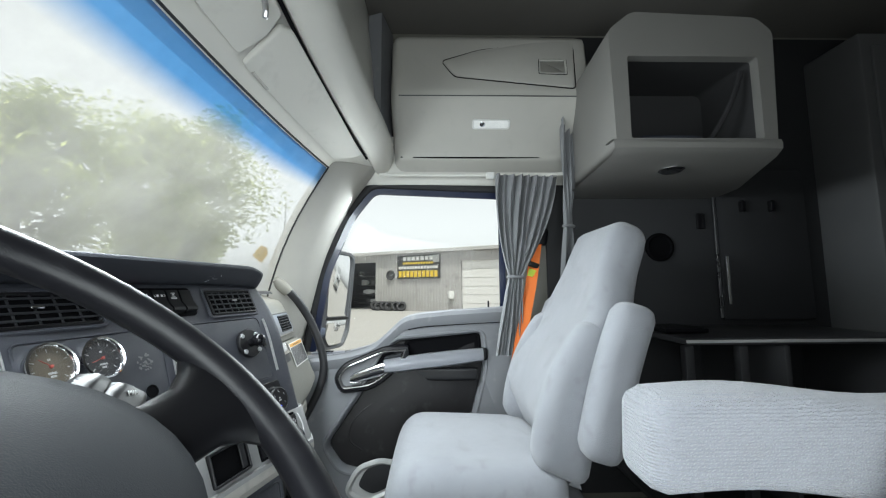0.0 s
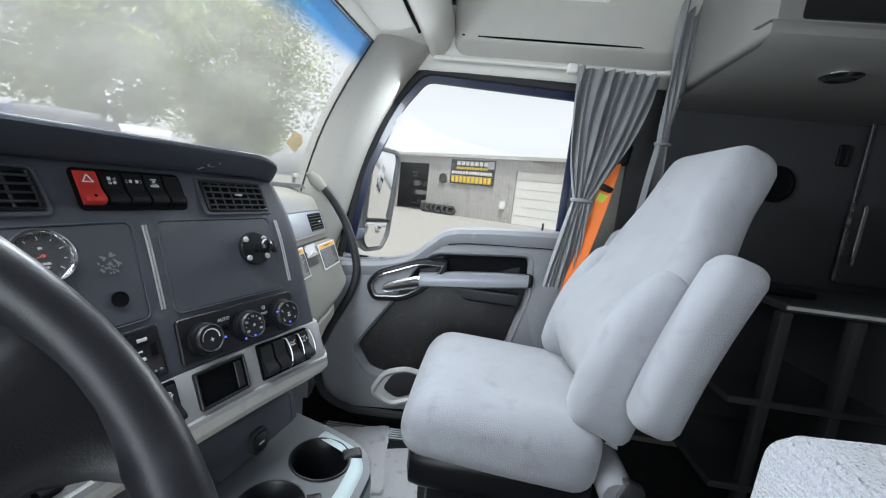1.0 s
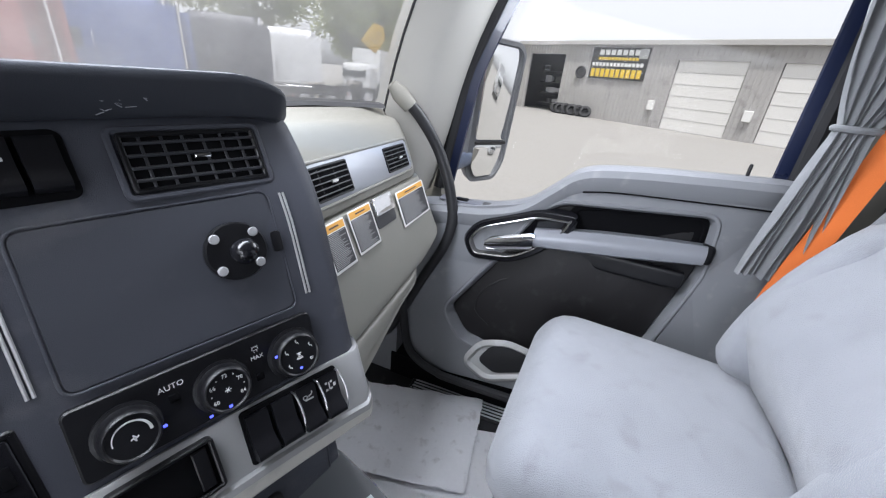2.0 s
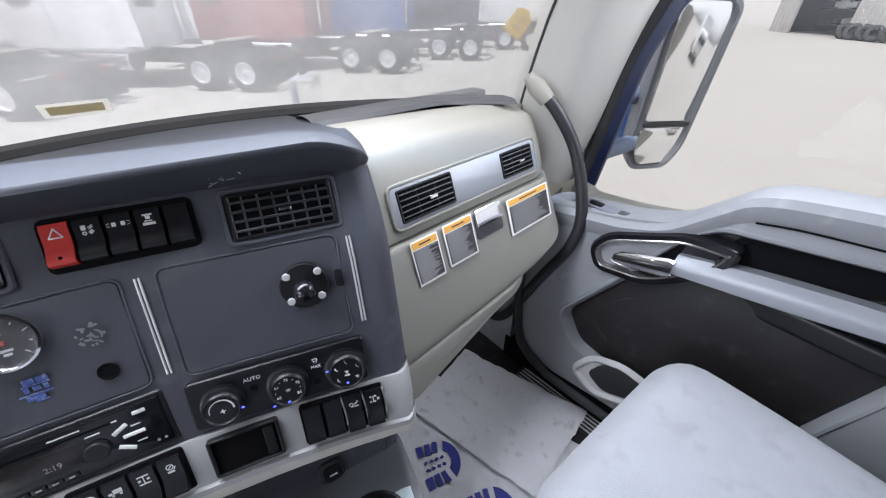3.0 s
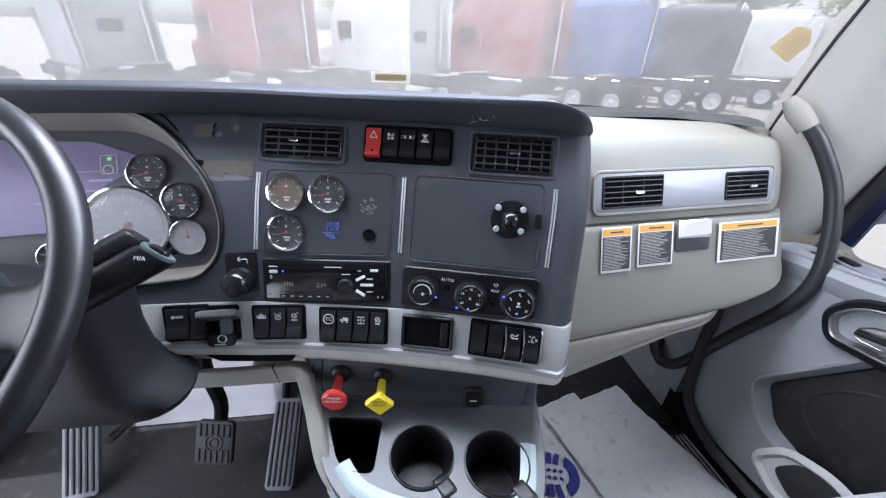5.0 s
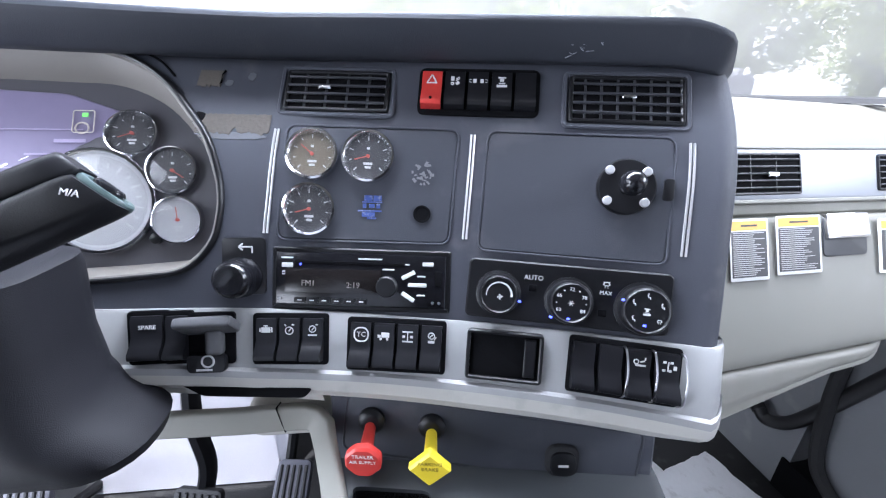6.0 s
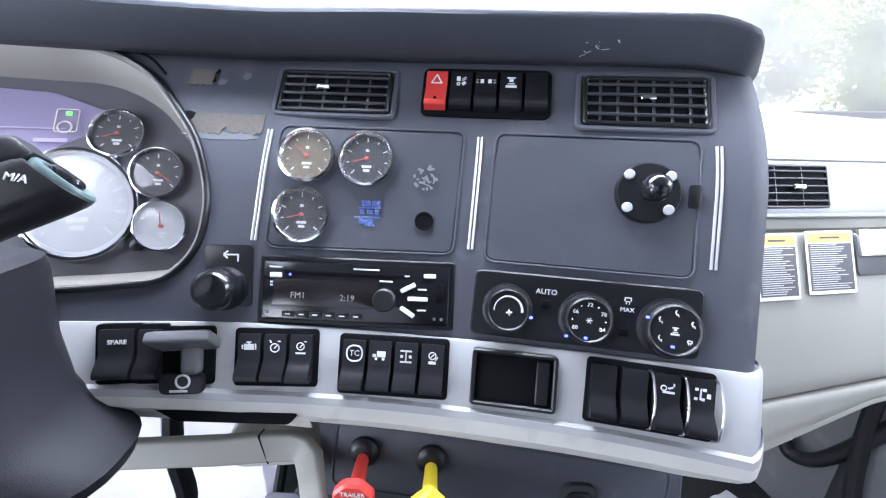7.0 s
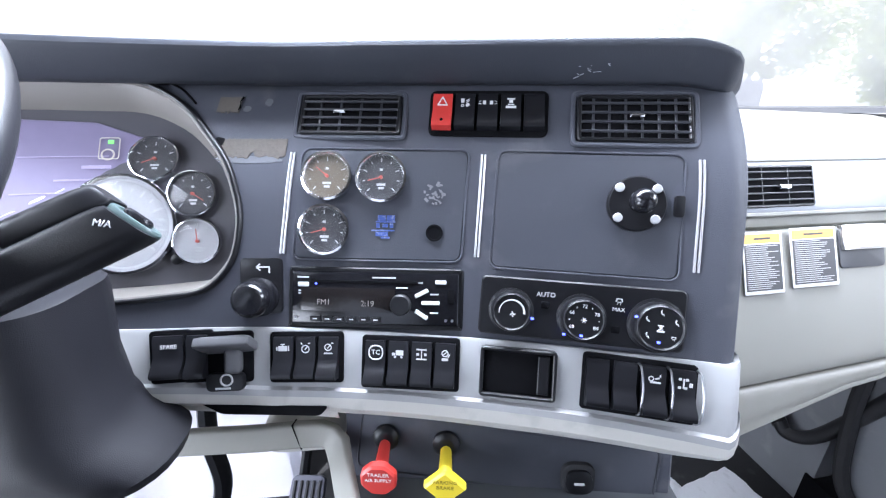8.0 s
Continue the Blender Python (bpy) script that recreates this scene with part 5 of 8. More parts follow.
bm = bmesh.new()
cols = []
for k in range(13):
    x = 0.488 + (CX1 - 0.488) * k / 12
    s = -0.10 * (x - 0.536)
    cols.append([con(x, 0.60).translation, con(x, 0.535 + s).translation, con(x, 0.48 + s).translation, con(x, 0.425 + s).translation, con(x, 0.413 + s, 0.004).translation, con(x, 0.405 + s, 0.020).translation])
for dx, dy in ((0.008, 0.008), (0.012, 0.03), (0.016, 0.12), (0.02, 0.45)):
    cols.append([p + Vector((dx, dy, 0)) for p in cols[12]])
rings(bm, cols, close=False)
part("face", bm, DASH, console)
pm_ = con(0.680, 0.4565, 0.0006) @ pose(0, 0, 0, 0, 0, -5.7)
part("groove", bezel(0.362, 0.078, 0.0022, 0.0014, 0.012, pm_), INSET, console)
part("brake_panel", plate(0.355, 0.071, 0.0012, 0.010, 0.0005, pm_ @ Matrix.Translation((0, 0, -0.0002))), INSET, console)

# pull knobs: red octagon and yellow square set on its corner
def pull_knob(x, z, sides, r, material, words, label, turn):
    m = con(x, z, 0.0)
    base = part("collar", lathe([(0.016, 0.0), (0.016, 0.006), (0.012, 0.010), (0.009, 0.011), (0.0, 0.011)], 20, m), BLACK, console)
    down = m @ pose(0, 0, 0, 23)
    k = part("pull_knob", lathe([(0.0065, 0.008), (0.0075, 0.03), (0.0085, 0.041), (0.012, 0.047)], 16, down), material, console, label)
    o = [(r * math.cos(2 * math.pi * (i + turn) / sides), r * math.sin(2 * math.pi * (i + turn) / sides)) for i in range(sides)]
    head = down @ Matrix.Translation((0, 0, 0.045)) @ pose(0, 0, 0, -12)
    bm = bmesh.new()
    o = rounded(o, 0.004, 3)
    i_ = shrink(o, 0.0025)
    rings(bm, [[(a, b, 0) for a, b in i_], [(a, b, 0.0025) for a, b in o], [(a, b, 0.009) for a, b in o], [(a, b, 0.0115) for a, b in i_]], m=head)
    part("head", bm, material, k)
    for j, w in enumerate(words):
        text_part("moulded_word", w, 0.0058 if len(w) > 7 else 0.0064, LABELWHITE if material is RED else surface("dark_yellow_print", (0.35, 0.25, 0.02), 0.6), k, head @ Matrix.Translation((0, 0.0095 - 0.0075 * j, 0.0117)))
    return k


pull_knob(0.536, 0.479, 8, 0.0215, RED, ["TRAILER", "AIR SUPPLY"], "red octagonal trailer air supply knob", 0.5)
pull_knob(0.608, 0.474, 4, 0.0248, YELLOW, ["PARKING", "BRAKE"], "yellow diamond parking brake knob", 0.0)
sm = con(0.764, 0.438, 0.001)
sock = part("power_socket", plate(0.040, 0.040, 0.007, 0.013, 0.003, sm), RUBBER, console, "capped black power socket")
part("cap", plate(0.031, 0.031, 0.004, 0.011, 0.002, sm @ Matrix.Translation((0, -0.002, 0.006))), BLACK, sock)
part("printed_mark", block((0.012, 0.0032, 0.0004), 0.0001, sm @ Matrix.Translation((0, -0.003, 0.0103))), WHITEINK, sock)

# tray with two cup wells and a bin
tray_out = [(0.490, 0.375), (0.511, 0.240), (0.548, 0.182), (0.61, 0.148), (0.70, 0.124), (0.79, 0.120), (0.838, 0.150), (0.862, 0.215), (0.886, 0.33)]
cupc = [((0.666, 0.238), 0.049), ((0.782, 0.214), 0.050)]


def circle(c, r, n=28):
    return [(c[0] + r * math.cos(2 * math.pi * k / n), c[1] + r * math.sin(2 * math.pi * k / n)) for k in range(n)]


bin_ = rounded([(0.512, 0.320), (0.533, 0.246), (0.550, 0.226), (0.590, 0.218), (0.606, 0.306)], 0.012, 3)
bm = holed(rounded(tray_out[::-1], 0.03, 4), [circle(c, r) for c, r in cupc] + [bin_], 0.0, 0.018, lambda u, v, d: Vector((u, v, 0.392 + d + 0.10 * (v - 0.2))))
part("tray", bm, surface("tray_charcoal", (0.070, 0.075, 0.082), 0.35, grain=1300, bump=0.12, vary=0.08), console)
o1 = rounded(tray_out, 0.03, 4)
# front lip, its paleness painted in for the light that falls there
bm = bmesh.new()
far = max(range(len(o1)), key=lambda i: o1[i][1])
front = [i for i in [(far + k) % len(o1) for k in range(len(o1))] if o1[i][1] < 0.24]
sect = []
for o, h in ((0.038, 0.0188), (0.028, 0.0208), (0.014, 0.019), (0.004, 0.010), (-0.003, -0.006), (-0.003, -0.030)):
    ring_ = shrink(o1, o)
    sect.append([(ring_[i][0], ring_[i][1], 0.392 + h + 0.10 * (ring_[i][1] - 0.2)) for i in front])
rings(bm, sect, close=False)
part("tray_lip", bm, LIPLIGHT, console, "rounded cup tray lip, coloured pale for the light on it")
for c, r in cupc:
    bm = lathe([(r + 0.003, 0.017), (r + 0.002, 0.0205), (r, 0.021), (r - 0.003, 0.017), (r - 0.008, -0.05), (r - 0.010, -0.062), (0.0, -0.062)], 32, pose(c[0], c[1], 0.392 + 0.10 * (c[1] - 0.2), 5), caps=False)
    part("cup_well", bm, BLACK, console, "deep black round cup holder")
for c, r in cupc:
    bm = cushion((0.026, 0.034, 0.010), 0.004, 5, m=pose(c[0] + 0.030, c[1] - 0.048, 0.406, 0, 0, 28))
    part("cup_tongue", bm, BLACK, console)
bm = bmesh.new()
rings(bm, [[(x, y, z) for x, y in bin_] for z in (0.415, 0.32)], cap_start=False)
part("bin_well", bm, DEEP, console)
bm = bmesh.new()
o1 = rounded(tray_out, 0.03, 4)
lo = shrink(o1, 0.02)
rings(bm, [[(x, y, 0.392 + 0.10 * (y - 0.2)) for x, y in o1], [(x, y, 0.36) for x, y in o1], [(x, y + 0.03, 0.27) for x, y in lo], [(x, y + 0.07, 0.12) for x, y in lo], [(x, y + 0.09, 0.0) for x, y in lo]], cap_start=False, cap_end=False)
part("pedestal", bm, DASH, console)
# pale rail from the driver's side of the console to the trim
line = [Vector(p) for p in ((0.24, 0.392, 0.460), (0.31, 0.386, 0.465), (0.38, 0.379, 0.471), (0.430, 0.376, 0.476), (0.458, 0.372, 0.479), (0.470, 0.367, 0.478), (0.478, 0.358, 0.473), (0.484, 0.340, 0.465))] + curve_points([(0.494, 0.311, 0.444), (0.503, 0.281, 0.424), (0.514, 0.250, 0.404), (0.534, 0.222, 0.392), (0.572, 0.190, 0.388)], 4)
sect = []
for i, p in enumerate(line):
    t = (line[min(i + 1, len(line) - 1)] - line[max(i - 1, 0)]).normalized()
    out_ = Vector((-0.18, -0.95, 0.22)).lerp(Vector((-0.35, -0.55, 0.75)), max(0.0, min(1.0, (0.36 - p.y) / 0.12)))
    out_ = (out_ - t * out_.dot(t)).normalized()
    wide = t.cross(out_)
    sect.append([p + wide * u + out_ * v for u, v in outline(0.032 - 0.006 * (i > 6), 0.014, 0.004, 3)])
rail = part("side_rail", rings(bmesh.new(), sect), PALE, console, "warm grey moulded strip that bends down beside the console")
part("seam", block((0.0014, 0.034, 0.0148), 0.0004, frame_of(Vector((0.428, 0.376, 0.476)), Vector((0.96, -0.05, 0.30)).normalized(), Vector((-0.28, 0.2, 0.94)).normalized(), Vector((-0.11, -0.97, 0.20)).normalized())), DEEP, rail)

# knee panel under the driver's side of the trim, with a slot
bm = bmesh.new()
cols = []
for k in range(13):
    x = 0.20 + 0.30 * k / 12
    a = dash_point(x, along([(0.2, -0.144), (0.34, -0.161), (0.51, -0.174)], x), -0.004)
    cols.append([a, a + Vector((0, 0.004, -0.012)), a + Vector((0, 0.012, -0.030)), a + Vector((0, 0.03, -0.034)), a + Vector((0, 0.16, -0.05))])
rings(bm, cols, close=False)
part("driver_knee_panel", bm, LOWTRIM, dashboard, "warm grey panel under the driver's switches")
# no hole is cut: a near-black plate paints the slot's inner shade
bm = slab(rounded([(-0.072, 0.005), (0.072, 0.006), (0.064, -0.0045), (-0.046, -0.0065)][::-1], 0.005), 0, 0.003, 0.0005, frame_of(dash_point(0.424, -0.173, 0.006), Vector((1, -0.13, 0)).normalized(), UP, Vector((-0.12, -0.94, 0.33)).normalized()))
part("tray_slot", bm, DEEP, dashboard, "dark slot under the switch trim")
# pale cover above the accelerator
bm = cushion((0.105, 0.10, 0.052), 0.02, 8, m=pose(0.425, 0.44, 0.448))
part("column_cover", bm, LOWTRIM, dashboard)

# ---- pedals
brake = thing("brake_pedal", "black rubber brake pedal with moulded ribs", "pedal")
pm = pose(0.190, 0.525, 0.105, 58, 0, -10) @ Matrix.Scale(0.88, 4)
part("pad", plate(0.104, 0.118, 0.014, 0.012, 0.004, pm), RUBBER, brake)
bm = bmesh.new()
for k in range(6):
    x = -0.040 + 0.016 * k
    for y, hh in ((0.034, 0.034), (-0.034, 0.034)):
        block((0.007, hh, 0.004), 0.001, pm @ Matrix.Translation((x, y, 0.0155)), bm)
bezel(0.052, 0.052, 0.006, 0.003, 0.025, pm @ Matrix.Translation((0, 0, 0.0135)), bm)
bezel(0.028, 0.028, 0.005, 0.003, 0.013, pm @ Matrix.Translation((0, 0, 0.0135)), bm)
part("ribs", bm, RUBBER, brake)
part("arm", tube(curve_points([(0.192, 0.545, 0.115), (0.200, 0.575, 0.180), (0.180, 0.60, 0.28), (0.176, 0.66, 0.40), (0.175, 0.78, 0.435), (0.175, 0.858, 0.445)], 5), 0.013, 8, flat=1.5), BLACK, brake)
accel = thing("accelerator_pedal", "long ribbed grey accelerator pedal", "pedal")
am = pose(0.347, 0.525, 0.072, 40, 0, -6) @ Matrix.Diagonal((0.95, 0.86, 1, 1))
part("pad", plate(0.072, 0.245, 0.016, 0.014, 0.004, am), surface("grey_pedal_rubber", (0.10, 0.10, 0.125), 0.6, grain=600, bump=0.3), accel)
for k in range(5):
    part("rib", block((0.006, 0.222, 0.004), 0.0015, am @ Matrix.Translation((-0.026 + 0.013 * k, 0, 0.017))), RUBBER, accel)
part("bracket", tube([(0.335, 0.60, 0.11), (0.345, 0.66, 0.20), (0.35, 0.66, 0.38)], 0.011, 8), BLACK, accel)
x = -0.09
foot = thing("foot_rest", "ribbed grey clutch-side pedal plate", "pedal")
fm = pose(x - 0.03, 0.545, 0.085, 52, 0, 6)
part("pad", plate(0.075, 0.20, 0.014, 0.012, 0.004, fm), surface("grey_plate_rubber", (0.11, 0.11, 0.13), 0.6, grain=600, bump=0.3), foot)
for k in range(5):
    part("rib", block((0.006, 0.175, 0.004), 0.0015, fm @ Matrix.Translation((-0.026 + 0.013 * k, 0, 0.015))), RUBBER, foot)
part("stem", tube([(x - 0.02, 0.60, 0.05), (x - 0.02, 0.72, 0.0)], 0.012, 8), BLACK, foot)

# pale footwell liner behind the pedals
bm = bmesh.new()
rings(bm, [[(x, 0.86, 0.46), (x, 0.80, 0.24), (x, 0.69, 0.025), (x, 0.668, 0.006)] for x in (-0.11, 0.0, 0.1, 0.2, 0.30)], close=False)
bmesh.ops.solidify(bm, geom=bm.faces[:], thickness=0.006)
structure(part("footwell_liner", bm, surface("pale_footwell_liner", (0.42, 0.42, 0.47), 0.7, grain=500, bump=0.3, vary=0.08)), "pale lining at the front of the driver's footwell", "lining")

# ---- steering wheel and column
wheel = thing("steering_wheel", "black leather steering wheel with dark grey hub", "steering wheel", at=(0.140, 0.175, 0.789))
tilt, yaw = 41.1, -3.3
wm = pose(0, 0, 0, tilt, 0, yaw)
R = 0.222
part("rim", tube([wm @ Vector((R * math.cos(a), R * math.sin(a), 0)) for a in [2 * math.pi * k / 72 for k in range(72)]], 0.0148, 14, closed=True), surface("black_leather", (0.013, 0.013, 0.016), 0.36, grain=900, bump=0.10, vary=0.12, wear=(0.03, 0.03, 0.034), wear_amount=0.08, gloss=0.42), wheel, "smooth black leather rim")
GREYHUB = surface("grey_hub_plastic", (0.019, 0.022, 0.028), 0.6, grain=1300, bump=0.35, vary=0.08, gloss=0.25)
for a0 in (-1, 181, 252, 288):
    blade = bmesh.new()
    turn_ = wm @ Matrix.Rotation(radians(a0), 4, "Z")
    loops = []
    for q, w, h in ((0.07, 0.044, 0.018), (0.10, 0.038, 0.017), (0.13, 0.033, 0.015), (0.16, 0.029, 0.013), (0.185, 0.030, 0.012), (0.203, 0.040, 0.012), (0.216, 0.056, 0.0115), (0.223, 0.066, 0.010)):
        z = -0.060 * (1 - q / R) ** 0.8 - 0.003 if q < R else -0.003
        loops.append([(q - (abs(y) / 0.074) ** 2 * 0.014 * (q > 0.2), y, z + x) for x, y in [(h * math.sin(t) * (1 if abs(math.cos(t)) < 0.9 else 0.9), w * math.copysign(abs(math.cos(t)) ** 0.7, math.cos(t))) for t in [2 * math.pi * k / 18 for k in range(18)]]])
    part("spoke", rings(blade, loops, m=turn_), BLACK, wheel)
hub_o = [(0.150 * math.cos(2 * math.pi * k / 36), 0.108 * math.sin(2 * math.pi * k / 36) - 0.016) for k in range(36)]
bm = bmesh.new()
rings(bm, [[(x * q, y * q, z + 0.010) for x, y in hub_o] for q, z in ((0.92, -0.075), (1.0, -0.05), (1.0, -0.030), (0.93, -0.012), (0.75, -0.002), (0.4, 0.004), (0.05, 0.006))], m=wm)
part("hub_pad", bm, GREYHUB, wheel, "dark grey padded hub")

column = thing("steering_column", "black plastic steering column shroud with control stalk", "steering column", at=(0.140, 0.33, 0.58))
lp = Vector((0.140, 0.33, 0.58))
SHROUD = surface("charcoal_shroud_plastic", (0.010, 0.010, 0.013), 0.55, grain=1200, bump=0.3, vary=0.1, gloss=0.3)
bm = bmesh.new()
secs = []
for z, w, y0, y1, r in ((0.478, 0.05, 0.33, 0.37, 0.03), (0.482, 0.11, 0.31, 0.375, 0.035), (0.494, 0.155, 0.285, 0.378, 0.045), (0.512, 0.184, 0.270, 0.380, 0.05), (0.530, 0.192, 0.262, 0.380, 0.05), (0.548, 0.176, 0.257, 0.378, 0.05), (0.562, 0.158, 0.255, 0.377, 0.045), (0.585, 0.147, 0.255, 0.376, 0.045), (0.630, 0.143, 0.260, 0.375, 0.04), (0.690, 0.146, 0.264, 0.378, 0.035), (0.703, 0.148, 0.268, 0.374, 0.035), (0.707, 0.138, 0.276, 0.366, 0.03)):
    secs.append([Vector((0.140 + x, (y0 + y1) / 2 + y, z)) - lp for x, y in outline(2 * w, y1 - y0, r, 6)])
rings(bm, secs)
part("shroud", bm, SHROUD, column, "rounded black column shroud")
bm = tube([Vector((0.140, 0.330, 0.640)) - lp, Vector((0.140, 0.270, 0.695)) - lp, Vector((0.140, 0.232, 0.735)) - lp], [0.085, 0.075, 0.060], 20)
part("collar", bm, SHROUD, column, "black collar under the wheel")
a = Vector((0.185, 0.205, 0.688)) - lp
b = Vector((0.378, 0.273, 0.776)) - lp
d = (b - a).normalized()
side_n = Vector((0.1, -0.85, 0.45)).normalized()
side_n = (side_n - d * side_n.dot(d)).normalized()
over_n = side_n.cross(d)
if over_n.z < 0:
    over_n = -over_n
# a flat front face, a top face that slopes away, a round belly
sect_ = [(u * 0.76, v * 0.74) for u, v in rounded([(0.021, -0.022), (0.022, 0.019), (-0.004, 0.031), (-0.020, 0.024), (-0.021, -0.016), (0.002, -0.028)], 0.009, 4)]
bm = bmesh.new()
rings(bm, [[a.lerp(b, t) + side_n * u * q + over_n * v * q - d * (0.42 * v * (t > 0.9)) for u, v in sect_] for t, q in ((0, 0.75), (0.3, 0.85), (0.60, 0.95), (0.94, 1.0), (0.98, 0.98), (1.0, 0.92))])
stalk = part("stalk", bm, BLACK, column, "thick black multifunction stalk")
tip_n = (d + over_n * 0.42).normalized()
end_m = frame_of(b + tip_n * 0.0006, side_n, tip_n.cross(side_n), tip_n) @ Matrix.Diagonal((0.58, 0.86, 1, 1))
part("end_ring", lathe([(0.0225, -0.002), (0.0225, 0.0015), (0.0210, 0.0030), (0.0165, 0.0030), (0.0150, 0.0012), (0.0, 0.0010)], 28, end_m), surface("grey_green_ring", (0.06, 0.085, 0.085), 0.3, grain=500, bump=0.05), stalk, "grey-green ring at the stalk's end")
part("end_button", lathe([(0.0125, 0.0), (0.0125, 0.0045), (0.0105, 0.0062), (0.0, 0.0066)], 24, end_m), GLOSSBLACK, stalk)
face_m = frame_of(b - d * 0.010 + side_n * 0.0172, d, over_n, side_n)
text_part("printed_word", "M/A", 0.0064, WHITEINK, stalk, face_m @ pose(0, 0.001, 0, 0, 0, -38))
# turning range selector on top of the barrel
lump_o = b - d * 0.040 + over_n * 0.0275 - side_n * 0.002
lump_s = rounded([(0.012, -0.012), (0.013, 0.004), (0.002, 0.013), (-0.012, 0.011), (-0.014, -0.012)], 0.004, 3)
bm = bmesh.new()
rings(bm, [[lump_o + d * (q * 0.034 - 0.30 * v) + side_n * u * f + over_n * v * f for u, v in lump_s] for q, f in ((-1.0, 0.80), (-0.93, 0.95), (-0.5, 1.0), (0.5, 1.0), (0.92, 0.92), (1.0, 0.75))])
sel = part("range_selector", bm, SWITCHBLACK, stalk, "black turning selector with a ring sign")
top_n = (side_n * 0.6 + over_n * 0.8).normalized()
top_m = frame_of(lump_o + side_n * 0.0088 + over_n * 0.0100 - d * 0.004, d, top_n.cross(d) if top_n.cross(d).z > 0 else d.cross(top_n), top_n)
part("printed_sign", bezel(0.0095, 0.0095, 0.0016, 0.0006, 0.0047, top_m @ pose(0.004, 0, 0.0008)), WHITEINK, sel)
for turn_ in (45, -45):
    part("printed_mark", block((0.006, 0.0011, 0.0003), 0.0001, top_m @ pose(0.017, 0.002, 0.0004, 0, 0, turn_)), WHITEINK, sel)
part("printed_mark", slab([(-0.006, -0.0016), (0.006, -0.0016), (0.002, 0.0026)], 0, 0.0003, 0.0001, top_m @ pose(-0.014, -0.002, 0.0004)), WHITEINK, sel)
part("worn_patch", block((0.018, 0.009, 0.0004), 0.0001, frame_of(b - d * 0.118 + side_n * 0.0148, d, over_n, side_n) @ pose(0, 0.002, 0, 0, 0, 12)), surface("rubbed_stalk_edge", (0.33, 0.37, 0.38), 0.5, grain=300, bump=0.4, vary=0.4, blotch=120), stalk, "rubbed pale patch on the stalk")

# ---- passenger door
door = thing("passenger_door", "grey and black moulded passenger door with silver armrest", "door")


def dp(y, z, d=0.0):
    """On the door's inner face; d reaches into the cab. The face leans in towards the front and swells below the armrest."""
    return Vector((1.592 - 0.155 * y - 0.12 * max(0.0, 0.5 - z) - d, y - 0.09 * max(0.0, y - 0.05), z - 0.015))


panel = rounded([(0.42, 0.105), (0.53, 0.15), (0.578, 0.26), (0.580, 0.45), (0.545, 0.625), (0.36, 0.645), (0.235, 0.672), (0.165, 0.73), (0.10, 0.778), (-0.345, 0.808), (-0.345, 0.105)][::-1], 0.035, 4)
low_hole = rounded([(0.30, 0.495), (0.430, 0.320), (0.365, 0.235), (0.10, 0.165), (-0.10, 0.165), (-0.215, 0.56), (-0.205, 0.712), (0.15, 0.688), (0.20, 0.65)][::-1], 0.03, 4)
bm = holed(panel, [low_hole], 0.0, 0.05, lambda u, v, d: dp(u, v, 0.03) + Vector((d, 0, 0)))
base = part("panel", bm, DOORGREY, door, "grey moulded door panel", smooth=False)
bm = bmesh.new()
loops = []
for off, d in ((0.0, 0.030), (0.004, 0.034), (0.010, 0.033), (0.018, 0.020), (0.022, 0.0)):
    loops.append([dp(y, z, d) for y, z in shrink(low_hole, -0.012 + off)])
rings(bm, loops, cap_start=False, cap_end=False)
part("inset_rim", bm, DOORGREY, door)
bm = bmesh.new()
rings(bm, [[dp(y, z, d) for y, z in shrink(low_hole, o)] for o, d in ((-0.01, -0.012), (-0.008, -0.002), (0.03, 0.004))])
part("black_inset", bm, BLACK, door, "black moulded inset panel")
# moulded ridge and crease in the inset
SOFTBLACK = surface("soft_black_vinyl", (0.017, 0.016, 0.017), 0.38, grain=900, bump=0.25, vary=0.15, wear=(0.05, 0.05, 0.05), wear_amount=0.1, gloss=0.35)
bm = bmesh.new()
rings(bm, [[dp(y, z, d) for y, z in shrink(low_hole, o)] for o, d in ((0.010, 0.000), (0.014, 0.005), (0.030, 0.0065))])
part("inset_face", bm, SOFTBLACK, door, "soft black vinyl face")
bm = tube(curve_points([dp(0.285, 0.285, 0.006), dp(0.335, 0.325, 0.006), dp(0.325, 0.385, 0.006), dp(0.26, 0.440, 0.006), dp(0.16, 0.470, 0.006), dp(0.0, 0.485, 0.006), dp(-0.17, 0.495, 0.006)], 6), 0.0045, 10)
part("ridge", bm, SOFTBLACK, door)
bm = tube(curve_points([dp(0.285, 0.330, 0.005), dp(0.18, 0.275, 0.005), dp(0.0, 0.215, 0.005), dp(-0.14, 0.185, 0.005)], 6), 0.0028, 8)
part("crease", bm, SOFTBLACK, door)
# sill bolster along the glass
bm = bmesh.new()
sect = []
line = [Vector((p.x, p.y, 0)) for p in curve_points([(0.56, 0.620, 0), (0.44, 0.630, 0), (0.34, 0.640, 0), (0.245, 0.668, 0), (0.17, 0.725, 0), (0.11, 0.768, 0), (0.0, 0.785, 0), (-0.2, 0.797, 0), (-0.345, 0.803, 0)], 5)]
for p in line:
    y, z = p.x, p.y
    sect.append([dp(y, z - 0.055, 0.026), dp(y, z - 0.04, 0.036), dp(y, z - 0.012, 0.040), dp(y, z + 0.003, 0.030), dp(y, z + 0.008, 0.010), dp(y, z + 0.006, -0.04), dp(y, z - 0.004, -0.085)])
rings(bm, sect, close=False)
part("sill", bm, DOORGREY, door, "rounded grey window sill")
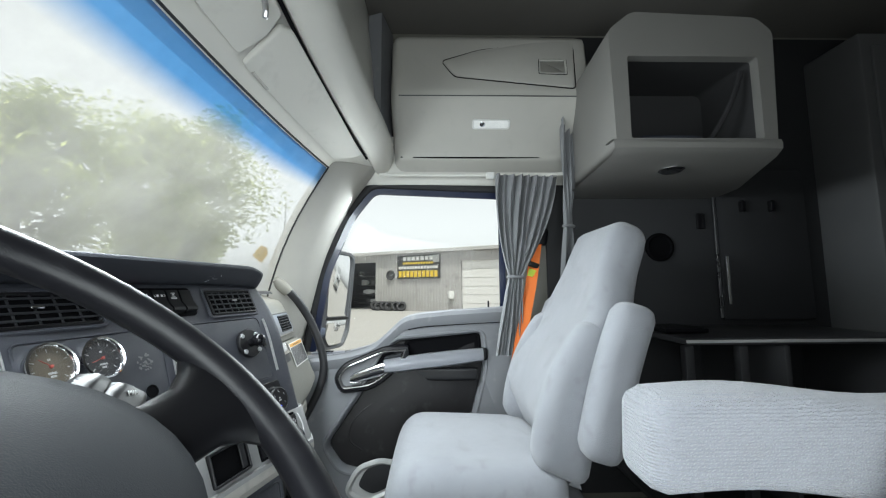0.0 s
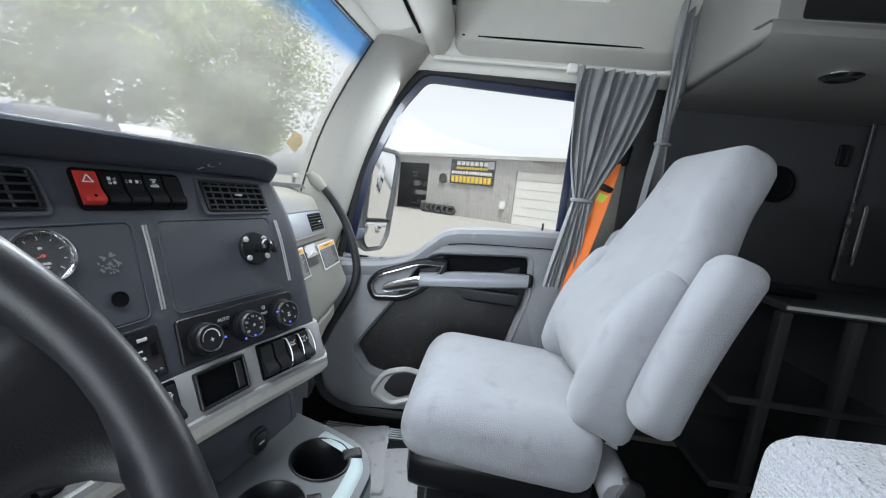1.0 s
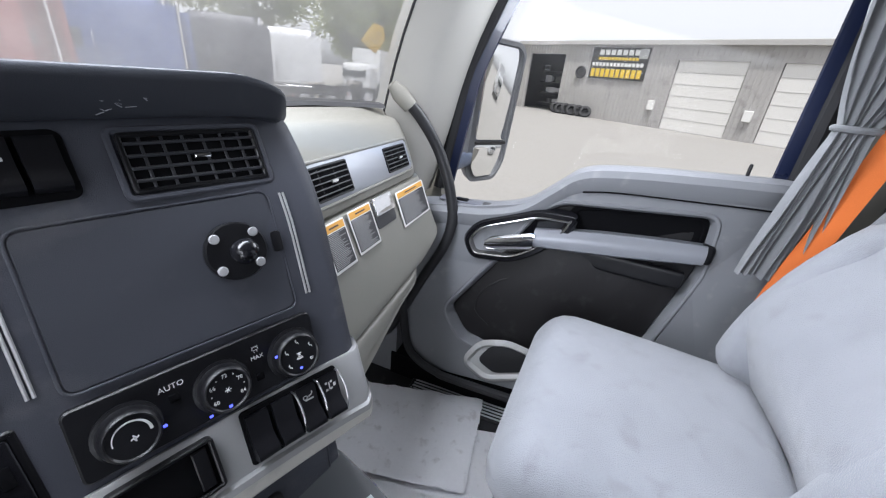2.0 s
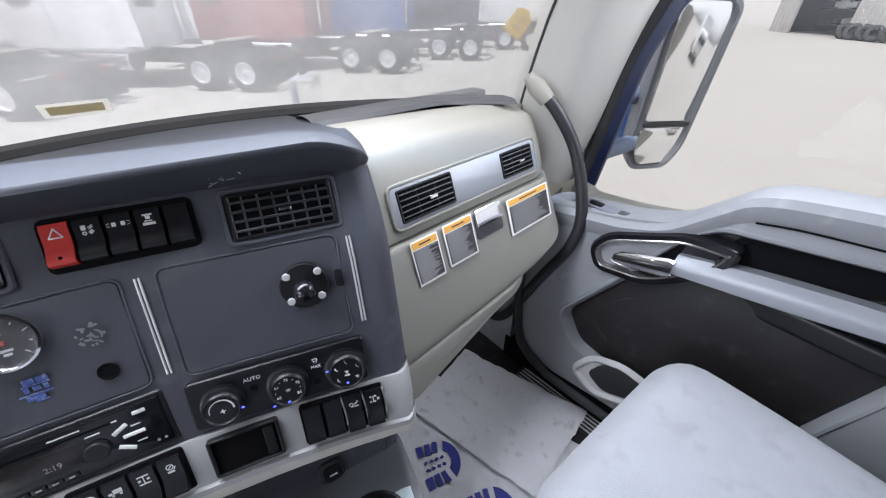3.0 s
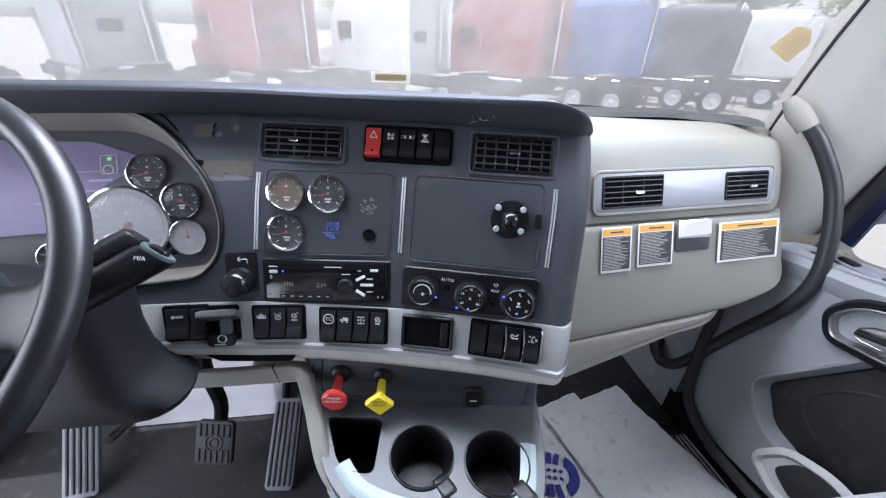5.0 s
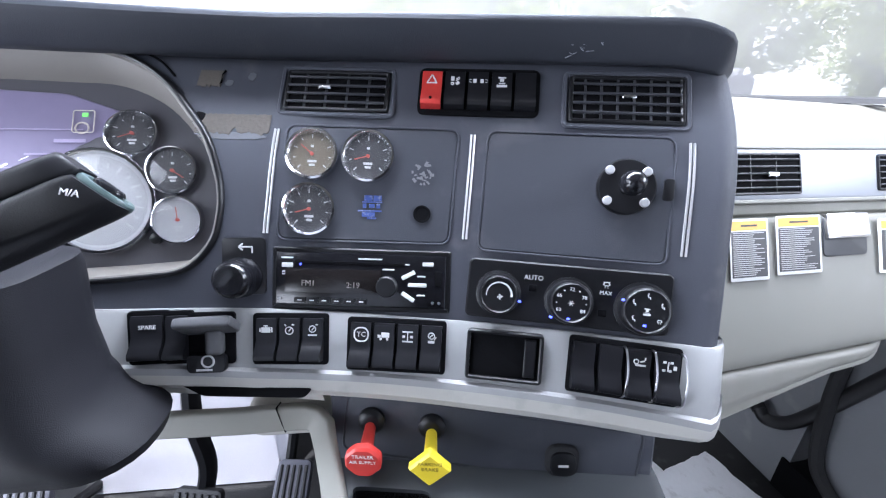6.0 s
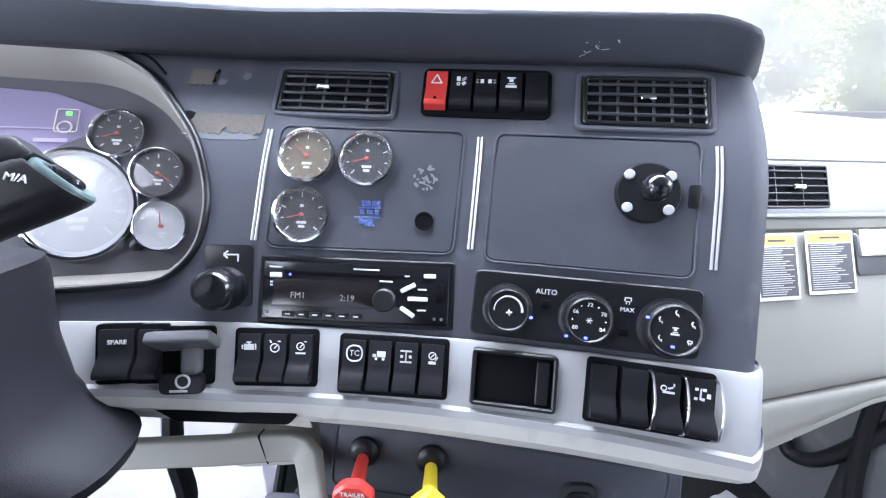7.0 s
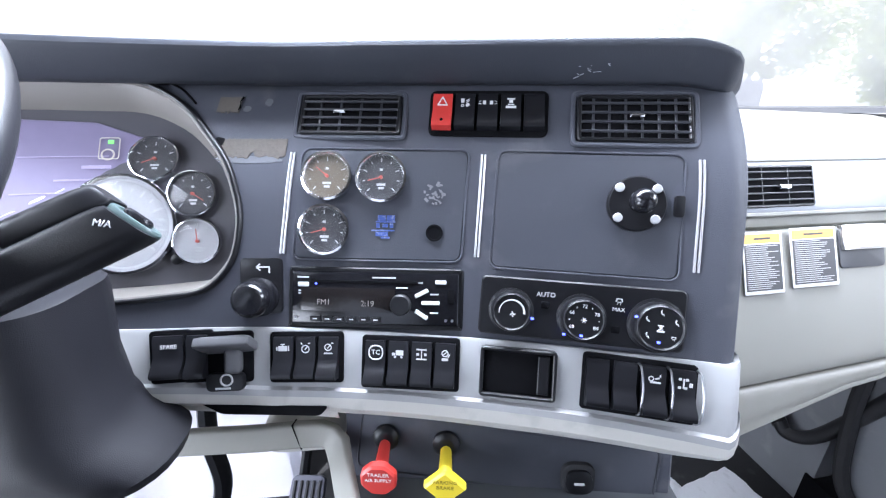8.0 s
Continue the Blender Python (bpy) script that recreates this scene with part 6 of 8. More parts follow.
bm = tube(curve_points([dp(0.10, 0.725, 0.036), dp(0.02, 0.735, 0.037), dp(-0.15, 0.742, 0.037), dp(-0.33, 0.748, 0.037)], 5), 0.002, 6)
part("sill_seam", bm, DEEP, door)
# lock button
part("lock_pin", lathe([(0.004, 0.0), (0.004, 0.028), (0.003, 0.032), (0.0, 0.033)], 12, Matrix.Translation(dp(-0.24, 0.80, -0.03))), BLACK, door, "small black lock pin")
# window switch pad
swm = frame_of(dp(0.415, 0.640, -0.004), Vector((0, -1, 0.03)).normalized(), Vector((1, 0, 0.05)).normalized(), Vector((-0.05, 0, 1)))
swp = part("switch_pad", plate(0.165, 0.034, 0.004, 0.006, 0.001, swm), surface("grey_switch_pad", (0.16, 0.165, 0.19), 0.4, grain=900, bump=0.1), door, "grey window switch pad")
part("rocker", plate(0.034, 0.014, 0.006, 0.003, 0.002, swm @ Matrix.Translation((-0.018, 0, 0.003))), BLACK, swp)
part("button", plate(0.022, 0.020, 0.004, 0.003, 0.001, swm @ Matrix.Translation((0.055, 0, 0.003))), SHELFGREY, swp)
part("socket", plate(0.03, 0.02, 0.001, 0.003, 0.0004, swm @ Matrix.Translation((-0.015, 0, 0.0035))), DEEP, swp)

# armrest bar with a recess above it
# recess is a raised near-black plate, its inner shade painted in
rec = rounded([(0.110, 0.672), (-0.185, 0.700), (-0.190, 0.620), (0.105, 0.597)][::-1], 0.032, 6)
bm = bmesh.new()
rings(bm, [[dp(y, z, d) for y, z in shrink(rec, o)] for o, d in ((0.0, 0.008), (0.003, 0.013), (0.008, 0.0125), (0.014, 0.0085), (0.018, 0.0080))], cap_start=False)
part("pull_recess", bm, DEEP, door, "black hand recess, its inner shade put in as colour")
bm = bmesh.new()
sect = []
for k in range(17):
    t = k / 16
    y = 0.200 - 0.405 * t
    z = 0.586 + 0.032 * t
    hh = 0.024 + 0.005 * math.sin(math.pi * t)
    o = [(0.012, hh), (0.040, hh + 0.002), (0.054, hh * 0.6), (0.058, 0.0), (0.054, -hh * 0.7), (0.040, -hh), (0.012, -hh)]
    sect.append([dp(y, z + b, a) for a, b in o])
rings(bm, sect)
part("armrest", bm, surface("satin_silver_armrest", (0.30, 0.31, 0.34), 0.33, metal=0.3, grain=1800, bump=0.1, vary=0.05), door, "satin silver armrest bar")
bm = bmesh.new()
cushion((0.034, 0.034, 0.050), 0.012, 6, m=Matrix.Translation(dp(-0.208, 0.620, 0.028)), bm=bm)
part("armrest_end", bm, BLACK, door)
# black strip added under the bar as its painted shadow
bm = cushion((0.02, 0.36, 0.05), 0.008, 8, m=Matrix.Translation(dp(-0.0, 0.545, 0.012)))
part("armrest_shadow_strip", bm, BLACK, door)
# latch handle in a gloss bezel
bz = rounded([(0.365, 0.610), (0.408, 0.555), (0.375, 0.492), (0.25, 0.500), (0.185, 0.535), (0.10, 0.610), (0.085, 0.668), (0.20, 0.668)][::-1], 0.03, 5)
bm = bmesh.new()
rings(bm, [[dp(y, z, d) for y, z in shrink(bz, o)] for o, d in ((0.0, 0.018), (0.002, 0.038), (0.008, 0.046), (0.018, 0.046), (0.025, 0.036), (0.028, 0.018))], cap_start=False, cap_end=False)
hb = part("handle_bezel", bm, GLOSSBLACK, door, "glossy black handle surround")
bm = bmesh.new()
rings(bm, [[dp(y, z, d) for y, z in shrink(bz, o)] for o, d in ((0.019, 0.026), (0.04, 0.012))])
part("handle_dish", bm, GLOSSBLACK, door)
bm = bmesh.new()
rings(bm, [[dp(y, z, d) for y, z in shrink(bz, o)] for o, d in ((0.019, 0.0462), (0.021, 0.0475), (0.024, 0.0465), (0.027, 0.034), (0.029, 0.020))], cap_start=False, cap_end=False)
part("inner_lip", bm, surface("dark_chrome", (0.34, 0.33, 0.32), 0.22, metal=0.9, grain=60, bump=0.0, vary=0.1), hb, "dark chrome inner lip")
bm = bmesh.new()
sect = []
for t, w in ((0, 0.012), (0.12, 0.020), (0.4, 0.022), (0.7, 0.023), (0.9, 0.025), (1, 0.022)):
    c = dp(0.335, 0.545, 0.036).lerp(dp(0.195, 0.583, 0.058), t)
    sect.append([c + Vector((a * 0.008, 0.0, b * w)) for a, b in [(math.cos(2 * math.pi * k / 12), math.sin(2 * math.pi * k / 12)) for k in range(12)]])
rings(bm, sect)
part("latch_handle", bm, CHROME, door, "bright chrome latch lever")
# bottle pocket: lip coloured pale for its highlight, dark plate for the hollow's shade
cupo = rounded([(0.330, 0.165), (0.288, 0.232), (0.210, 0.250), (0.120, 0.232), (0.120, 0.165), (0.255, 0.125)][::-1], 0.025, 5)
bm = bmesh.new()
rings(bm, [[dp(y, z, d) for y, z in shrink(cupo, o)] for o, d in ((-0.012, 0.028), (-0.004, 0.038), (0.002, 0.042), (0.008, 0.040), (0.016, 0.034))], cap_start=False)
part("bottle_pocket", bm, surface("pocket_lip_highlight", (0.50, 0.50, 0.49), 0.28, grain=900, bump=0.1, vary=0.06), door, "glossy bottle pocket lip, coloured pale for its highlight")
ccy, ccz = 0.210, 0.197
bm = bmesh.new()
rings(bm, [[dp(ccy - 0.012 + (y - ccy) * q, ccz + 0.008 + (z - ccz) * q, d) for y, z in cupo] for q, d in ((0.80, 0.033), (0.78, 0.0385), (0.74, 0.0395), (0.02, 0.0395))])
part("pocket_hollow_shade", bm, RUBBER, door, "raised dark plate for the shade in the pocket")
# door opening weatherstrip and ribbed sill plate
bm = tube(curve_points([(1.455, 0.565, 0.56), (1.440, 0.528, 0.42), (1.432, 0.515, 0.30), (1.428, 0.491, 0.17), (1.428, 0.453, 0.122), (1.430, 0.387, 0.097), (1.437, 0.29, 0.088), (1.49, -0.3, 0.085)], 6), 0.013, 8)
structure(part("door_weatherstrip", bm, RUBBER), "black rubber weatherstrip along the door opening", "weatherstrip")
bm = bmesh.new()
rings(bm, [[(1.452, 0.56, z), (1.462, 0.30, z), (1.56, -0.35, z), (1.66, -0.35, z), (1.66, 0.56, z)] for z in (0.0, 0.085)])
structure(part("door_step_side", bm, DEEP, smooth=False), "black side of the door step", "sill")
sill_plate = thing("sill_plate", "ribbed dark metal step plate at the door", "sill plate")
part("plate", block((0.085, 0.54, 0.008), 0.002, pose(1.455, 0.20, 0.006, 0, 0, 5)), BLACK, sill_plate)
for k in range(6):
    part("rib", block((0.006, 0.52, 0.004), 0.0015, pose(1.423 + 0.0125 * k, 0.20, 0.0115, 0, 0, 5)), STEEL, sill_plate)
# kick panel between dash and door
bm = bmesh.new()
rings(bm, [[Vector((1.47, 1.0, z)), Vector((1.45, 0.80, z)), Vector((1.456, 0.60, z)), Vector((1.458, 0.545, z)), Vector((1.50, 0.548, z)), Vector((1.68, 0.60, z))] for z in (0.0, 0.3, 0.45, 0.56)], close=False)
structure(part("kick_panel", bm, DOORGREY), "pale grey kick panel ahead of the door", "panel")

# grab handle on the pillar
grab = thing("grab_handle", "black curved grab handle with pale end cap", "grab handle")
gpts = curve_points([(1.440, 0.548, 0.880), (1.463, 0.512, 0.838), (1.488, 0.475, 0.775), (1.494, 0.448, 0.720), (1.492, 0.422, 0.655), (1.485, 0.405, 0.580), (1.471, 0.418, 0.500), (1.456, 0.470, 0.388), (1.442, 0.532, 0.245), (1.432, 0.566, 0.184), (1.424, 0.602, 0.162), (1.420, 0.622, 0.178)], 6)
part("bar", tube(gpts, 0.0145, 12), surface("black_grip_plastic", (0.016, 0.016, 0.018), 0.42, grain=800, bump=0.15, vary=0.1), grab)
part("end_cap", tube([(1.418, 0.570, 0.908), (1.432, 0.556, 0.888), (1.450, 0.534, 0.860)], [0.012, 0.021, 0.019], 14), PALE, grab, "pale plastic end cap")
part("foot", tube([(1.421, 0.618, 0.172), (1.424, 0.640, 0.184), (1.456, 0.66, 0.188)], 0.017, 10), BLACK, grab)

# ---- seats
def seat_back(p, w_low=0.235, w_top=0.165):
    """Leans the back, narrows it towards the head and hollows its front."""
    t = (p.z + 0.38) / 0.76
    s = 1.0 if t < 0.55 else 1.0 - (1 - w_top / w_low) * min(1.0, ((t - 0.55) / 0.22)) ** 1.4
    if t > 0.77:
        s = w_top / w_low * (1 - 0.10 * (t - 0.77) / 0.23)
    bulge = 0.046 * math.sin(math.pi * min(1, max(0, t / 0.50))) - 0.085 * max(0, 1 - t / 0.17)
    hollow = -0.025 * (1 - min(1.0, abs(p.x) / 0.2)) if p.y > 0 and t < 0.75 else 0.0
    thick = 1.0 - 0.25 * max(0, t - 0.6)
    deep = 0.012 * min(1.0, max(0.0, (t - 0.55) / 0.2)) if p.y < 0 else 0.0
    return Vector((p.x * s, p.y * thick + (bulge + hollow if p.y > 0 else 0.4 * bulge - deep), p.z - 0.03 * max(0.0, t - 0.5) * 2))


def make_seat(name, label, x, y, z):
    seat = thing(name, label, "seat", at=(x, y, z))

    def bend(p):
        crown = 0.018 * (1 - (p.x / 0.25) ** 2) if p.z > 0 else 0
        nose = -0.035 * max(0, (p.y - 0.14) / 0.09) ** 2 if p.z > 0 else 0
        return Vector((p.x * (1 - 0.05 * max(0, p.y / 0.23)), p.y, p.z + crown + nose))

    part("cushion", cushion((0.50, 0.47, 0.17), 0.06, 14, bend, m=pose(0, 0, 0.335, 3)), PILE, seat, "pale grey fleecy seat cushion")
    part("cushion_skirt", cushion((0.46, 0.44, 0.10), 0.03, 8, m=pose(0, -0.01, 0.235)), BLACK, seat)
    back = pose(0, -0.338, 0.735, 22)
    part("backrest", cushion((0.47, 0.118, 0.76), 0.055, 16, seat_back, m=back), PILE, seat, "pale grey fleecy backrest with a joined headrest")
    for s in (-1, 1):
        bolster = cushion((0.09, 0.16, 0.40), 0.044, 10, lambda p: Vector((p.x, p.y + 0.03 * math.sin(math.pi * (p.z + 0.20) / 0.40), p.z)), m=back @ pose(s * 0.200, -0.006, -0.165))
        part("bolster", bolster, PILE, seat, "soft rounded side bolster")
    part("base", block((0.36, 0.36, 0.20), 0.02, pose(0, -0.02, 0.10)), BLACK, seat)
    part("seat_hinge", lathe([(0.035, -0.26), (0.04, -0.25), (0.04, 0.25), (0.035, 0.26)], 20, pose(0, -0.265, 0.285, 0, 90)), DOORGREY, seat)
    return seat


passenger_seat = make_seat("passenger_seat", "pale grey fleece-covered passenger seat with raised armrests", 1.235, -0.115, 0.0)
# raised armrests
for s in (-1, 1):
    arm = cushion((0.085, 0.105, 0.385), 0.038, 9, lambda p: Vector((p.x, p.y + 0.012 * math.cos(p.z * 7), p.z)), m=pose(s * 0.280, -0.338, 0.645, 17))
    part("armrest", arm, PILE, passenger_seat, "raised fleece-covered armrest")
    part("armrest_pivot", lathe([(0.022, -0.03), (0.022, 0.03)], 14, pose(s * 0.235, -0.30, 0.50, 0, 90)), BLACK, passenger_seat)
part("buckle", block((0.03, 0.05, 0.05), 0.008, pose(-0.255, -0.285, 0.30, 20)), STEEL, passenger_seat, "bright buckle at the seat hinge")
# pull tag on the headrest and a label
part("recline_knob", cushion((0.04, 0.07, 0.055), 0.02, 6, m=pose(-0.262, -0.27, 0.20)), PILEDARK, passenger_seat)

KNIT = cloth("ribbed_armrest_knit", (0.30, 0.31, 0.345), weave=500, ridge=0.35, stain=(0.30, 0.30, 0.32), stain_amount=0.2)
kn, kl = KNIT.node_tree.nodes, KNIT.node_tree.links
band = kn.new("ShaderNodeTexWave")
band.bands_direction = "Z"
band.inputs["Scale"].default_value, band.inputs["Distortion"].default_value, band.inputs["Detail"].default_value, band.inputs["Detail Scale"].default_value = 95.0, 5.0, 4.0, 3.0
coord = kn.new("ShaderNodeTexCoord")
kl.new(coord.outputs["Object"], band.inputs["Vector"])
ribs = kn.new("ShaderNodeBump")
ribs.inputs["Strength"].default_value, ribs.inputs["Distance"].default_value = 0.6, 0.004
kl.new(band.outputs["Fac"], ribs.inputs["Height"])
before = kn["Principled BSDF"].inputs["Normal"].links[0].from_socket
kl.new(before, ribs.inputs["Normal"])
kl.new(ribs.outputs[0], kn["Principled BSDF"].inputs["Normal"])
driver_seat = make_seat("driver_seat", "pale grey fleece-covered driver seat with lowered armrest", 0.127, -0.20, 0.0)
arm = cushion((0.078, 0.38, 0.095), 0.022, 14, lambda p: Vector((p.x, p.y, p.z + 0.005 * math.sin(p.y * 20))), m=pose(0.303, -0.207, 0.712, 2))
part("armrest", arm, KNIT, driver_seat, "lowered fleece-covered armrest")

# ---- seat belt on the passenger's door post
belt = thing("seat_belt", "bright orange seat belt with black guide", "seat belt")


def strap(pts, w, thick, side):
    bm = bmesh.new()
    side = Vector(side).normalized()
    loops = []
    P = curve_points(pts, 6)
    for i, p in enumerate(P):
        t = (P[min(i + 1, len(P) - 1)] - P[max(i - 1, 0)]).normalized()
        n = t.cross(side).normalized()
        loops.append([p + side * w / 2 + n * thick, p - side * w / 2 + n * thick, p - side * w / 2 - n * thick, p + side * w / 2 - n * thick])
    return rings(bm, loops)


part("webbing", strap([(1.575, -0.430, 1.045), (1.545, -0.400, 0.90), (1.51, -0.36, 0.75), (1.47, -0.315, 0.58), (1.46, -0.30, 0.42)], 0.048, 0.0012, (0.35, 0.9, -0.25)), WEBBING, belt, "bright orange webbing")
part("guide", cushion((0.03, 0.07, 0.075), 0.014, 6, m=pose(1.585, -0.448, 1.085, 8)), BLACK, belt, "black plastic belt guide")
part("tag", block((0.004, 0.035, 0.030), 0.001, pose(1.548, -0.405, 0.93, 18)), surface("yellow_green_tag", (0.45, 0.60, 0.05), 0.6), belt, "yellow-green belt tag")
part("comfort_clip", block((0.014, 0.055, 0.022), 0.004, pose(1.553, -0.408, 0.965, 18)), BLACK, belt)
part("anchor", block((0.03, 0.06, 0.06), 0.008, pose(1.625, -0.44, 0.07)), BLACK, belt)

# ---- curtains
def curtain(name, label, top, tie, bottom, folds, depth):
    """Gathered cloth: wide at the rail, pinched by its tie, flaring below."""
    th = thing(name, label, "curtain")
    bm = bmesh.new()
    levels = []
    for k in range(29):
        t = k / 28
        if t < 0.58:
            q = t / 0.58
            c = Vector(top[0]).lerp(Vector(tie[0]), q)
            w = top[1] + (tie[1] - top[1]) * (q ** 1.8)
        else:
            q = (t - 0.58) / 0.42
            c = Vector(tie[0]).lerp(Vector(bottom[0]), q)
            w = tie[1] + (bottom[1] - tie[1]) * min(1, q * 1.15) ** 0.7
        levels.append((c, w, t))
    ax = Vector(top[2]).normalized()
    n = Vector((ax.y, -ax.x, 0))
    loops = []
    for c, w, t in levels:
        pinch = 0.35 + 0.65 * min(1, abs(t - 0.58) / 0.25)
        row = []
        for j in range(folds * 8 + 1):
            u = j / (folds * 8)
            ph = u * folds * 2 * math.pi
            amp = depth * pinch * (0.7 + 0.3 * math.sin(u * 13 + 2))
            row.append(c + ax * (u - 0.5) * w + n * (amp * math.sin(ph + 0.7 * math.sin(6 * t)) + 0.006 * math.sin(u * 31 + t * 9)))
        loops.append(row)
    rings(bm, loops, close=False)
    part("cloth", bm, CURTAIN, th)
    c = Vector(tie[0])
    part("tie", tube([c + ax * (tie[1] * 0.62) * math.cos(a) + n * depth * 0.75 * math.sin(a) for a in [2 * math.pi * k / 20 for k in range(20)]], 0.006, 8, closed=True), CURTAIN, th, "cloth tie-back")
    return th


curtain("door_curtain", "grey gathered curtain tied back at the door", ((1.545, -0.392, 1.335), 0.265, (0.12, -1, 0)), ((1.535, -0.335, 0.915), 0.055), ((1.50, -0.295, 0.615), 0.105), 8, 0.020)
curtain("sleeper_curtain", "dark grey sleeper curtain tied back", ((1.475, -0.545, 1.60), 0.085, (0.5, -1, 0)), ((1.505, -0.545, 1.115), 0.040), ((1.53, -0.53, 0.60), 0.10), 4, 0.018)
rail = thing("curtain_rail", "pale curtain rail with end clip", "curtain rail")
part("track", tube([(1.575, 0.22, 1.345), (1.57, -0.2, 1.343), (1.555, -0.50, 1.340), (1.50, -0.66, 1.345)], 0.007, 8), LINER, rail)
part("clip", cushion((0.03, 0.035, 0.03), 0.006, 5, m=pose(1.565, -0.245, 1.338)), LABELWHITE, rail)

# ---- overhead console over the passenger door
overhead = thing("overhead_console", "pale grey overhead storage console with bin door and lamp", "overhead console")
prof = [(1.70, 1.335), (1.60, 1.385), (1.555, 1.405), (1.545, 1.425), (1.43, 1.560), (1.405, 1.595), (1.400, 1.625), (1.43, 1.80), (1.440, 1.865), (1.475, 1.895), (1.70, 1.905)]
prof = rounded(prof, 0.014, 3)
bm = bmesh.new()
rings(bm, [[(x + dx, y, z) for x, z in prof] for y, dx in ((0.160, 0.05), (0.150, 0.02), (0.135, 0.005), (0.11, 0.0), (-0.3, 0.0), (-0.58, 0.0), (-0.61, 0.006), (-0.62, 0.02))])
part("shell", bm, OVERHEAD, overhead)


def oh(y, z, d=0.0):
    """On the slanted upper face of the console."""
    u = (z - 1.625) / 0.375
    return Vector((1.400 + 0.07 * u - d, y, z))


bin_door = rounded([(-0.090, 1.685), (-0.040, 1.755), (-0.18, 1.805), (-0.40, 1.848), (-0.565, 1.858), (-0.555, 1.635)], 0.018, 4)
bm = bmesh.new()
rings(bm, [[oh(y, z, d) for y, z in shrink(bin_door, o)] for o, d in ((-0.004, -0.004), (-0.002, 0.0015), (0.001, -0.002), (0.003, 0.004), (0.008, 0.006))])
bd = part("bin_door", bm, OVERHEAD, overhead, "hinged bin door with a dark gap round it")
bm = tube([oh(y, z, 0.0015) for y, z in shrink(bin_door, -0.002)], 0.0022, 5, closed=True)
part("gap", bm, DEEP, bd)
lt = rounded([(-0.420, 1.765), (-0.530, 1.765), (-0.528, 1.695), (-0.418, 1.698)], 0.006, 3)
bm = bmesh.new()
rings(bm, [[oh(y, z, d) for y, z in shrink(lt, o)] for o, d in ((0, 0.004), (0.001, 0.010), (0.006, 0.010), (0.008, 0.006))])
part("latch", bm, OVERHEAD, bd, "square push latch")
bm = tube([oh(y, z, 0.0065) for y, z in lt], 0.0018, 5, closed=True)
part("gap", bm, DEEP, bd)
# reading lamp on the sloping underside
a, b = Vector((1.545, 0, 1.425)), Vector((1.43, 0, 1.560))
sl = (b - a).normalized()
nn = Vector((-sl.z, 0, sl.x)).normalized() * (1 if -sl.z < 0 else -1)
lm2 = frame_of(a.lerp(b, 0.70) + Vector((0, -0.235, 0)) + nn * 0.001, Vector((0, -1, 0)), sl, Vector((0, -1, 0)).cross(sl))
rl = part("reading_lamp", bezel(0.150, 0.040, 0.006, 0.006, 0.012, lm2), LABELWHITE, overhead, "small clear reading lamp")
part("lens", plate(0.140, 0.030, 0.004, 0.010, 0.002, lm2), LENSCLEAR, rl)
part("spot", lathe([(0.010, 0.003), (0.010, 0.007), (0.006, 0.008), (0.0, 0.007)], 16, lm2 @ Matrix.Translation((-0.035, 0, 0))), CHROME, rl)
# deep pocket ahead of the console
bm = bmesh.new()
rings(bm, [[(1.62, 0.30, z), (1.47, 0.255, z), (1.45, 0.20, z), (1.60, 0.17, z)] for z in (1.46, 1.60, 1.98)], close=False)
part("pocket_flap", bm, DOORGREY, overhead, "pale moulded fin ahead of the console")
bm = tube(curve_points([(1.556, 0.13, 1.416), (1.553, 0.0, 1.413), (1.553, -0.3, 1.413), (1.556, -0.59, 1.416)], 5), 0.004, 6)
part("lower_gap", bm, DEEP, overhead, "dark gap under the console")
# thin grey bar added along the crease to paint its shading
bm = tube(curve_points([(1.402, 0.125, 1.604), (1.401, -0.2, 1.604), (1.402, -0.60, 1.604)], 5), 0.0022, 6)
part("edge_crease_shade", bm, SHELFGREY, overhead)

# front overhead shelf edge and sun visors
visor_lab = "pale grey sun visor folded up against the header"
for name, x0, x1 in (("sun_visor", 0.800, 1.395), ("sun_visor", 0.12, 0.790)):
    sv = thing(name, visor_lab, "sun visor")
    bm = bmesh.new()
    o = rounded([(x0, 0.10), (x1 - 0.02, 0.14), (x1, 0.60), (x1 - 0.01, 0.96), (x0 + 0.03, 1.0), (x0, 0.86)], 0.03, 5)

    def vis(x, t, d):
        """t runs from the glass to the gap behind the visor."""
        p = (glass_top(x) + Vector((0, -0.022, 0.012))).lerp(gap_line(x) + Vector((0, 0.006, -0.002)), t)
        return p + Vector((0, -0.5, -0.85)) * d

    rings(bm, [[vis(x, t, d) for x, t in [((p[0] - (x0 + x1) / 2) * (1 - q) + (x0 + x1) / 2, (p[1] - 0.55) * (1 - q * 3) + 0.55) for p in o]] for q, d in ((0.0, -0.004), (0.0, 0.005), (0.006, 0.0085), (0.020, 0.0100))])
    part("panel", bm, LINER, sv)
    part("hinge_rod", tube([vis(x0 + 0.03, 0.14, 0.009), vis(x0 + 0.10, 0.14, 0.009)], 0.005, 8), LOWTRIM, sv)
bm = tube([gap_line(0.10 + 1.33 * k / 30) + Vector((0, 0.004, -0.0015)) for k in range(31)], 0.0055, 6)
structure(part("header_seam", bm, DEEP), "dark gap behind the sun visors", "trim")
# clip hanging from the header
clip = thing("hanging_clip", "small dark metal clip on the header", "clip")
part("hook", tube(curve_points([(0.70, 0.325, 1.452), (0.703, 0.317, 1.432), (0.706, 0.313, 1.407), (0.712, 0.317, 1.392)], 5), [0.006] * 15 + [0.003], 8), STEEL, clip)

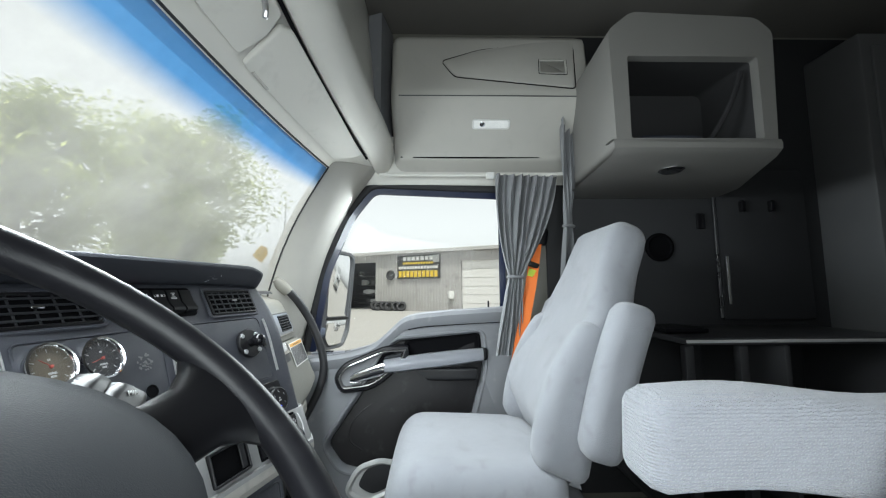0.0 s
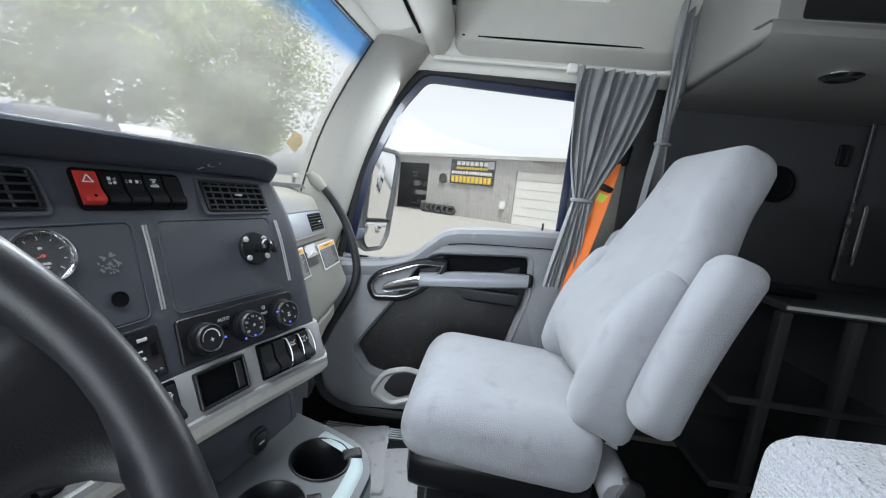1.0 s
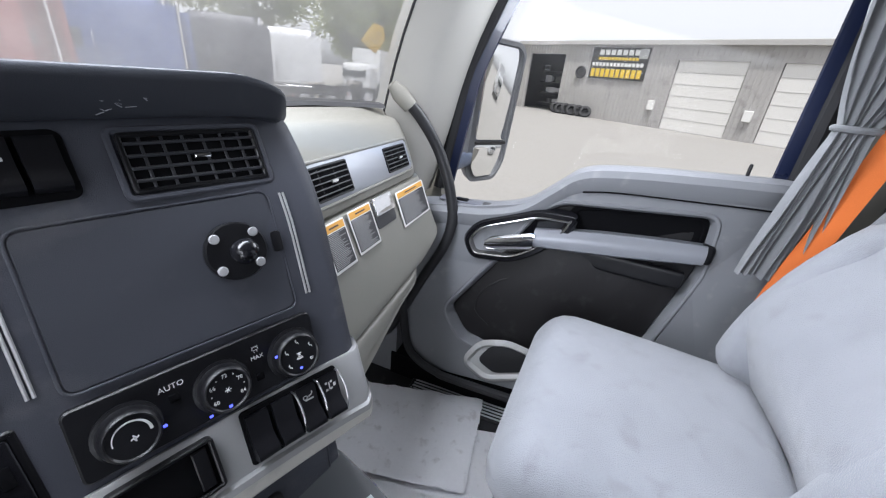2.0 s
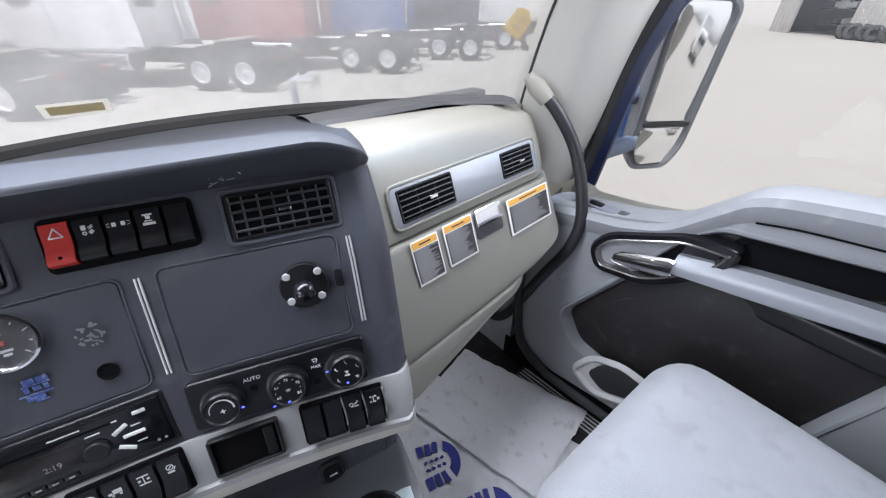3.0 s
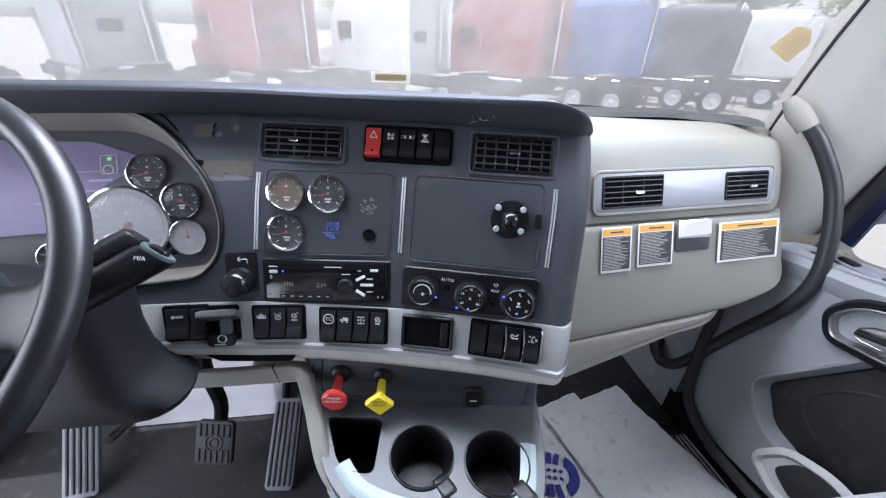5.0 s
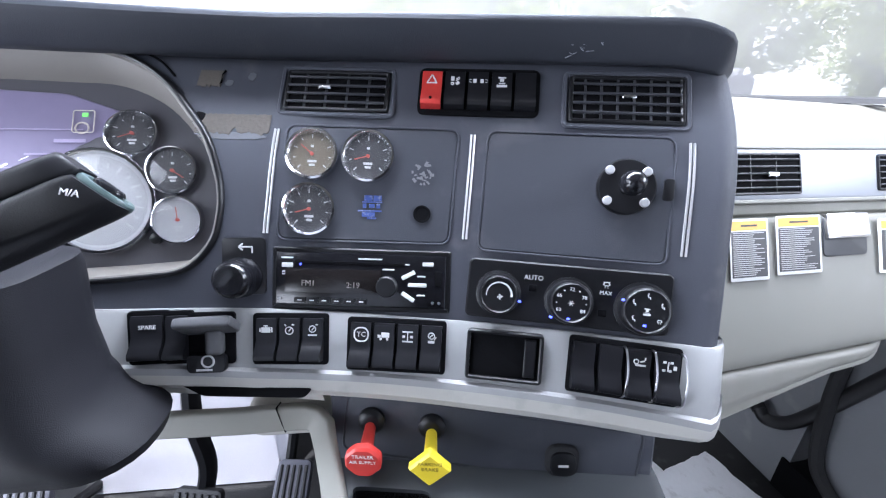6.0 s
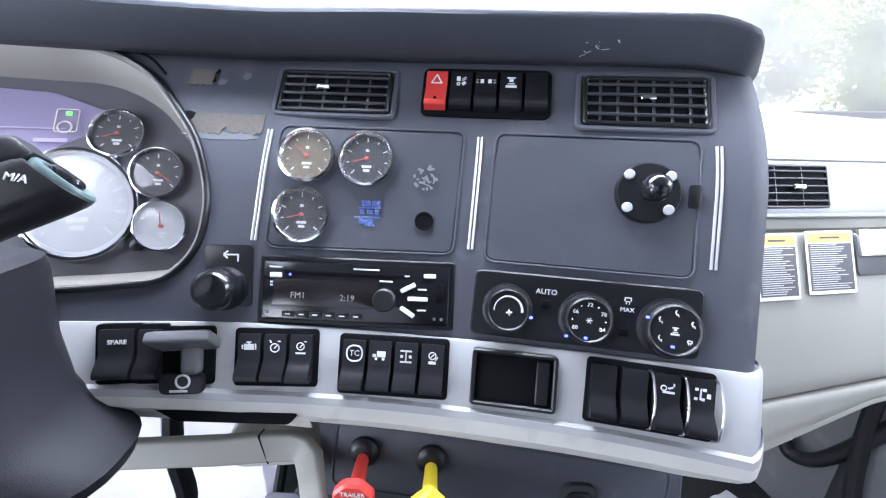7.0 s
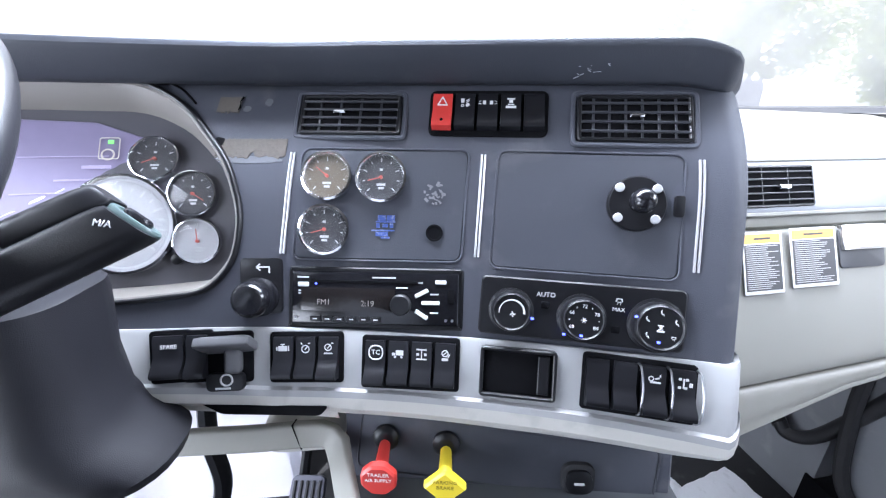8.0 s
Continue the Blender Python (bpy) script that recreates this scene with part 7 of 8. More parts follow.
# ---- sleeper: overhead locker with an open bay
locker = thing("overhead_locker", "grey overhead locker with an open television bay", "locker")
LX0, LX1, LY0, LY1, LZ0, LZ1 = 1.10, 1.655, -1.04, -0.575, 1.285, 1.70
LOCK = surface("locker_plastic", (0.205, 0.20, 0.19), 0.6, grain=900, bump=0.3, vary=0.06)
bay = rounded([(-0.60, 1.315), (-1.005, 1.315), (-1.005, 1.575), (-0.60, 1.575)], 0.008, 3)
face = rounded([(-0.555, 1.29), (-1.045, 1.29), (-1.06, 1.66), (-1.01, 1.705), (-0.62, 1.72), (-0.545, 1.66)], 0.02, 4)
bm = holed(face, [bay], 0.0, 0.03, lambda u, v, d: Vector((LX0 + d + 0.10 * max(0, (u + 0.62)) * 0, u, v)))
part("front", bm, LOCK, locker, smooth=False)
bm = bmesh.new()
rings(bm, [[(LX0 + 0.03, y, z) for y, z in face], [(LX0 + 0.30, y * 1.0 + (-0.012 if y > -0.8 else -0.10), z) for y, z in face], [(LX1, y + (-0.03 if y > -0.8 else -0.22), z) for y, z in face]], cap_start=False)
part("shell", bm, LOCK, locker)
# bay walls: locker plastic darkened in colour for the shade inside
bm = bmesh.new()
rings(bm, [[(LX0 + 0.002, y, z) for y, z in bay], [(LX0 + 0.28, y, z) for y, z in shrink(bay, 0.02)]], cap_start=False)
part("bay", bm, surface("shaded_bay_plastic", (0.04, 0.04, 0.042), 0.7, grain=600, bump=0.2), locker, "empty bay, its shade put in as dark colour")
# rolled lower lip
bm = bmesh.new()
sect = []
for y in (-0.545, -0.56, -0.60, -0.80, -1.0, -1.04, -1.055):
    e = 1.0 if -1.03 < y < -0.57 else 0.55
    sect.append([Vector((LX0 + 0.06, y, 1.315)), Vector((LX0 + 0.0, y, 1.312)), Vector((LX0 - 0.008 * e, y, 1.300)), Vector((LX0 - 0.006 * e, y, 1.284)), Vector((LX0 + 0.02, y, 1.266)), Vector((LX1 - 0.2, y + (-0.012 if y > -0.8 else -0.15), 1.255)), Vector((LX1, y + (-0.03 if y > -0.8 else -0.2), 1.262))])
rings(bm, sect, close=False)
part("bottom", bm, LOCK, locker)
part("spot_lamp", lathe([(0.040, 0.0), (0.040, -0.004), (0.030, -0.010), (0.018, -0.006), (0.0, -0.004)], 24, pose(1.235, -0.80, 1.262)), CHROME, locker, "round chrome spot lamp")
part("cable", tube(curve_points([(1.16, -0.86, 1.325), (1.18, -0.90, 1.345), (1.15, -0.945, 1.44), (1.14, -0.985, 1.55)], 6), 0.008, 8), RUBBER, locker, "loose black cable")
part("folded_cloth", cushion((0.16, 0.20, 0.03), 0.012, 6, m=pose(1.24, -0.76, 1.338)), BEDDING, locker)

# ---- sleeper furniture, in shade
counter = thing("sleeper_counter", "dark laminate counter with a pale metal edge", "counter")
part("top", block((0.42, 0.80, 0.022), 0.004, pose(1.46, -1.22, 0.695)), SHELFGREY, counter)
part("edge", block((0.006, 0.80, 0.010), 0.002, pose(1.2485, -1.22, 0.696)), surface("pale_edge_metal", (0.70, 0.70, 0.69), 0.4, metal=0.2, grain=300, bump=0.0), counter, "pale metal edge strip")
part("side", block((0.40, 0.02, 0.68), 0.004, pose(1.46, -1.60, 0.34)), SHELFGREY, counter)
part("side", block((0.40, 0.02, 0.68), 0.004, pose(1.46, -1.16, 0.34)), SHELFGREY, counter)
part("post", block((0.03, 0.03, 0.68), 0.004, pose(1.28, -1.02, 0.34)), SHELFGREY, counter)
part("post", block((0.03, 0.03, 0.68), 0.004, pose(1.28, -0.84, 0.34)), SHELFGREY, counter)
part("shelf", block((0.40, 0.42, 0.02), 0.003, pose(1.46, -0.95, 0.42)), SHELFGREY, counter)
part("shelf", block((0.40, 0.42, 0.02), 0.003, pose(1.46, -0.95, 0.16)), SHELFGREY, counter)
cab_ = thing("sleeper_cabinet", "tall dark grey cabinet in the sleeper with an open recess", "cabinet")
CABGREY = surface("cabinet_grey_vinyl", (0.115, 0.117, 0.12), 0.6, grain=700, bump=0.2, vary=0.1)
part("body", block((0.24, 0.62, 1.90), 0.012, pose(1.545, -2.04, 0.95)), CABGREY, cab_)
part("door", block((0.012, 0.54, 0.80), 0.004, pose(1.420, -2.04, 0.52)), CABGREY, cab_)
part("door", block((0.012, 0.54, 0.52), 0.004, pose(1.420, -2.04, 1.58)), CABGREY, cab_)
part("recess", plate(0.34, 0.22, 0.006, 0.01, 0.002, frame_of(Vector((1.424, -1.98, 1.13)), Vector((0, -1, 0)), Vector((0, 0, 1)), Vector((-1, 0, 0)))), DEEP, cab_, "dark open recess")
part("knob", lathe([(0.016, 0.0), (0.018, 0.012), (0.012, 0.02), (0.0, 0.021)], 16, frame_of(Vector((1.414, -1.83, 0.86)), Vector((0, -1, 0)), Vector((0, 0, 1)), Vector((-1, 0, 0)))), BLACK, cab_)
book = thing("flat_box", "dark flat case lying on the counter", "case")
part("shell", cushion((0.18, 0.16, 0.02), 0.008, 5, m=pose(1.45, -0.90, 0.7175)), BLACK, book)
closet = thing("closet_door", "dark closet door with bright edge strips", "closet")
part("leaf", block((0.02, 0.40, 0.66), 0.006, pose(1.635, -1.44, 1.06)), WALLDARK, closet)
part("edge_strip", block((0.008, 0.010, 0.60), 0.002, pose(1.622, -1.228, 1.04)), STEEL, closet)
part("latch_rod", tube([(1.605, -1.255, 0.80), (1.605, -1.255, 1.00)], 0.006, 8), CHROME, closet, "short chrome rod")
part("hook", block((0.03, 0.02, 0.05), 0.005, pose(1.62, -1.35, 1.22)), BLACK, closet)
part("hook", block((0.03, 0.02, 0.05), 0.005, pose(1.62, -1.48, 1.22)), BLACK, closet)
speaker = thing("wall_speaker", "round black speaker in the sleeper wall", "speaker")
part("ring", lathe([(0.062, 0.0), (0.062, 0.010), (0.052, 0.014), (0.046, 0.008), (0.0, 0.006)], 28, pose(1.657, -0.995, 1.045, 0, -90)), DEEP, speaker)
sw = thing("wall_switch", "small black wall switch", "switch")
part("plate", block((0.012, 0.035, 0.07), 0.004, pose(1.652, -1.185, 1.16)), BLACK, sw)
ctl = thing("bunk_control", "black control panel on the sleeper wall", "control panel")
part("plate", block((0.10, 0.015, 0.14), 0.006, pose(1.30, -2.425, 1.10)), BLACK, ctl)
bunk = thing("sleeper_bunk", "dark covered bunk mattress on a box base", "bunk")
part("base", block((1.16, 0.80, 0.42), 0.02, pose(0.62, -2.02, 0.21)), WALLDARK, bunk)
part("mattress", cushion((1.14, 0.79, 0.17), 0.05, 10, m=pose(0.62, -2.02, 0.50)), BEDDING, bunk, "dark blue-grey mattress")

# ---- papers on the floor
def paper_mat(name, label, corners, z, seed, logo):
    th = thing(name, label, "paper mat")
    rng = random.Random(seed)
    bm = bmesh.new()
    n = 18
    a, b, c, d = [Vector((*p, 0)) for p in corners]
    rows_ = []
    for j in range(n + 1):
        row = []
        for k in range(n + 1):
            u, v = k / n, j / n
            p = a.lerp(b, u).lerp(d.lerp(c, u), v)
            p.z = z + 0.004 + 0.010 * abs(noise.noise(Vector((p.x * 9 + seed, p.y * 9, seed)))) + 0.004 * (noise.noise(Vector((p.x * 30, p.y * 30, seed))) + 0.5)
            edge_ = min(u, v, 1 - u, 1 - v)
            if edge_ < 0.05:
                p.x += 0.006 * noise.noise(Vector((p.x * 40, p.y * 40, 3)))
                p.y += 0.006 * noise.noise(Vector((p.x * 40, p.y * 40, 7)))
            row.append(p)
        rows_.append(row)
    rings(bm, rows_, close=False)
    bmesh.ops.solidify(bm, geom=bm.faces[:], thickness=0.0006)
    part("sheet", bm, PAPER, th)

    def top(x, y):
        return z + 0.009 + 0.010 * abs(noise.noise(Vector((x * 9 + seed, y * 9, seed))))

    for lx, ly, deg, size in logo:
        bm = bmesh.new()
        m = pose(lx, ly, top(lx, ly), 0, 0, deg)
        s = size * 0.5
        # two rows of bars, a solid toe arc and small lozenges between
        for q in (-1, 1):
            for u, w, tall, lean in ((-0.70, 0.30, 0.50, 2), (-0.32, 0.24, 0.52, 6), (0.02, 0.22, 0.52, 14)):
                block((s * w, s * tall, 0.0024), 0.0004, m @ pose(s * u, q * s * (0.70 - 0.04 * u), 0, 0, 0, -q * lean), bm)
            for k in range(4):
                block((s * 0.16, s * 0.12, 0.0024), 0.0004, m @ pose(s * (-0.62 + 0.26 * k), q * s * 0.16, 0, 0, 0, q * 28), bm)
        ang = [radians(-62 + 124 * i / 14) for i in range(15)]
        loop = [(s * (0.02 + 0.92 * math.cos(a)), s * 0.98 * math.sin(a)) for a in ang] + [(s * (0.14 + 0.38 * math.cos(a)), s * 0.46 * math.sin(a)) for a in ang[::-1]]
        rings(bm, [[(x, y, h) for x, y in loop] for h in (-0.001, 0.0012)], m=m)
        part("shoe_print", bm, BLUEINK, th, "blue printed sole mark")
    return th


paper_mat("paper_floor_mat", "soiled white paper mat with blue sole prints", [(0.93, 0.55), (1.195, 0.640), (1.40, 0.12), (0.96, 0.02)], 0.0, 3, [(1.036, 0.392, -16, 0.118), (1.068, 0.215, -12, 0.118)])
paper_mat("folded_paper_mat", "white paper mat lying folded over", [(1.065, 0.555), (1.340, 0.640), (1.470, 0.23), (1.165, 0.175)], 0.013, 8, [])

# ---- things on the windscreen
tag = thing("yellow_tag", "yellow paper tag on the windscreen", "tag")
tm = frame_of(Vector((1.443, 0.640, 0.990)) , Vector((0.80, -0.50, 0.25)).normalized(), Vector((-0.20, -0.02, 0.95)).normalized(), Vector((-0.5, -0.84, 0.1)).normalized()) @ pose(0.004, 0.012, 0, 0, 0, -42) @ Matrix.Scale(0.78, 4)
part("sheet", slab(rounded([(-0.034, -0.030), (0.030, -0.034), (0.034, 0.018), (0.008, 0.040), (-0.026, 0.030)], 0.004), 0, 0.001, 0.0003, tm), TAGYELLOW, tag)
part("ring_mark", bezel(0.018, 0.018, 0.003, 0.0008, 0.009, tm @ Matrix.Translation((0.004, 0.012, 0.0006))), LABELBLACK, tag)
part("print_bar", block((0.03, 0.003, 0.0004), 0.0001, tm @ Matrix.Translation((0, -0.010, 0.0012))), LABELBLACK, tag)
dec = thing("windscreen_sticker", "small pale sticker low on the windscreen", "sticker")
part("sheet", plate(0.085, 0.034, 0.0006, 0.002, 0.0002, frame_of(Vector((0.645, 0.80, 0.907)), Vector((1, -0.05, 0)).normalized(), Vector((0, -0.70, 0.71)), Vector((-0.03, -0.71, -0.70)).normalized())), thin_paper("pale_sticker", (0.82, 0.81, 0.78)), dec)
part("print_panel", plate(0.068, 0.020, 0.0005, 0.001, 0.0002, frame_of(Vector((0.645, 0.80, 0.907)), Vector((1, -0.05, 0)).normalized(), Vector((0, -0.70, 0.71)), Vector((-0.03, -0.71, -0.70)).normalized()) @ Matrix.Translation((0, 0, 0.0008))), thin_paper("tan_sticker_print", (0.70, 0.65, 0.50)), dec)

# ---- outside
GZ = -1.35
ASPHALT = surface("sunlit_yard_concrete", (0.26, 0.25, 0.235), 0.9, grain=6, bump=0.2, vary=0.10, blotch=0.25, wear=(0.28, 0.27, 0.26), wear_amount=0.15)
bm = bmesh.new()
rings(bm, [[(-900, -900, z), (900, -900, z), (900, 900, z), (-900, 900, z)] for z in (GZ - 0.3, GZ)])
structure(part("ground", bm, ASPHALT, smooth=False), "pale sunlit concrete truck yard", "ground")

# own truck: door mirror, bonnet, bonnet mirror
mirror = thing("door_mirror", "tall chrome-grey door mirror on two blue arms", "mirror")
c0 = Vector((2.016, 0.494, 0.815))
mn = Vector((-0.57, -0.82, -0.05)).normalized()
mu = Vector((0.06, 0.02, 1)).normalized()
mu = (mu - mn * mu.dot(mn)).normalized()
mx = mu.cross(mn).normalized()
mm_ = frame_of(c0, mx, mu, mn) @ Matrix.Diagonal((0.76, 1, 1, 1))
o = rounded([(-0.125, -0.20), (-0.075, -0.255), (0.075, -0.245), (0.120, -0.17), (0.125, 0.225), (0.085, 0.255), (-0.105, 0.255), (-0.135, 0.21)], 0.03, 4)
GREYSHELL = surface("mirror_shell_grey", (0.20, 0.21, 0.23), 0.35, grain=700, bump=0.1, vary=0.08)
bm = bmesh.new()
rings(bm, [[(x * q, y * q, z) for x, y in o] for q, z in ((0.55, -0.085), (0.85, -0.07), (0.98, -0.03), (1.0, 0.0), (0.985, 0.008), (0.93, 0.008), (0.92, 0.0))], m=mm_)
part("shell", bm, GREYSHELL, mirror)
up_ = [(x, y) for x, y in ((-0.108, -0.085), (0.108, -0.085), (0.112, 0.215), (0.075, 0.232), (-0.095, 0.232), (-0.118, 0.20))]
gm_ = mm_ @ pose(0, 0, 0.008, 0, 7, 0)
part("main_glass", slab(rounded(up_, 0.02, 3), 0.001, 0.004, 0.001, gm_), MIRROR, mirror)
dn_ = [(-0.108, -0.105), (-0.108, -0.18), (-0.068, -0.228), (0.068, -0.222), (0.105, -0.16), (0.105, -0.105)]
part("spot_glass", slab(rounded(dn_, 0.02, 3), 0.001, 0.004, 0.001, gm_), MIRROR, mirror)
part("divider", block((0.22, 0.012, 0.006), 0.002, gm_ @ Matrix.Translation((0, -0.095, 0.006))), BLACK, mirror)
for z, y in ((0.80, 0.60), (0.66, 0.56)):
    part("arm", tube(curve_points([(1.70, y + 0.03, z - 0.03), (1.85, y + 0.01, z - 0.01), (2.12, y - 0.03, z)], 4), 0.027, 10), ARMGREY, mirror)
part("fairing", tube(curve_points([(2.02, 0.60, 0.62), (2.03, 0.60, 0.85), (2.05, 0.58, 1.08)], 4), [0.05] * 8 + [0.03], 10, flat=0.5), STRUTBLUE, mirror)

bonnet = thing("truck_bonnet", "blue sloping truck bonnet", "bonnet")
bm = bmesh.new()
sect = []
for y, z, w in ((1.10, 0.52, 0.92), (1.6, 0.42, 0.86), (2.2, 0.30, 0.80), (2.8, 0.12, 0.74), (3.1, -0.10, 0.70), (3.15, -0.9, 0.70)):
    sect.append([Vector((0.66 + w * t, y, z - 0.25 * abs(t) ** 3)) for t in (-1, -0.8, -0.5, -0.2, 0, 0.2, 0.5, 0.8, 1)])
rings(bm, sect, close=False)
part("skin", bm, BLUEPAINT, bonnet)
for x in (1.42, -0.10):
    bmir = thing("bonnet_mirror", "small pale bonnet mirror on a stalk", "mirror")
    part("shell", cushion((0.175, 0.06, 0.165), 0.03, 7, m=pose(x, 1.95, 0.645, 2, 0, 16)), surface("grey_mirror_shell", (0.22, 0.23, 0.25), 0.4, grain=200, bump=0.0), bmir)
    part("glass", plate(0.155, 0.145, 0.004, 0.02, 0.001, pose(x + 0.0085, 1.9205, 0.647, 92, 0, 16)), MIRROR, bmir)
    part("stalk", tube([(x, 1.97, 0.56), (x + 0.01, 2.0, 0.33)], 0.014, 8), BLACK, bmir)

# ---- parked tractors
TYRE = surface("tyre_rubber", (0.022, 0.022, 0.024), 0.85, grain=60, bump=0.4, vary=0.2, wear=(0.12, 0.11, 0.10), wear_amount=0.15)
RIM = surface("polished_rim", (0.50, 0.50, 0.52), 0.36, metal=0.4, grain=40, bump=0.1, vary=0.1)
TAILRED = surface("dusty_red_lens", (0.22, 0.04, 0.035), 0.45, grain=60, bump=0.1, vary=0.15)
CHASSIS = surface("dark_chassis_paint", (0.035, 0.035, 0.038), 0.6, grain=60, bump=0.2, vary=0.2, wear=(0.14, 0.12, 0.10), wear_amount=0.2)
GREASE = surface("greasy_plate", (0.30, 0.27, 0.24), 0.45, metal=0.5, grain=30, bump=0.2, vary=0.25)
GALV = surface("galvanised_fender", (0.45, 0.45, 0.46), 0.4, metal=0.6, grain=30, bump=0.1, vary=0.1)
DARKGLASS = surface("dark_cab_glass", (0.02, 0.025, 0.03), 0.08, grain=20, bump=0.0)


def tyre_bm(m, w=0.28, r=0.50):
    return lathe([(r * 0.56, -w / 2), (r * 0.85, -w / 2 - 0.012), (r * 0.96, -w / 2 + 0.02), (r, -w / 2 + 0.05), (r, w / 2 - 0.05), (r * 0.96, w / 2 - 0.02), (r * 0.85, w / 2 + 0.012), (r * 0.56, w / 2), (r * 0.56, -w / 2)], 28, m, caps=False)


def rim_bm(m, r=0.50):
    bm = lathe([(r * 0.57, 0.10), (r * 0.58, 0.145), (r * 0.53, 0.15), (r * 0.50, 0.11), (r * 0.46, 0.065), (r * 0.30, 0.06), (r * 0.26, 0.09), (r * 0.14, 0.12), (0.0, 0.125)], 24, m)
    for k in range(10):
        a = 2 * math.pi * k / 10
        lathe([(0.016, 0.02), (0.016, 0.055), (0.0, 0.06)], 6, m @ Matrix.Translation((math.cos(a) * r * 0.37, math.sin(a) * r * 0.37, 0)), bm)
    return bm


def tractor(label, paint, has_fenders=False, roof=3.9):
    """Road tractor with sleeper: frame, tandem axles, fifth wheel, sleeper box, cab and hood. y ahead, origin under the rear axle."""
    t = thing("semi_tractor", label, "truck", group="parked tractors")
    for x in (-0.43, 0.43):
        part("frame_rail", block((0.09, 7.6, 0.27), 0.01, pose(x, 2.9, 0.88)), CHASSIS, t)
    for y in (-0.75, 0.66, 2.3):
        part("cross_member", block((0.86, 0.12, 0.18), 0.01, pose(0, y, 0.88)), CHASSIS, t)
    for y in (0.0, 1.32, 7.3):
        part("axle", tube([(-0.9, y, 0.5), (0, y, 0.52), (0.9, y, 0.5)], 0.09, 10), CHASSIS, t)
        for s in (-1, 1):
            if y < 5:
                m1 = pose(s * 1.08, y, 0.5, 0, 90 * s)
                w = part("wheel", tyre_bm(m1), TYRE, t)
                part("rim", rim_bm(m1), RIM, w)
                part("wheel", tyre_bm(pose(s * 0.76, y, 0.5, 0, 90 * s)), TYRE, t)
            else:
                m1 = pose(s * 1.02, y, 0.5, 0, 90 * s)
                w = part("wheel", tyre_bm(m1), TYRE, t)
                part("rim", rim_bm(m1), RIM, w)
    # fifth wheel on its slanted plate
    o = rounded([(-0.48, 0.45), (0.48, 0.45), (0.48, -0.12), (0.20, -0.55), (0.06, -0.12), (-0.06, -0.12), (-0.20, -0.55), (-0.48, -0.12)][::-1], 0.06, 3)
    part("fifth_wheel", slab(o, 0, 0.06, 0.01, pose(0, 0.75, 1.22, -6)), GREASE, t, "greasy fifth wheel plate")
    part("fifth_wheel_mount", block((0.9, 0.34, 0.20), 0.02, pose(0, 0.72, 1.12)), CHASSIS, t)
    if has_fenders:
        for s in (-1, 1):
            bm = bmesh.new()
            rings(bm, [[(s * 0.62, 0.66 + 1.28 * math.cos(a), 0.62 + 0.62 * math.sin(a)), (s * 1.24, 0.66 + 1.28 * math.cos(a), 0.62 + 0.62 * math.sin(a))] for a in [math.pi * (0.08 + 0.84 * k / 10) for k in range(11)]], close=False)
            bmesh.ops.solidify(bm, geom=bm.faces[:], thickness=0.01)
            part("fender", bm, GALV, t)
    for s in (-1, 1):
        part("mud_flap", block((0.6, 0.015, 0.65), 0.004, pose(s * 0.92, -0.68, 0.48)), TYRE, t)
        part("flap_arm", tube([(s * 0.40, -0.66, 0.86), (s * 1.2, -0.66, 0.84)], 0.02, 8), STEEL, t)
        part("tail_lamp", block((0.26, 0.05, 0.10), 0.01, pose(s * 0.55, -0.93, 0.86)), TAILRED, t)
        part("fuel_tank", lathe([(0.28, -0.75), (0.31, -0.72), (0.31, 0.72), (0.28, 0.75)], 20, pose(s * 0.95, 4.15, 0.72, 90)), STEEL, t)
    part("deck_plate", block((0.84, 1.3, 0.02), 0.004, pose(0, 2.55, 1.03)), GALV, t)
    # sleeper and cab
    sl = [(-1.22, 0.95), (1.22, 0.95), (1.22, roof - 0.35), (1.05, roof), (-1.05, roof), (-1.22, roof - 0.35)]
    bm = bmesh.new()
    r_ = rounded(sl, 0.12, 4)
    rings(bm, [[(x * q, y, 0.95 + (z - 0.95) * h) for x, z in r_] for y, q, h in ((3.30, 0.96, 0.985), (3.36, 1.0, 1.0), (5.1, 1.0, 1.0), (5.9, 0.98, 0.99), (6.6, 0.94, 0.80), (7.0, 0.86, 0.62))])
    cab = part("cab", bm, paint, t)
    part("rear_window", block((0.7, 0.02, 0.36), 0.01, pose(0, 3.295, 2.2)), DARKGLASS, cab)
    for s in (-1, 1):
        part("side_window", block((0.02, 0.75, 0.55), 0.01, pose(s * 1.205, 6.0, 2.35)), DARKGLASS, cab)
        part("vent_door", block((0.02, 0.9, 0.9), 0.02, pose(s * 1.222, 4.1, 1.5)), paint, cab)
        part("fairing", block((0.03, 0.55, 2.5), 0.012, pose(s * 1.18, 3.05, 2.35)), paint, t)
        part("grab_rail", tube([(s * 1.19, 5.3, 1.4), (s * 1.27, 5.3, 1.5), (s * 1.27, 5.3, 2.5), (s * 1.19, 5.3, 2.6)], 0.02, 8), CHROME, t)
        part("exhaust_stack", tube([(s * 0.98, 3.14, 1.0), (s * 0.98, 3.14, 3.7), (s * 0.98, 3.08, 3.9)], 0.075, 12), CHROME, t)
    part("hood", cushion((1.9, 1.9, 1.1), 0.28, 8, lambda p: Vector((p.x * (1 - 0.12 * (p.y + 0.95)), p.y, p.z - 0.18 * (p.y + 0.95))), m=pose(0, 7.7, 1.55)), paint, t)
    part("front_bumper", cushion((2.4, 0.3, 0.45), 0.08, 5, m=pose(0, 8.55, 0.6)), CHROME, t)
    return t


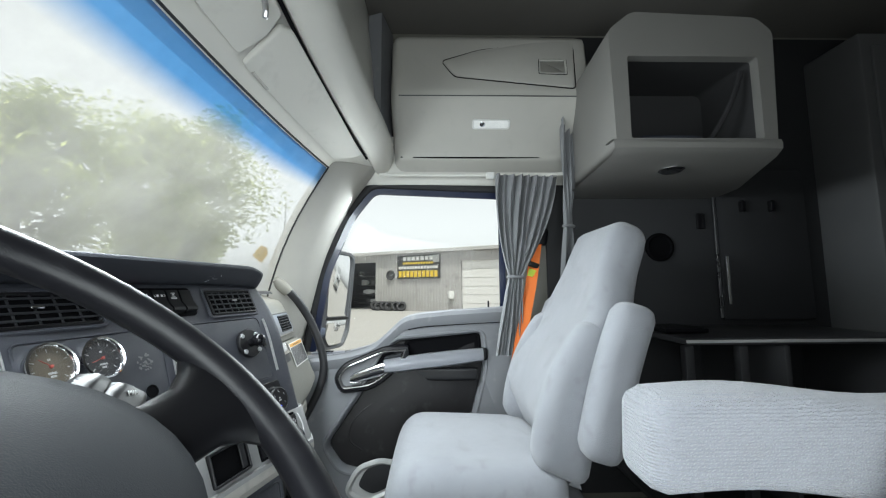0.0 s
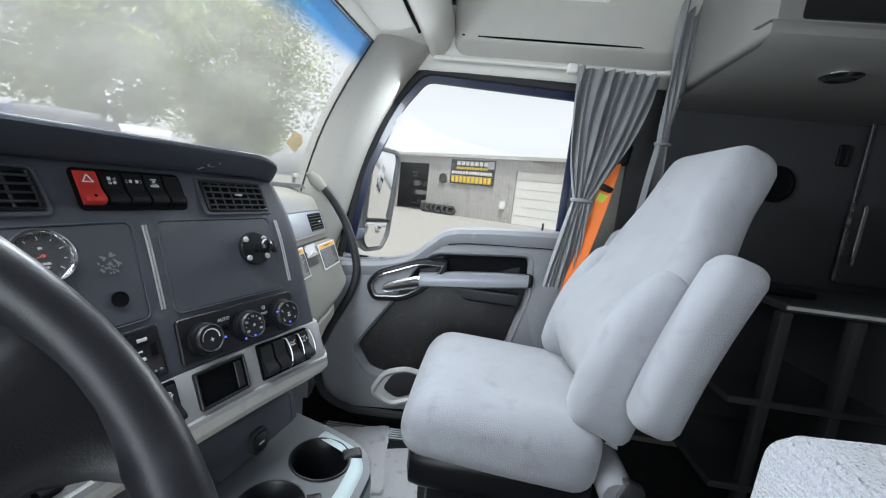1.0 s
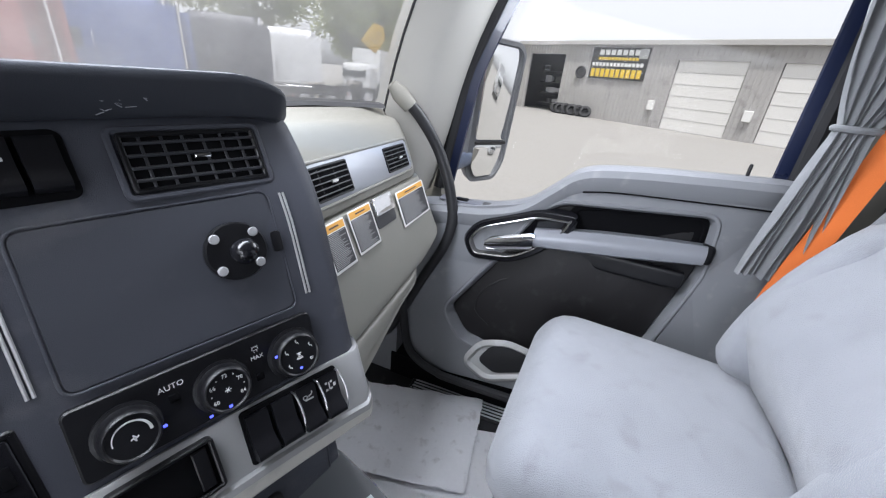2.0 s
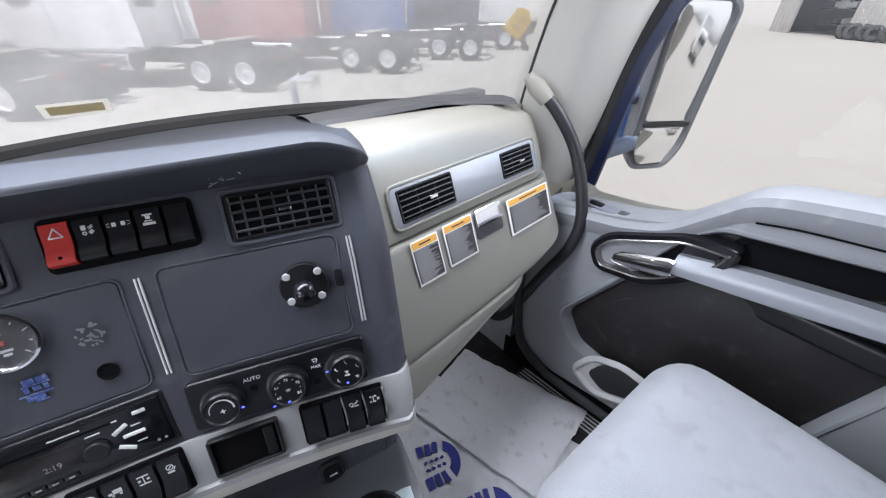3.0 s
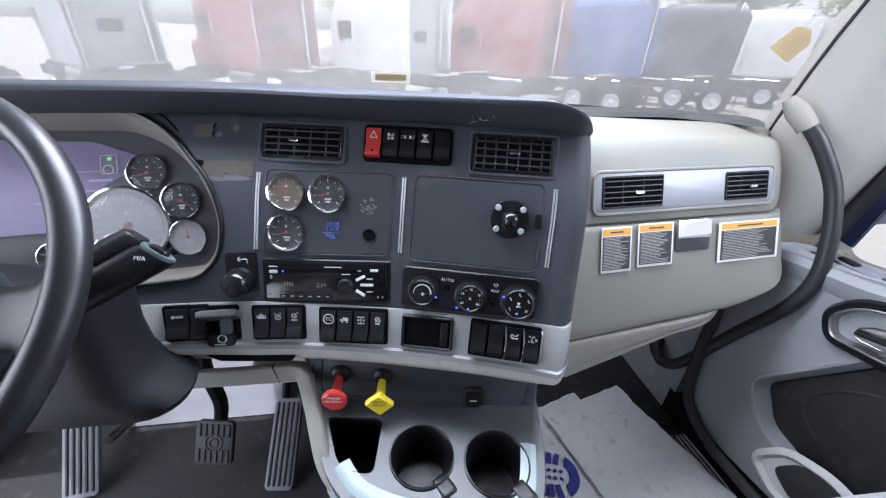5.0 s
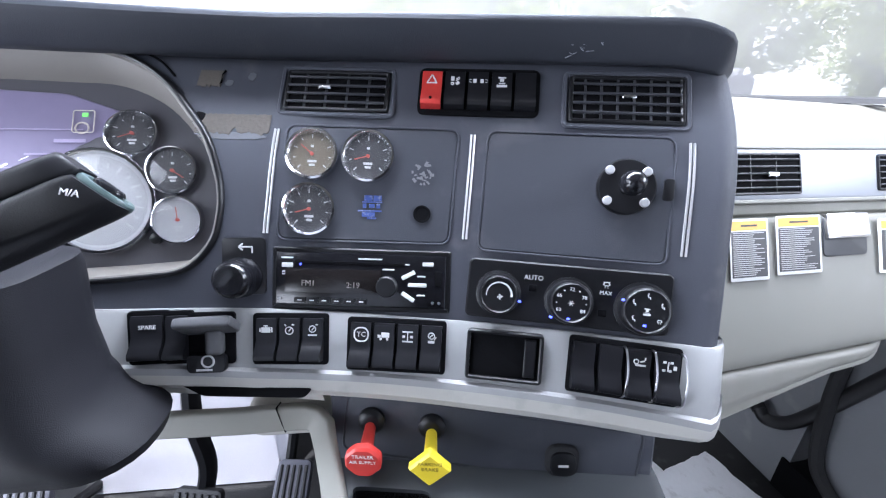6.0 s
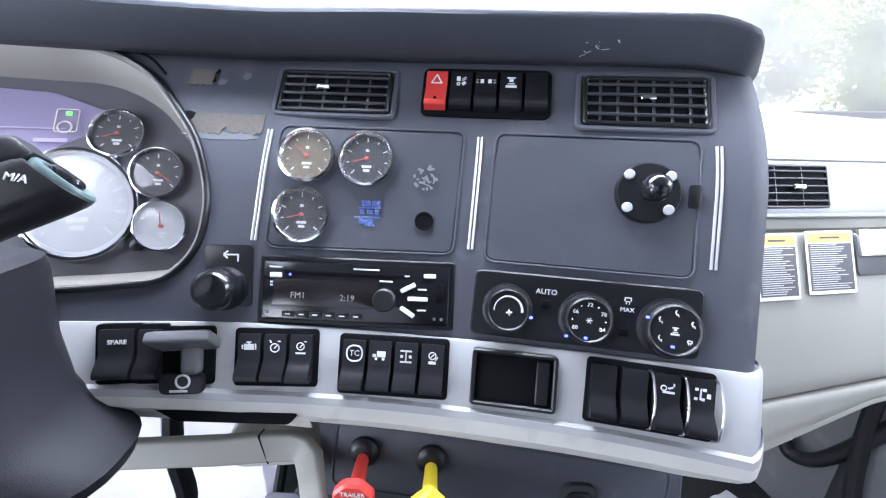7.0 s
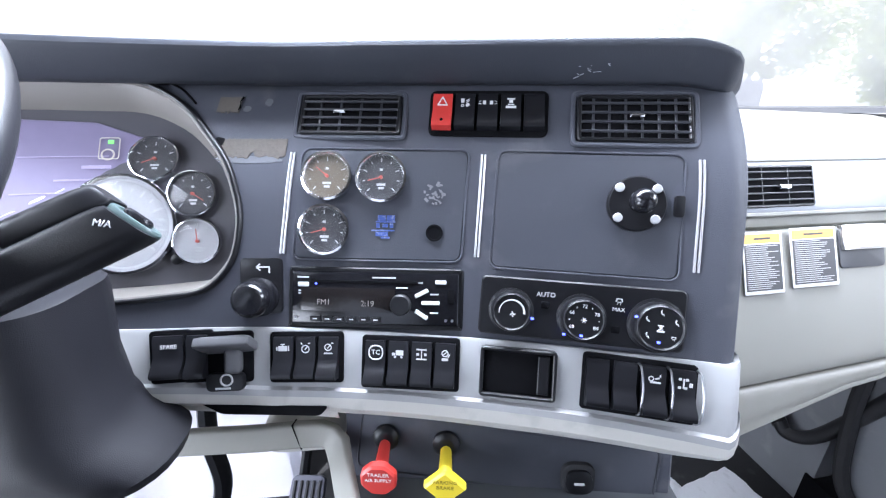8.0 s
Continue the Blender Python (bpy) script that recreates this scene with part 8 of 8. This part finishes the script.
def paint(name, c):
    return surface(name, c, 0.5, grain=30, bump=0.0, vary=0.05, coat=0.1, blotch=1.0, wear=tuple(q * 0.7 + 0.05 for q in c), wear_amount=0.08)


PW, PR, PB, PG, PD = paint("white_cab_paint", (0.62, 0.63, 0.65)), paint("red_cab_paint", (0.27, 0.075, 0.075)), paint("blue_cab_paint", (0.055, 0.095, 0.27)), paint("grey_cab_paint", (0.36, 0.38, 0.42)), paint("black_cab_paint", (0.03, 0.032, 0.05))
HEAD = 45.0
hx, hy = -math.sin(radians(HEAD)), math.cos(radians(HEAD))
row = [(-11.5, 12.0, PW, "white tractor with a tall sleeper parked in the yard", False), (-6.4, 12.3, PG, "grey tractor with a tall sleeper parked in the yard", False), (-1.29, 12.5, PR, "red tractor with a tall sleeper parked in the yard", False), (3.62, 12.5, PW, "white tractor with open frame parked in the yard", False), (8.35, 12.7, PR, "bright red tractor parked in the yard", False), (12.8, 13.4, PB, "deep blue tractor parked in the yard", False), (17.6, 14.2, PD, "near-black tractor parked in the yard", False), (22.6, 15.4, PW, "white tractor at the far end of the row", False)]
for x, y, p, lab, fend in row:
    m = pose(x + hy * 1.08, y - hx * 1.08, GZ, 0, 0, HEAD)
    t = tractor(lab, p, fend)
    t.matrix_world = m

# ---- workshop building on the passenger's side
A, B = Vector((42.7, 10.3, 0)), Vector((33.2, -6.9, 0))
du = (B - A).normalized()
dn = Vector((-du.y, du.x, 0))
if dn.x > 0:
    dn = -dn
bframe = frame_of(Vector((A.x, A.y, GZ)), du, Vector((0, 0, 1)), dn)
shop = thing("workshop_building", "grey ribbed metal workshop with roller doors", "building")
SHEET = surface("grey_ribbed_sheet", (0.38, 0.37, 0.36), 0.6, metal=0.0, grain=14, bump=0.1, vary=0.08, blotch=0.6, wear=(0.20, 0.19, 0.18), wear_amount=0.15)
doors = [(0.4, 4.6, 0.0, 5.0), (14.6, 19.1, 0.05, 4.8), (20.9, 25.4, 0.05, 4.8)]
outer_ = [(-1.2, -0.2), (32.0, -0.2), (32.0, 5.95), (-1.2, 5.95)]
holes = [[(a, z0), (b, z0), (b, z1), (a, z1)] for a, b, z0, z1 in doors]
bm = holed(outer_, holes, 0.0, -0.2, lambda u, v, d: bframe @ Vector((u, v, d)))
wall = part("wall", bm, SHEET, shop, smooth=False)
for k in range(100):
    u = -1.1 + 0.33 * k
    if any(a - 0.1 < u < b + 0.1 for a, b, _, z1 in doors):
        part("rib", block((0.07, 0.8, 0.05), 0.01, bframe @ Matrix.Translation((u, 5.5, 0.02))), SHEET, wall)
    else:
        part("rib", block((0.07, 5.9, 0.05), 0.01, bframe @ Matrix.Translation((u, 2.95, 0.02))), SHEET, wall)
bm = bmesh.new()
rings(bm, [[bframe @ Vector((u, v, d)) for u, v, d in ((-1.6, 5.75, 0.35), (-1.6, 6.05, 0.35), (-1.6, 7.2, -9.0), (-1.6, 5.95, -18.0))], [bframe @ Vector((u, v, d)) for u, v, d in ((32.4, 5.75, 0.35), (32.4, 6.05, 0.35), (32.4, 7.2, -9.0), (32.4, 5.95, -18.0))]])
part("roof", bm, surface("roof_sheet", (0.42, 0.41, 0.40), 0.5, grain=10, bump=0.1), shop)
bm = bmesh.new()
rings(bm, [[bframe @ Vector((u, v, d)) for u, d in ((-1.2, -0.2), (-1.2, -18), (32, -18), (32, -0.2))] for v in (-0.2, 5.95)], False, False, close=False)
part("shell", bm, SHEET, shop)
# near-black walls put the open bay's inner darkness into the colour
bm = bmesh.new()
rings(bm, [[bframe @ Vector((u, v, d)) for u, d in ((-1.1, -0.25), (-1.1, -10), (12, -10), (12, -0.25))] for v in (-0.05, 5.6)], close=False)
part("inside", bm, DEEP, shop)
for (a, b, z0, z1), dark in zip(doors, (True, False, False)):
    if dark:
        continue
    rd = part("roller_door", block((b - a - 0.1, z1 - z0, 0.06), 0.01, bframe @ Matrix.Translation(((a + b) / 2, (z0 + z1) / 2, -0.12))), surface("white_roller_door", (0.66, 0.65, 0.63), 0.5, grain=20, bump=0.05, vary=0.05), shop, "white sectional roller door")
    for k in range(1, 6):
        part("section_line", block((b - a - 0.1, 0.03, 0.02), 0.005, bframe @ Matrix.Translation(((a + b) / 2, z0 + (z1 - z0) * k / 6, -0.085))), SHEET, rd)
sg = thing("workshop_sign", "black sign board with yellow and white lettering bars", "sign")
sm3 = bframe @ Matrix.Translation((9.95, 4.38, 0.10))
part("board", block((5.0, 2.35, 0.08), 0.02, sm3), LABELBLACK, sg)
SIGNYEL = surface("sign_yellow", (0.75, 0.52, 0.04), 0.5, grain=20, bump=0.0)
for y, h, n, col, w in ((0.82, 0.38, 7, LABELWHITE, 3.6), (0.36, 0.20, 12, SIGNYEL, 3.6), (-0.08, 0.26, 14, LABELWHITE, 4.6), (-0.72, 0.62, 10, SIGNYEL, 4.6)):
    bm = bmesh.new()
    for k in range(n):
        block((w / n * 0.74, h, 0.02), 0.004, sm3 @ Matrix.Translation((-w / 2 + w * (k + 0.5) / n - 0.05, y, 0.05)), bm)
    part("lettering_bar", bm, col, sg)
part("corner_picture", block((0.7, 0.7, 0.02), 0.004, sm3 @ Matrix.Translation((2.05, 0.75, 0.05))), GALV, sg)
fan = thing("wall_fan", "round dark wall fan housing", "fan")
part("ring", lathe([(0.50, 0.0), (0.50, 0.15), (0.42, 0.18), (0.38, 0.05), (0.0, 0.04)], 24, bframe @ Matrix.Translation((6.6, 3.6, 0.02))), CHASSIS, fan)
tyres = []
for k, (u, d, lean) in enumerate(((5.0, 0.7, 20), (5.6, 0.75, 28), (6.2, 0.7, 22), (6.9, 0.75, 30), (7.6, 0.7, 24), (8.3, 0.7, 30))):
    ty = thing("old_tyre", "worn black tyre leaning against the workshop wall", "tyre", group="tyres by the workshop")
    part("tyre", lathe([(0.28, -0.13), (0.42, -0.14), (0.5, -0.10), (0.5, 0.10), (0.42, 0.14), (0.28, 0.13), (0.26, 0.0), (0.28, -0.13)], 20, bframe @ pose(u, 0.46, d - 0.1, -lean, 25 if k % 2 else 60, 0)), TYRE, ty)
for u in (13.6, 20.1):
    bx = thing("meter_box", "small white box on the workshop wall", "box")
    part("case", block((0.5, 0.7, 0.2), 0.03, bframe @ Matrix.Translation((u, 1.6, 0.12))), LABELWHITE, bx)
# dim machinery inside the open bay
rack = thing("parts_rack", "dim shelving inside the open workshop bay", "rack")
rng = random.Random(4)
for k in range(4):
    part("shelf", block((3.6, 0.08, 0.5), 0.02, bframe @ Matrix.Translation((2.5, 0.6 + 1.0 * k, -2.0))), CHASSIS, rack)
for k in range(16):
    part("crate", block((0.3 + 0.4 * rng.random(), 0.3 + 0.4 * rng.random(), 0.4), 0.03, bframe @ Matrix.Translation((0.9 + 3.2 * rng.random(), 0.9 + 1.0 * (k % 4), -1.9))), rng.choice([GALV, CHASSIS, STEEL, BLUEPAINT]), rack)

# ---- white truck and van seen past the row
for (x, y, deg, lab) in ((30.0, 20.0, 100, "white box truck standing at the yard's edge"), (48.0, 22.0, 80, "white delivery truck parked by the workshop"), (5.6, -15.5, 0, "white box truck standing behind in the yard")):
    v = thing("box_truck", lab, "truck")
    part("box", cushion((2.4, 5.0, 2.5), 0.06, 4, m=pose(0, -1.0, 2.35)), PW, v)
    part("cab", cushion((2.3, 1.9, 2.0), 0.35, 7, m=pose(0, 2.55, 1.5)), PW, v)
    part("windscreen", block((1.9, 0.05, 0.8), 0.02, pose(0, 3.48, 1.95, 10)), DARKGLASS, v)
    part("grille", block((1.4, 0.06, 0.5), 0.02, pose(0, 3.5, 1.05)), CHROME, v)
    for s in (-1, 1):
        for yy in (2.5, -2.3):
            w = part("wheel", tyre_bm(pose(s * 1.0, yy, 0.48, 0, 90 * s), 0.26, 0.48), TYRE, v)
            part("rim", rim_bm(pose(s * 1.0, yy, 0.48, 0, 90 * s), 0.48), RIM, w)
    part("chassis", block((1.0, 7.0, 0.3), 0.02, pose(0, 0, 0.85)), CHASSIS, v)
    v.matrix_world = pose(x, y, GZ, 0, 0, deg)

# ---- trees behind the yard
BARK = surface("bark", (0.10, 0.075, 0.055), 0.9, grain=9, bump=0.8, vary=0.3)
LEAF = surface("leaf_green", (0.17, 0.20, 0.07), 0.8, grain=4, bump=0.0, vary=0.35, blotch=0.6, gloss=0.2)
ln, ll = LEAF.node_tree.nodes, LEAF.node_tree.links
through_leaf = ln.new("ShaderNodeBsdfTranslucent")
through_leaf.inputs["Color"].default_value = (0.64, 0.70, 0.27, 1)
leaf_mix = ln.new("ShaderNodeMixShader")
leaf_mix.inputs[0].default_value = 0.6
ll.new(ln["Principled BSDF"].outputs[0], leaf_mix.inputs[1])
ll.new(through_leaf.outputs[0], leaf_mix.inputs[2])
ll.new(leaf_mix.outputs[0], ln["Material Output"].inputs["Surface"])


def tree(x, y, h, spread, seed, leaves=17000):
    rng = random.Random(seed)
    t = thing("yard_tree", "tall leafy green tree behind the yard", "tree", group="trees behind the yard")
    bm = bmesh.new()
    tips = []
    trunk = curve_points([(0, 0, 0), (0.2, 0.1, h * 0.25), (-0.1, 0.2, h * 0.5), (0.1, 0, h * 0.85)], 5)
    tube(trunk, [0.42 - 0.36 * i / (len(trunk) - 1) for i in range(len(trunk))], 9, bm)
    for k in range(22):
        z = h * (0.24 + 0.66 * (k / 22))
        a = k * 2.4 + rng.random()
        L = spread * (0.55 + 0.5 * math.sin(math.pi * (k / 22) ** 0.8)) * (0.8 + 0.4 * rng.random())
        e = Vector((math.cos(a) * L, math.sin(a) * L, z + L * (0.25 + 0.3 * rng.random())))
        mid = Vector((math.cos(a) * L * 0.5, math.sin(a) * L * 0.5, z + L * 0.28))
        pts = curve_points([(0, 0, z), mid, e], 4)
        tube(pts, [0.13 - 0.11 * i / (len(pts) - 1) for i in range(len(pts))], 6, bm)
        tips += [(mid, L * 0.28), (e, L * 0.36), (mid.lerp(e, 0.5) + Vector((rng.uniform(-1, 1), rng.uniform(-1, 1), rng.uniform(-0.5, 1))) * L * 0.25, L * 0.32)]
    part("trunk", bm, BARK, t)
    verts, faces = [], []
    for k in range(leaves):
        c, r = tips[int(rng.random() * len(tips))]
        d = Vector((rng.gauss(0, 1), rng.gauss(0, 1), rng.gauss(0, 0.8)))
        p = c + d.normalized() * r * rng.random() ** 0.4 * 1.45
        s = 0.13 + 0.20 * rng.random()
        ax = Vector((rng.gauss(0, 1), rng.gauss(0, 1), rng.gauss(0, 1))).normalized()
        ay = ax.orthogonal().normalized()
        i = len(verts)
        verts += [p - ax * s, p + ay * s * 0.55, p + ax * s, p - ay * s * 0.55]
        faces.append((i, i + 1, i + 2, i + 3))
    me = bpy.data.meshes.new("crown")
    me.from_pydata([tuple(v) for v in verts], [], faces)
    me.materials.append(LEAF)
    cr = new("crown", me)
    cr.parent = t
    t.location = (x, y, GZ)
    return t


for k, (x, y, h, s) in enumerate(((24, 26, 15, 4.2), (33, 22.5, 18, 5.2), (17, 30, 16, 4.5), (40, 29, 12, 3.8), (9, 36, 15, 4.5), (0, 38, 14, 4.5), (50, 34, 12, 4.0))):
    tree(x, y, h, s, 20 + k)
pole = thing("utility_pole", "thin grey lamp pole beyond the yard", "pole")
part("shaft", tube([(38.5, 15.2, GZ), (38.5, 15.2, GZ + 11)], [0.11, 0.07], 8), STEEL, pole)
